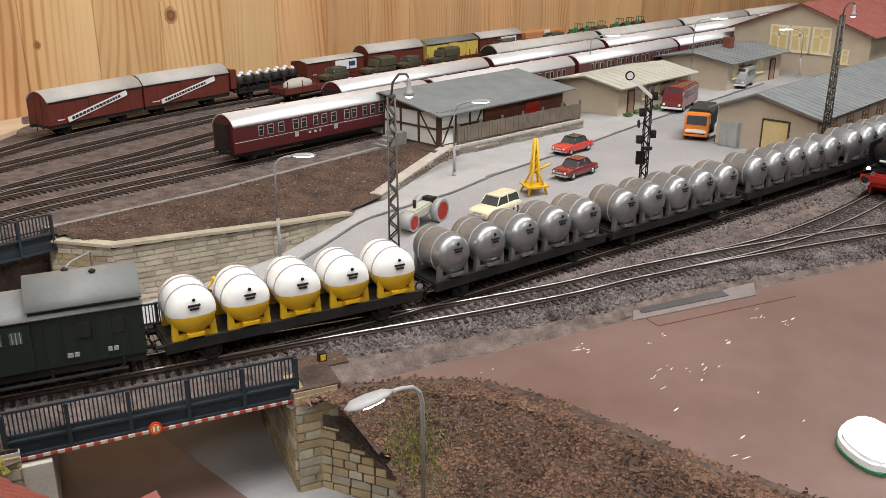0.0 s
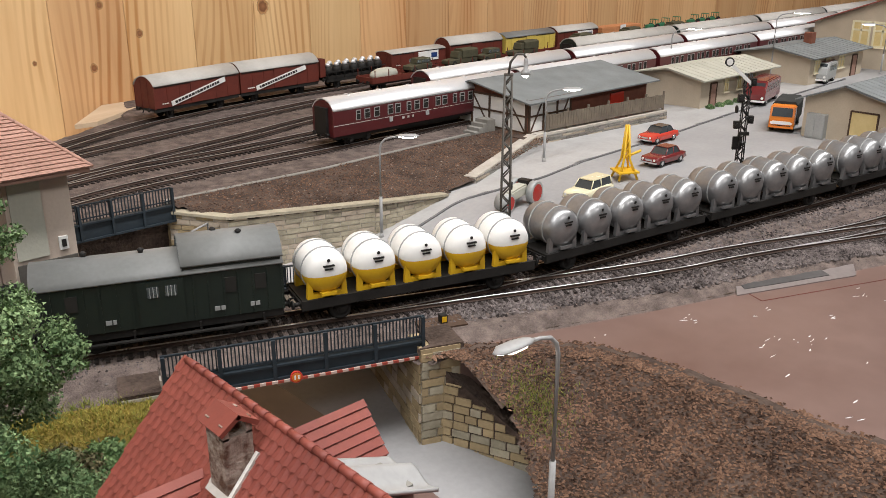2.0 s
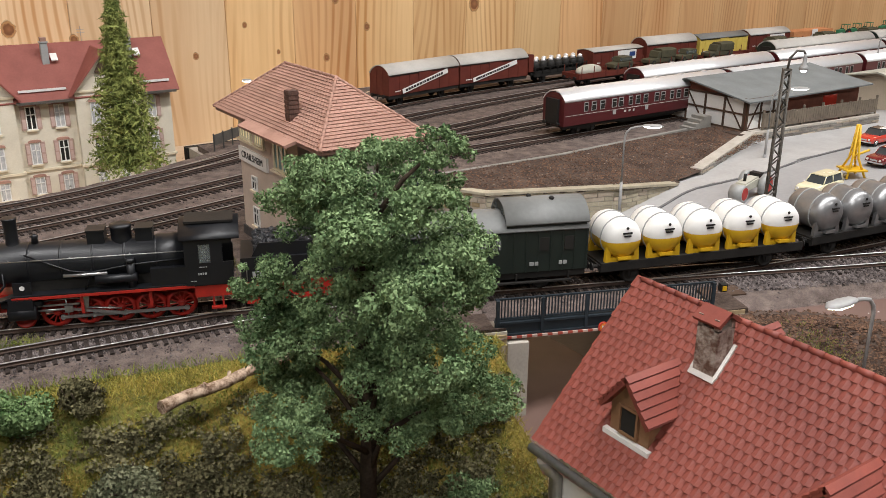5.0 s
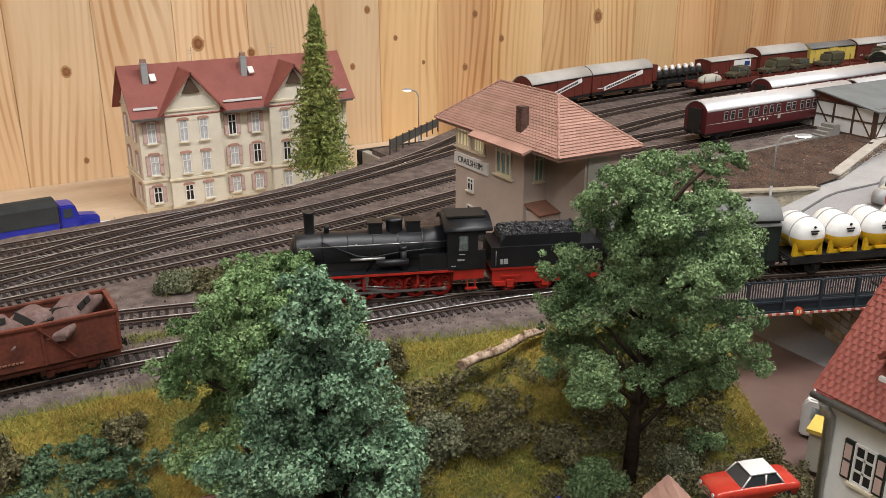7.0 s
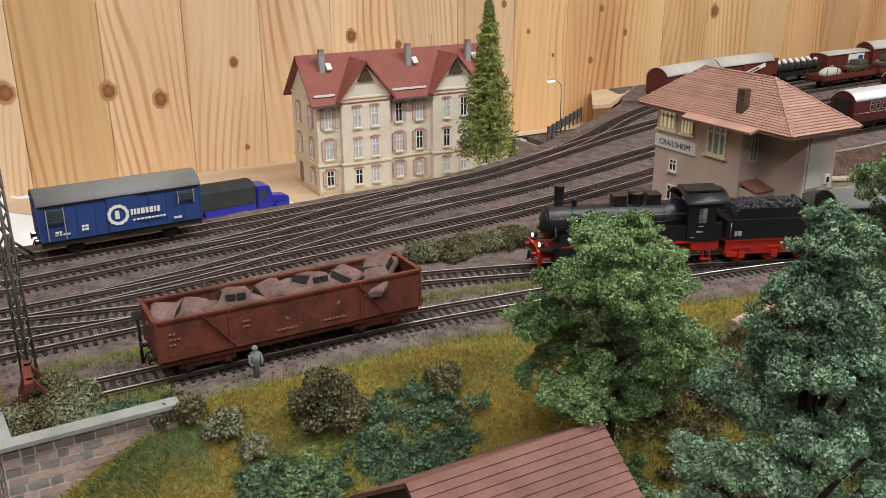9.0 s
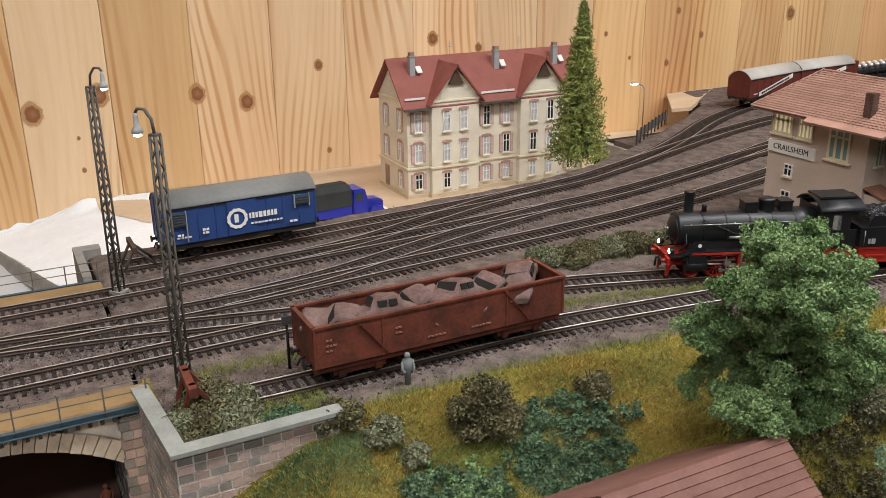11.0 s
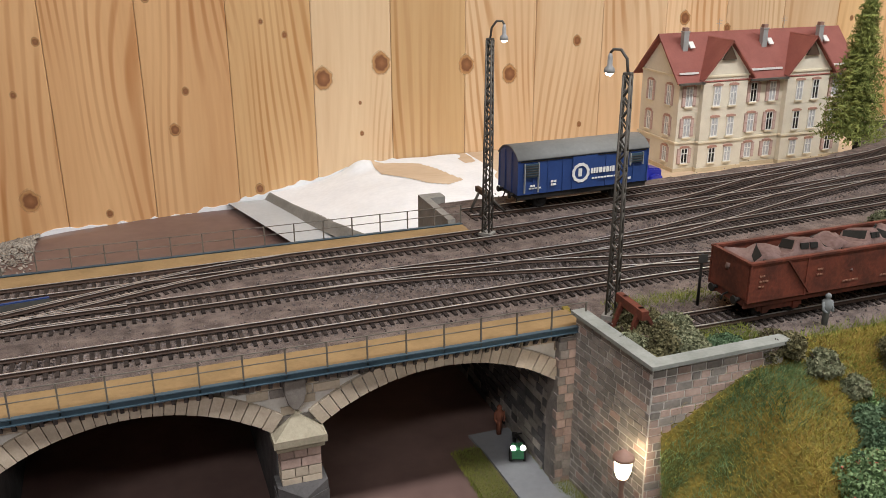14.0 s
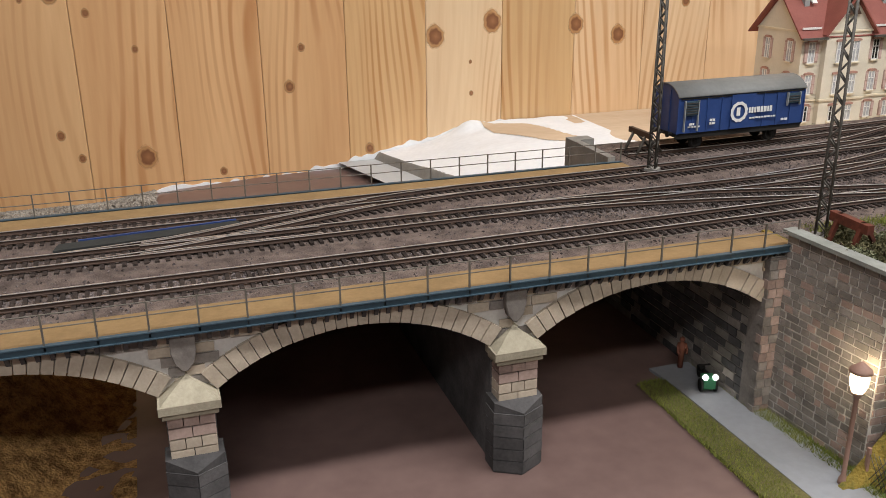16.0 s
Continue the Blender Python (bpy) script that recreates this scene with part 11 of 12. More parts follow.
# a dark plate with a blue edge between the viaduct tracks, scuffs and a seam on the brown board
pl = thing("cover_plate", "flat dark plate with a blue edge between the tracks", "plate", None)
bm = B(); prism(bm, [(-0.8420, 0.6180), (-0.7400, 0.6285), (-0.7440, 0.6390), (-0.8400, 0.6290)], -0.0040, -0.0012, "z")
part("plate", bm, TARP, pl)
bm = B(); prism(bm, [(-0.8300, 0.6305), (-0.7440, 0.6395), (-0.7442, 0.6410), (-0.8300, 0.6320)], -0.0040, -0.0006, "z")
part("edge", bm, BLUEP, pl)
bm = B()
rs = random.Random(21)
for sx, sy, n, sp in ((0.361, 0.243, 6, 0.005), (0.471, 0.194, 5, 0.006), (0.479, 0.177, 4, 0.006), (0.383, 0.185, 8, 0.006), (0.372, 0.201, 5, 0.006), (0.313, 0.263, 2, 0.003), (0.428, 0.190, 4, 0.006), (0.319, 0.130, 5, 0.008), (0.400, 0.219, 4, 0.007), (0.40, 0.17, 6, 0.05)):
    for k in range(n):
        x, y, a, l = sx + rs.gauss(0, sp), sy + rs.gauss(0, sp * 0.5), rs.uniform(-0.7, 0.2), rs.uniform(0.0004, 0.0026)
        w = rs.uniform(0.00012, 0.0004)
        prism(bm, [(-l, -w * 0.2), (-l * 0.4, -w), (l * 0.5, -w * 0.7), (l, w * 0.3), (l * 0.3, w), (-l * 0.6, w * 0.6)], 0, 0.0002, "z", Matrix.Translation((x, y, -0.0072)) @ Matrix.Rotation(a, 4, "Z"))
tagged(part("paint_scuffs", bm, PLASTER), "small white scuffs and crumbs on the brown board", "scuffs", "", "stuff")

bm = B()
for (xa, ya), (xb, yb) in (((0.428, 0.251), (0.419, 0.229)), ((0.419, 0.229), (0.516, 0.190))):
    d = Vector((xb - xa, yb - ya)).normalized() * 0.0003
    prism(bm, [(xa + d.y, ya - d.x), (xb + d.y, yb - d.x), (xb - d.y, yb + d.x), (xa - d.y, ya + d.x)], -0.0074, -0.0070, "z")
tagged(part("board_seam", bm, WAGR), "thin dark red seam in the brown board", "seam", "", "structure")

# pavement and kerb along the street
KERBL = [(0.245, 0.520), (0.3168, 0.5130), (0.3938, 0.5290), (0.4566, 0.5345), (0.5587, 0.5205), (0.7411, 0.5300), (0.9408, 0.5500), (1.3, 0.5720)]
bm = B()
prev = None
for i in range(121):
    k = i / 120 * (len(KERBL) - 1)
    a, f = int(min(k, len(KERBL) - 2)), k - int(min(k, len(KERBL) - 2))
    x, y = KERBL[a][0] + (KERBL[a + 1][0] - KERBL[a][0]) * f, KERBL[a][1] + (KERBL[a + 1][1] - KERBL[a][1]) * f
    z = road_z(x, y)
    row = [bm.verts.new(p) for p in ((x, y - 0.0011, z - 0.001), (x, y - 0.0011, z + 0.0013), (x, y + 0.0011, z + 0.0013), (x, y + 0.0011, z - 0.001))]
    if prev:
        for q in range(3):
            bm.faces.new([prev[q], prev[q + 1], row[q + 1], row[q]])
    prev = row
structure("kerb", bm, KERB, "dark kerb line along the street", "kerb")


def kerb_y(x):
    return lerp_table(KERBL, x)


me = sheet(0.245, 1.30, 0.515, 0.63, 0.006, lambda x, y: road_z(x, y) + 0.0008, lambda x, y: kerb_y(x) + 0.001 < y < kerb_y(x) + 0.075)
tagged(part("pavement", with_mat(me, PAVE)), "pale grey pavement along the retaining wall", "pavement", "", "structure")


# ---- plants ----
def leaf_cloud(points, n, spread, size, seed):
    """Many small bent leaves scattered round the clump centres (x, y, z, radius)."""
    r = np.random.RandomState(seed)
    P, N = [], []
    for (x, y, z, rad) in points:
        k = int(n * (rad / spread) ** 2) + 6
        d = r.normal(size=(k, 3))
        d /= np.linalg.norm(d, axis=1)[:, None]
        P.append(np.array((x, y, z)) + d * rad * (0.55 + 0.5 * r.rand(k, 1)) * np.array((1, 1, 0.8)))
        N.append(d)
    c, d = np.concatenate(P), np.concatenate(N)
    k = len(c)
    s = size * (0.6 + 0.8 * r.rand(k, 1))
    nrm = d * 0.7 + r.normal(size=(k, 3)) * 0.6
    nrm /= np.linalg.norm(nrm, axis=1)[:, None] + 1e-9
    a = np.cross(nrm, r.normal(size=(k, 3)))
    a /= np.linalg.norm(a, axis=1)[:, None] + 1e-9
    b = np.cross(nrm, a)
    v = np.stack([c - a * s - b * s * 0.7, c + a * s * 1.1 - b * s * 0.3 + nrm * s * 0.3, c + a * s * 0.1 + b * s * 1.1], axis=1).reshape(-1, 3)
    me = bpy.data.meshes.new("leaves")
    me.from_pydata(v.tolist(), [], np.arange(k * 3).reshape(-1, 3).tolist())
    return me


def tree(x, y, z0, top, outline, material, label, seed, low=0.1, lean=(0, 0), n=130, masses=24, size=0.00095, mass=0.020):
    """A model tree: trunk, limbs, and cloud-like leaf masses; outline gives the crown's radius by height."""
    r = random.Random(seed)
    t = thing("tree", label, "tree", Matrix.Translation((x, y, z0)))
    H = top - z0
    bm = B()
    tube(bm, [(0, 0, -0.004), (0.002, 0.001, H * 0.25), (lean[0] * 0.5, lean[1] * 0.5, H * 0.55), (lean[0], lean[1], H * 0.85)], [0.0042, 0.0034, 0.0024, 0.0008], 8)
    pts = []
    for i in range(masses):
        k = i / (masses - 1)
        h = low + (0.91 - low) * k
        a = i * 2.399 + r.uniform(-0.35, 0.35)
        R = mass * r.uniform(0.82, 1.18) * (0.72 if k > 0.9 else 1)
        wide = lerp_table(outline, h)
        R = min(R, wide * 0.62 + 0.0035)
        rad = max(0.0, wide - R * 0.8) * r.uniform(0.8, 1.05) * (0.35 if i % 5 == 2 and k < 0.8 else 1)
        cx, cy, cz = lean[0] * h + rad * math.cos(a), lean[1] * h + rad * math.sin(a), H * h + r.uniform(-0.004, 0.004)
        for j in range(30):
            d = Vector((r.gauss(0, 1), r.gauss(0, 1), r.gauss(0.25, 1))).normalized()
            q = R * r.uniform(0.50, 1.12)
            pts.append((cx + q * d.x, cy + q * d.y, cz + q * 0.54 * d.z, R * r.uniform(0.15, 0.36)))
        s = Vector((lean[0] * h * 0.6, lean[1] * h * 0.6, H * max(0.10, h - 0.16)))
        e = Vector((cx, cy, cz))
        tube(bm, [s, s.lerp(e, 0.5) + Vector((0, 0, 0.003)), e], [0.0016, 0.0010, 0.0004], 5)
    part("trunk", bm, BARK, t, "dark trunk with limbs")
    part("crown", with_mat(leaf_cloud(pts, n, mass * 0.34, size, seed), material), material, t, "crown of many small leaf clumps")
    return t


tree(-0.008, 0.302, -0.052, 0.141, [(0.0, 0.045), (0.3, 0.052), (0.45, 0.060), (0.60, 0.058), (0.70, 0.046), (0.82, 0.040), (1.0, 0.026)], LEAF, "tall broadleaf model tree on the embankment", 1, 0.29, (0.006, -0.002), 330, 27, size=0.00066, mass=0.0185)
tree(-0.194, 0.336, -0.040, 0.104, [(0.0, 0.035), (0.35, 0.048), (0.55, 0.050), (0.70, 0.036), (0.82, 0.032), (1.0, 0.020)], LEAF2, "light green broadleaf model tree below the siding", 2, 0.30, (0.0, 0.0), 340, 22, size=0.00064, mass=0.0172)
tree(-0.222, 0.204, -0.09, 0.158, [(0.0, 0.060), (0.3, 0.058), (0.5, 0.051), (0.66, 0.034), (0.76, 0.022), (0.86, 0.012), (1.0, 0.005)], LEAF3, "bluish green conical model tree on the slope", 3, 0.16, (0.0, 0.0), 330, 44, size=0.00056, mass=0.0145)


def fir(x, y, z0, top, rx, label, seed):
    r = random.Random(seed)
    t = thing("fir_tree", label, "tree", Matrix.Translation((x, y, z0)))
    H = top - z0
    bm = B(); tube(bm, [(0, 0, -0.003), (0, 0, H)], [0.003, 0.0006], 7)
    part("trunk", bm, BARK, t)
    rs = np.random.RandomState(seed)
    verts, faces = [], []
    rows = 30
    for i in range(rows):
        h = 0.04 + 0.95 * i / rows
        R = rx * (1 - h) ** 0.85 * (0.85 + 0.3 * rs.rand())
        m = int(12 + 26 * (1 - h))
        for k in range(m):
            a = 2 * math.pi * (k + rs.rand() * 0.8) / m
            L = R * (0.7 + 0.45 * rs.rand())
            for q in range(9):
                f = (q + 0.5) / 9
                c = np.array((math.cos(a) * L * f, math.sin(a) * L * f, H * h - 0.16 * L * f + 0.0014 * rs.normal()))
                for _ in range(5):
                    d = rs.normal(size=3) * 0.0016
                    e = np.cross(d, (math.cos(a), math.sin(a), 0.3)) * 0.32
                    v = len(verts)
                    verts += [tuple(c - d), tuple(c + e), tuple(c + d + np.array((math.cos(a), math.sin(a), 0)) * 0.0016)]
                    faces.append((v, v + 1, v + 2))
    me = bpy.data.meshes.new("needles")
    me.from_pydata(verts, [], faces)
    part("crown", with_mat(me, FIRM), FIRM, t, "dense needle branches")
    return t


fir(0.0465, 0.8420, -0.010, 0.158, 0.037, "tall slender yellowish green fir beside the town house", 4)


def bush(x, y, z, rad, material, label, seed, n=200, size=0.0009, squash=0.9):
    r = random.Random(seed)
    pts = []
    n = int(n * max(1.0, rad / 0.011) ** 1.5)
    for i in range(20):
        a, q = r.uniform(0, 6.28), rad * r.uniform(0.1, 0.75)
        pts.append((q * math.cos(a), q * math.sin(a), rad * squash * r.uniform(0.25, 1.0) * (1 - 0.5 * q / rad), rad * r.uniform(0.28, 0.48)))
    b = thing("bush", label, "bush", Matrix.Translation((x, y, z)), "bushes on the embankment")
    bm = B()
    for i in range(5):
        a = r.uniform(0, 6.28)
        tube(bm, [(0, 0, -0.002), (rad * 0.3 * math.cos(a), rad * 0.3 * math.sin(a), rad * 0.5), (rad * 0.6 * math.cos(a), rad * 0.6 * math.sin(a), rad * 0.9 * squash)], [0.0009, 0.0006, 0.0003], 5)
    part("stem", bm, BARK, b)
    part("leaves", with_mat(leaf_cloud(pts, n, rad * 0.4, size, seed), material), material, b, "loose small leaves")
    if "flowering" in label:
        part("blossoms", with_mat(leaf_cloud(pts, 9, rad * 0.4, 0.0011, seed + 1), BLOSSOM), BLOSSOM, b, "small red blossoms")
    return b


GREYLEAF = leafy("grey_green_leaves", (0.040, 0.050, 0.024), (0.27, 0.275, 0.17))
G = grass_z
for i, (x, y, rad, tall, mt, lb) in enumerate((
        (-0.3120, 0.4150, 0.0215, 1.25, OLIVE, "large dark olive bush on the embankment"),
        (-0.2440, 0.4170, 0.0110, 1.25, OLIVE, "small dark olive bush below the siding"),
        (-0.3830, 0.4360, 0.0140, 1.1, OLIVE, "olive bush at the end of the wing wall"),
        (-0.3650, 0.4250, 0.0120, 0.8, GREYLEAF, "low grey-green bush by the wing wall"),
        (-0.3540, 0.4120, 0.0090, 0.7, GREYLEAF, "low grey-green bush on the embankment"),
        (-0.4420, 0.4600, 0.0175, 0.8, OLIVE, "leafy olive bush on the abutment"),
        (-0.4530, 0.4470, 0.0120, 0.8, OLIVE, "leafy olive bush at the corner of the abutment"),
        (-0.4220, 0.4720, 0.0140, 0.9, GREYLEAF, "leafy bush on the abutment"),
        (-0.4540, 0.4620, 0.0120, 0.9, GREYLEAF, "leafy bush at the coping of the abutment"),
        (-0.4300, 0.4520, 0.0150, 0.8, GREYLEAF, "low leafy bush on the abutment"),
        (-0.4480, 0.4740, 0.0125, 0.8, OLIVE, "leafy olive bush on the abutment"),
        (-0.4360, 0.4900, 0.0130, 0.9, OLIVE, "leafy olive bush on the abutment"),
        (-0.4130, 0.4500, 0.0110, 0.6, BLADE_B, "low green bush on the abutment"),
        (-0.4020, 0.4540, 0.0090, 0.5, BLADE_B, "low green bush on the abutment"),
        (-0.1280, 0.4090, 0.0170, 1.2, LEAF2, "light green bush below the main line"),
        (-0.0990, 0.4070, 0.0135, 1.3, OLIVE, "brownish olive bush beside the log"),
        (-0.0950, 0.3620, 0.0200, 0.8, GREYLEAF, "grey-green bush on the embankment"),
        (-0.0690, 0.3500, 0.0180, 0.8, OLIVE, "dark olive bush under the tree"),
        (-0.0360, 0.3300, 0.0150, 0.9, OLIVE, "brown bush under the tree"),
        (-0.1300, 0.3700, 0.0160, 0.8, OLIVE, "olive bush on the slope"),
        (0.0470, 0.3350, 0.0190, 1.3, OLIVE, "brownish bush at the foot of the bridge"),
        (0.0700, 0.3420, 0.0120, 1.0, LEAF2, "light green bush near the bridge"),
        (-0.0300, 0.3050, 0.0170, 0.9, LEAF, "dark green bush under the tree"),
        (0.0200, 0.2950, 0.0150, 0.9, GREYLEAF, "low bush under the tree"),
        (0.0450, 0.2980, 0.0140, 0.8, LEAF, "low dark green bush under the tree"),
        (-0.3780, 0.3600, 0.0260, 0.9, LEAF, "flowering green bush with red berries"),
        (-0.3520, 0.3550, 0.0270, 0.95, LEAF, "flowering green bush with red berries"),
        (-0.3270, 0.3450, 0.0230, 0.9, LEAF, "flowering green bush with red berries"),
        (-0.1850, 0.3350, 0.0160, 1.0, LEAF, "green bush under the trees"),
        (-0.1200, 0.3150, 0.0180, 1.0, OLIVE, "olive bush on the slope"),
        (-0.0800, 0.2950, 0.0160, 1.0, LEAF, "green bush on the slope"))):
    bush(x, y, (G(x, y) if y < front_y(x) else -0.0045) - 0.001, rad, mt, lb, 40 + i, 240, 0.0008, tall)
# scrub between the tracks
for i in range(11):
    x = -0.175 + i * 0.0185
    y = lerp_table([(-0.18, 0.574), (-0.07, 0.558), (0.03, 0.530)], x) + rng.uniform(-0.005, 0.008)
    bush(x, y, -0.0045, rng.uniform(0.0125, 0.0185), OLIVE if i % 3 else GREYLEAF, "low olive scrub between the yard tracks", 90 + i, 260, 0.00075, 0.75)
# flowers before the hut
for i in range(8):
    bush(0.945 + i * 0.021, 0.583, -0.0120, 0.0055, LEAF, "low planted shrub before the hut", 120 + i, 60, 0.0013)


def scatter(name, label, n, place, h, w, material, seed, lean=0.6):
    """Thin upright blades as one mesh; place(r) gives a spot or None."""
    r = random.Random(seed)
    verts, faces = [], []
    tries = 0
    while len(faces) < n and tries < n * 6:
        tries += 1
        p = place(r)
        if p is None:
            continue
        a, hh = r.uniform(0, 6.28), h * r.uniform(0.5, 1.3)
        dx, dy = math.cos(a) * w, math.sin(a) * w
        tx, ty = r.gauss(0, lean) * hh, r.gauss(0, lean) * hh
        v = len(verts)
        verts += [(p[0] - dx, p[1] - dy, p[2] - 0.0006), (p[0] + dx, p[1] + dy, p[2] - 0.0006), (p[0] + tx, p[1] + ty, p[2] + hh)]
        faces.append((v, v + 1, v + 2))
    me = bpy.data.meshes.new(name)
    me.from_pydata(verts, [], faces)
    return tagged(part(name, with_mat(me, material)), label, "grass", "", "stuff")


def patch(x, y):
    return noise.noise(Vector((x * 16 + 3, y * 16, 0.5))) + 0.5 * noise.noise(Vector((x * 45, y * 45, 2.5)))


def slope_spot(test):
    def f(r):
        x, y = r.uniform(-0.47, 0.105), r.uniform(0.16, 0.455)
        if not grass_keep(x, y) or y > front_y(x) - 0.004 or not test(patch(x, y), x, y, r):
            return None
        return (x, y, grass_z(x, y))
    return f


def ellipse(x, y, cx, cy, rx, ry):
    """Inside an uneven patch."""
    return ((x - cx) / rx) ** 2 + ((y - cy) / ry) ** 2 + 0.9 * noise.noise(Vector((x * 60, y * 60, 4.5))) < 1


yel = lambda x, y: ellipse(x, y, -0.395, 0.395, 0.032, 0.036) or ellipse(x, y, -0.215, 0.395, 0.022, 0.030)
teal = lambda x, y: ellipse(x, y, -0.272, 0.392, 0.036, 0.030) or ellipse(x, y, -0.345, 0.388, 0.026, 0.016)
edge = lambda x, y: front_y(x) - y < 0.024 + 0.014 * noise.noise(Vector((x * 30, 0, 1)))
scatter("dry_grass", "short dry yellow static grass on the embankment", 110000, slope_spot(lambda v, x, y, r: not teal(x, y) and (v > 0.05 or edge(x, y) or yel(x, y))), 0.0025, 0.00028, BLADE_Y, 5, 0.8)
scatter("green_grass", "short olive green static grass on the embankment", 120000, slope_spot(lambda v, x, y, r: v < 0.28 and not yel(x, y) and not teal(x, y) and (not edge(x, y) or r.random() < 0.25)), 0.0025, 0.00030, BLADE_G, 6, 0.8)
scatter("brown_grass", "short ochre brown static grass on the embankment", 45000, slope_spot(lambda v, x, y, r: (yel(x, y) and r.random() < 0.7) or noise.noise(Vector((x * 24, y * 24, 7.5))) > 0.16), 0.0026, 0.00028, BLADE_O, 16, 0.8)
# leaf green here also carries the shadow along the wall
scatter("wall_foot_grass", "green grass at the foot of the wing wall, darkened for its shadow", 9000, lambda r: (lambda x: (lambda y: (x, y, grass_z(x, y)) if grass_keep(x, y) else None)(0.430 - abs(r.gauss(0, 0.012))))(r.uniform(-0.465, -0.375)), 0.0030, 0.00026, LEAF, 26)
scatter("dark_grass", "dark bluish green undergrowth on the embankment", 36000, slope_spot(lambda v, x, y, r: teal(x, y)), 0.0032, 0.00034, BLADE_B, 7, 0.8)


def undergrowth(name, label, n, test, material, seed, r0, r1, size):
    r = random.Random(seed)
    spot = slope_spot(test)
    pts = []
    while len(pts) < n:
        p = spot(r)
        if p:
            q = r.uniform(r0, r1)
            pts += [(p[0] + r.gauss(0, q), p[1] + r.gauss(0, q), p[2] + q * r.uniform(0.1, 0.9), q * r.uniform(0.6, 1.0)) for _ in range(4)]
    me = leaf_cloud(pts, 70, (r0 + r1) / 2, size, seed)
    tagged(part(name, with_mat(me, material)), label, "undergrowth", "", "stuff")


undergrowth("undergrowth", "low olive undergrowth under the trees", 2400, lambda v, x, y, r: x > -0.16 and v < 0.15 and front_y(x) - y > 0.035, OLIVE, 31, 0.003, 0.006, 0.0008)
undergrowth("ground_cover", "low bluish green ground cover on the embankment", 3000, lambda v, x, y, r: teal(x, y) or (x < -0.28 and y < 0.36 and v < 0), BLADE_B, 32, 0.002, 0.0045, 0.0008)
undergrowth("green_cover", "low green plants on the slope", 1500, lambda v, x, y, r: x < -0.16 and v < -0.15 and front_y(x) - y > 0.04 and not yel(x, y), LEAF2, 33, 0.002, 0.004, 0.0008)


def tuft_spot(r):
    k = r.random()
    if k < 0.30:
        x, y = r.uniform(-0.46, -0.38), r.uniform(0.452, 0.475)
        if 0.4735 < y < 0.488:
            return None
    elif k < 0.75:
        x = r.uniform(-0.44, -0.10)
        m = lerp_table([(-0.45, 0.5175), (-0.25, 0.513), (-0.15, 0.4955), (-0.10, 0.481)], x)
        y = m + r.gauss(0, 0.0045)
    elif k < 0.86:
        x, y = r.uniform(-0.19, 0.03), 0
        y = lerp_table([(-0.18, 0.574), (-0.07, 0.560), (0.03, 0.532)], x) + r.gauss(0, 0.008)
    else:
        x, y = r.uniform(-0.37, 0.1), 0
        y = front_y(x) + r.uniform(-0.006, 0.004)
    return (x, y, -0.0045)


scatter("weeds", "tufts of yellow-green weeds between the tracks", 16000, tuft_spot, 0.0034, 0.0003, BLADE_G, 8)
scatter("verge_grass", "dry grass strip beside the footpath", 9000, lambda r: (lambda y: (lerp_table([(0.36, -0.518), (0.42, -0.5175), (0.53, -0.516)], y) + r.uniform(-0.0085, 0.010), y, -0.1018))(r.uniform(0.36, 0.55)), 0.0018, 0.00024, BLADE_G, 9)
scatter("wall_grass", "dark grass along the foot of the abutment", 6000, lambda r: (lambda y: (-0.4700 + r.uniform(-0.008, 0.002) + (0.0 if y > 0.5 else (0.5 - y) * 0.06), y, -0.1030))(r.uniform(0.36, 0.56)), 0.0030, 0.0003, BLADE_G, 10)


def crumbs(name, label, n, place, s0, s1, material, seed, flat=0.5, category="stones"):
    """Small angular crumbs as one mesh."""
    r = random.Random(seed)
    verts, faces = [], []
    tries = 0
    while len(verts) < n * 5 and tries < n * 6:
        tries += 1
        p = place(r)
        if p is None:
            continue
        s = r.uniform(s0, s1)
        a = r.uniform(0, 6.28)
        l = s * r.uniform(1.0, 2.0)
        c, d = math.cos(a), math.sin(a)
        v = len(verts)
        tz = s * flat * r.uniform(0.8, 1.6)
        tilt = r.gauss(0, 0.35) * s
        verts += [(p[0] - c * l, p[1] - d * l, p[2] - tilt), (p[0] + d * s, p[1] - c * s, p[2] - 0.0002), (p[0] + c * l, p[1] + d * l, p[2] + tilt), (p[0] - d * s, p[1] + c * s, p[2]), (p[0] + r.uniform(-0.4, 0.4) * s, p[1] + r.uniform(-0.4, 0.4) * s, p[2] + tz)]
        faces += [(v, v + 1, v + 4), (v + 1, v + 2, v + 4), (v + 2, v + 3, v + 4), (v + 3, v, v + 4)]
    me = bpy.data.meshes.new(name)
    me.from_pydata(verts, [], faces)
    return tagged(part(name, with_mat(me, material)), label, category, "", "stuff")


def chip_spot(r):
    x, y = r.uniform(0.13, 0.35), r.uniform(-0.05, 0.315)
    return (x, y, chip_z(x, y)) if chip_keep(x, y) and edge_dist(x, y) > 0.002 else None


crumbs("wood_chips", "dark brown wood chips strewn over the slope", 52000, chip_spot, 0.0003, 0.0011, CHIP, 11, 0.5, "wood chips")


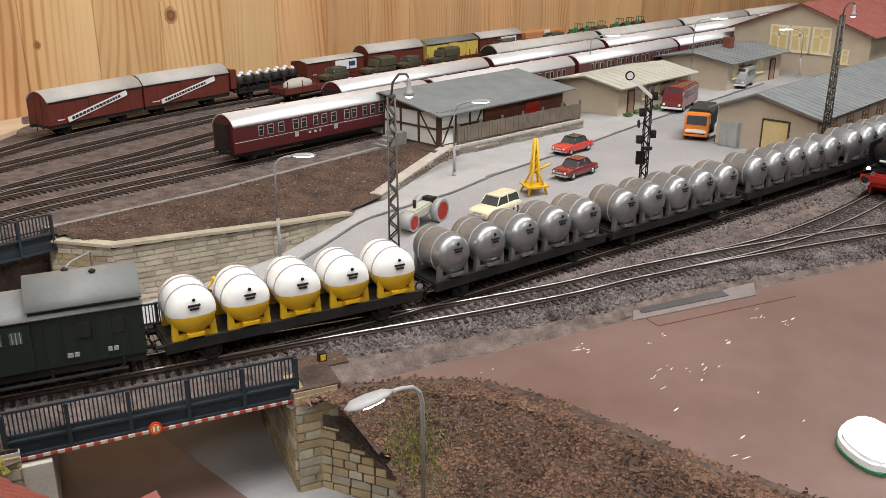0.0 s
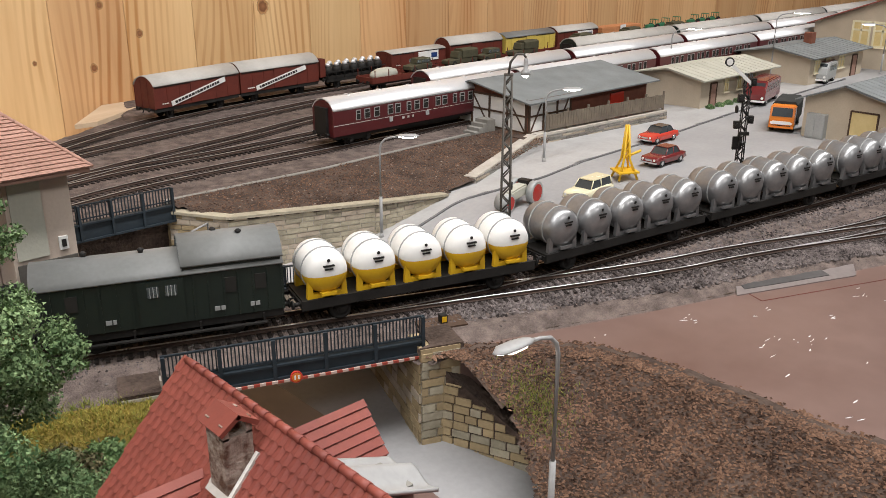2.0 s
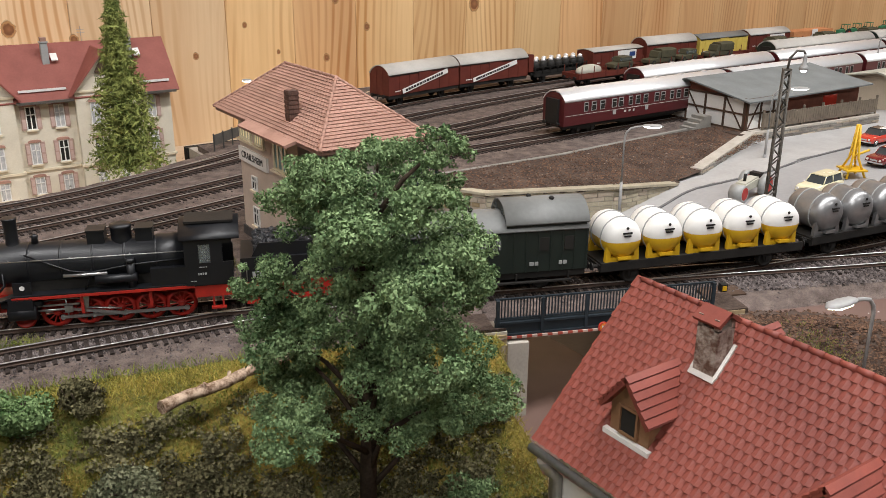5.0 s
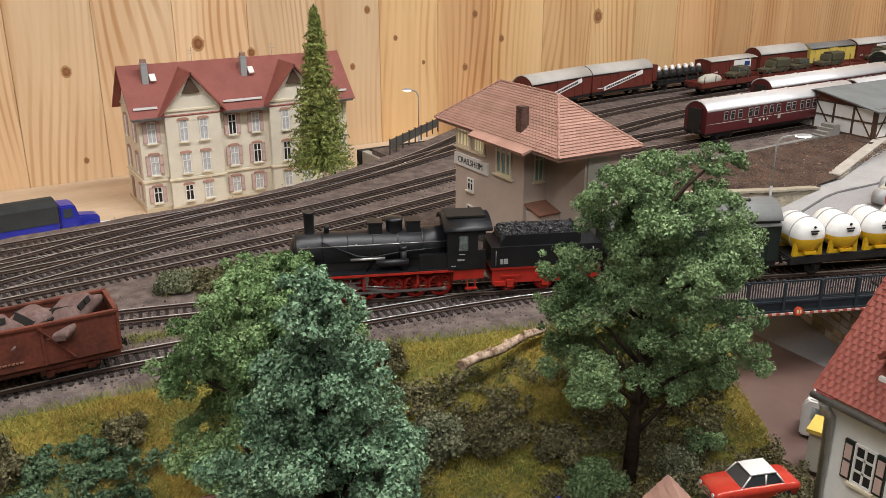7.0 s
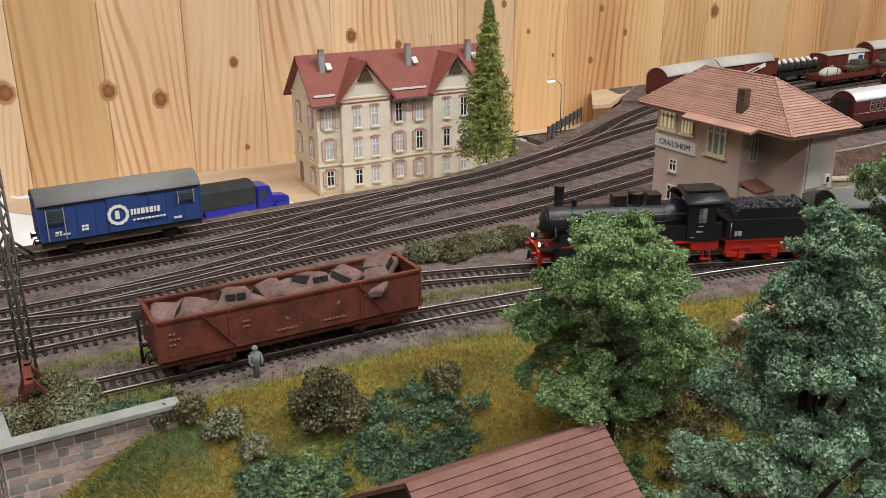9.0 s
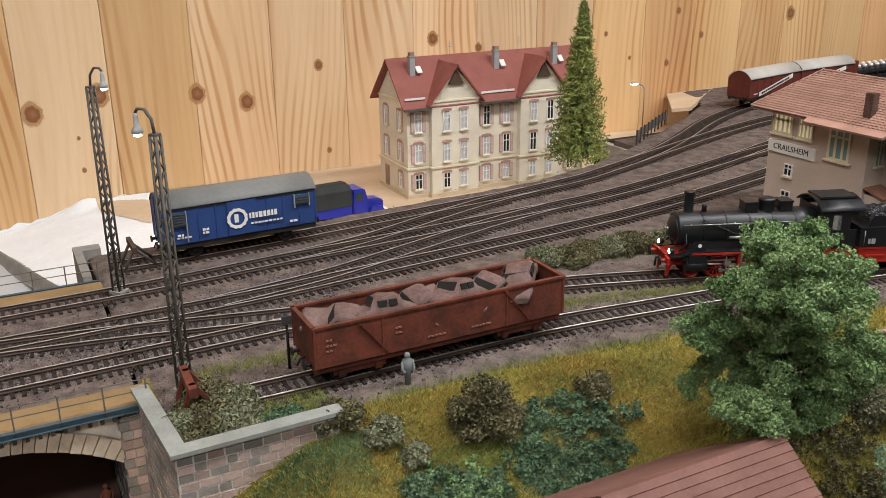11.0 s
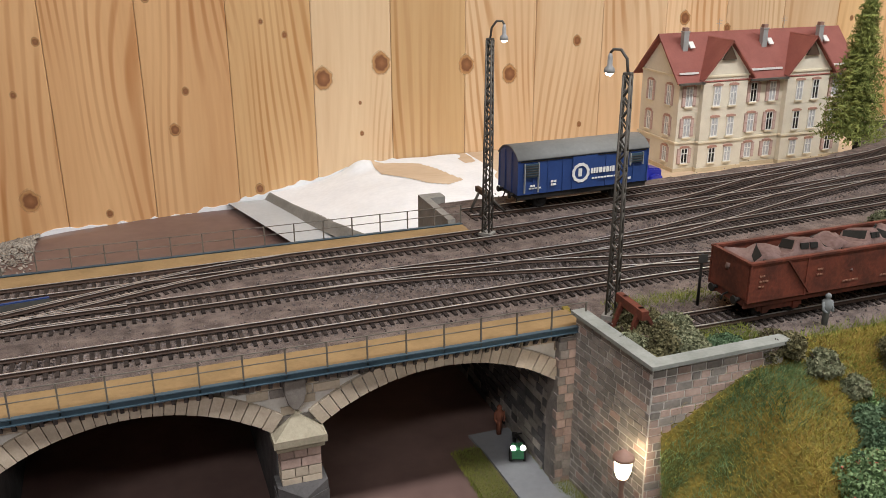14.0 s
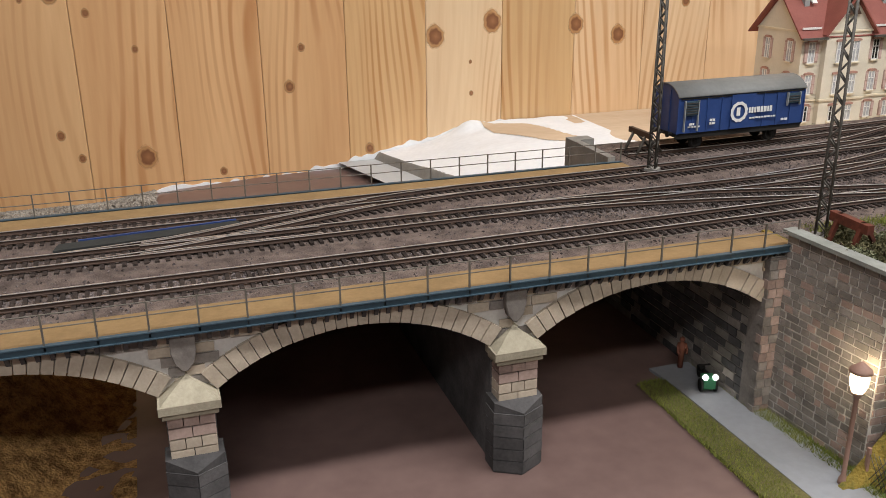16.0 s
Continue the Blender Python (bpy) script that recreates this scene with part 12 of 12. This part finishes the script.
def bank_spot(r):
    if r.random() < 0.62:
        x, y = r.uniform(0.25, 0.64), r.uniform(0.553, 0.642)
        return (x, y, bank_z(x, y)) if y > lerp_table([(0.2704, 0.590), (0.386, 0.556), (0.457, 0.553), (0.64, 0.58)], x) and y > 0.645 - (x - 0.243) * 2.1 else None
    x, y = r.uniform(0.26, 0.9), r.uniform(0.32, 0.466)
    return (x, y, bank2_z(x, y)) if lerp_table([(0.255, 0.400), (0.30, 0.391), (0.38, 0.377), (0.5, 0.361), (0.66, 0.344), (0.9, 0.314)], x) < y < lerp_table([(0.255, 0.452), (0.40, 0.466), (0.62, 0.45), (0.92, 0.40)], x) else None


crumbs("earth_crumbs", "brown earth crumbs and pale pebbles on the bank", 15000, bank_spot, 0.0003, 0.0009, CHIP, 12, 0.6, "earth")
crumbs("pale_pebbles", "scattered pale pebbles on the bank", 500, bank_spot, 0.0004, 0.0010, PEBBLE, 13, 0.8)


def near_track(r):
    """A spot beside or between the rails of the front tracks."""
    name = r.choice(("main", "main", "siding", "junction", "coach_line", "through", "stub", "crossover", "crossover_3", "junction_2"))
    path = PATHS[name]
    p = path[r.randrange(len(path))]
    if not -0.95 < p.x < 0.75:
        return None
    a, d = r.uniform(0, 6.28), abs(r.gauss(0, 0.017))
    x, y = p.x + d * math.cos(a), p.y + d * math.sin(a)
    if x < -0.467 and not 0.524 < y < 0.665:
        return None
    if 0.10 < x < 0.235 and y < 0.55:
        q = BM.inverted() @ Vector((x, y, 0))
        if not 0.014 < q.y < 0.076:
            return None
    elif x >= 0.235 and y < 0.5 and not inside(x, y, STRIP):
        return None
    elif x <= 0.10 and y < front_y(x) + 0.003 and x > -0.467:
        return None
    return (x, y, -0.0034)


crumbs("ballast_stones", "loose grey and brown ballast stones in the tracks", 85000, near_track, 0.00032, 0.00075, BALSTONE, 14, 0.9)
crumbs("gravel_heap", "pale gravel heaped against the foot of the plank wall", 9000, lambda r: (lambda x, y: (x, y, floor_z(x, y) + 0.001 + 0.003 * smooth(0.95, 1.09, y)))(r.uniform(-1.05, -0.79), 1.096 - abs(r.gauss(0, 0.055))), 0.0008, 0.0017, PALEGRAVEL, 19, 0.8)


def edge_spot(r):
    k = r.randrange(len(EDGE) - 1)
    f = r.random()
    x, y = (EDGE[k][q] + (EDGE[k + 1][q] - EDGE[k][q]) * f for q in (0, 1))
    return (x + r.gauss(0, 0.0028), y + r.gauss(0, 0.0028), -0.0068)


crumbs("edge_chips", "wood chips spilling over the edge of the brown board", 5200, edge_spot, 0.0004, 0.0012, CHIP, 22, 0.4, "wood chips")


def shoulder_spot(r):
    path = PATHS[r.choice(("junction", "junction", "main", "junction_2"))]
    p = path[r.randrange(len(path))]
    if not 0.225 < p.x < 0.85:
        return None
    x, y = p.x + r.uniform(-0.004, 0.004), p.y - r.uniform(-0.012, 0.034)
    d = margin(x, y, STRIP)
    return (x, y, shoulder_top(x, y) + 0.0002) if d > -0.004 else None


shoulder_top = shoulder_z(STRIP, 0.009, 0.0065)
crumbs("shoulder_stones", "coarse grey ballast stones on the track shoulder", 34000, shoulder_spot, 0.0005, 0.0012, BALSTONE, 23, 0.9)
scatter("moss", "green moss tufts among the wood chips", 1500, lambda r: (lambda x, y: (x, y, chip_z(x, y)) if chip_keep(x, y) else None)(0.250 + r.gauss(0, 0.008), 0.256 + r.gauss(0, 0.010)), 0.0022, 0.00035, BLADE_G, 24)


# ---- tracks are laid last: many small pieces ----
for key, path in PATHS.items():
    lay(key, path)

# closure and check rails of the turnouts on the viaduct
turnout = thing("turnout", "slip turnout with worn bright closure rails", "turnout", None, "yard tracks")
for key, xa, xb in (("crossover_2", -0.80, -0.66), ("coach_line", -0.80, -0.70)):
    sub = [p for p in PATHS[key] if xa < p.x < xb]
    for s in (-1, 1):
        rail(sub, s * (GAUGE / 2 - 0.0023), turnout)
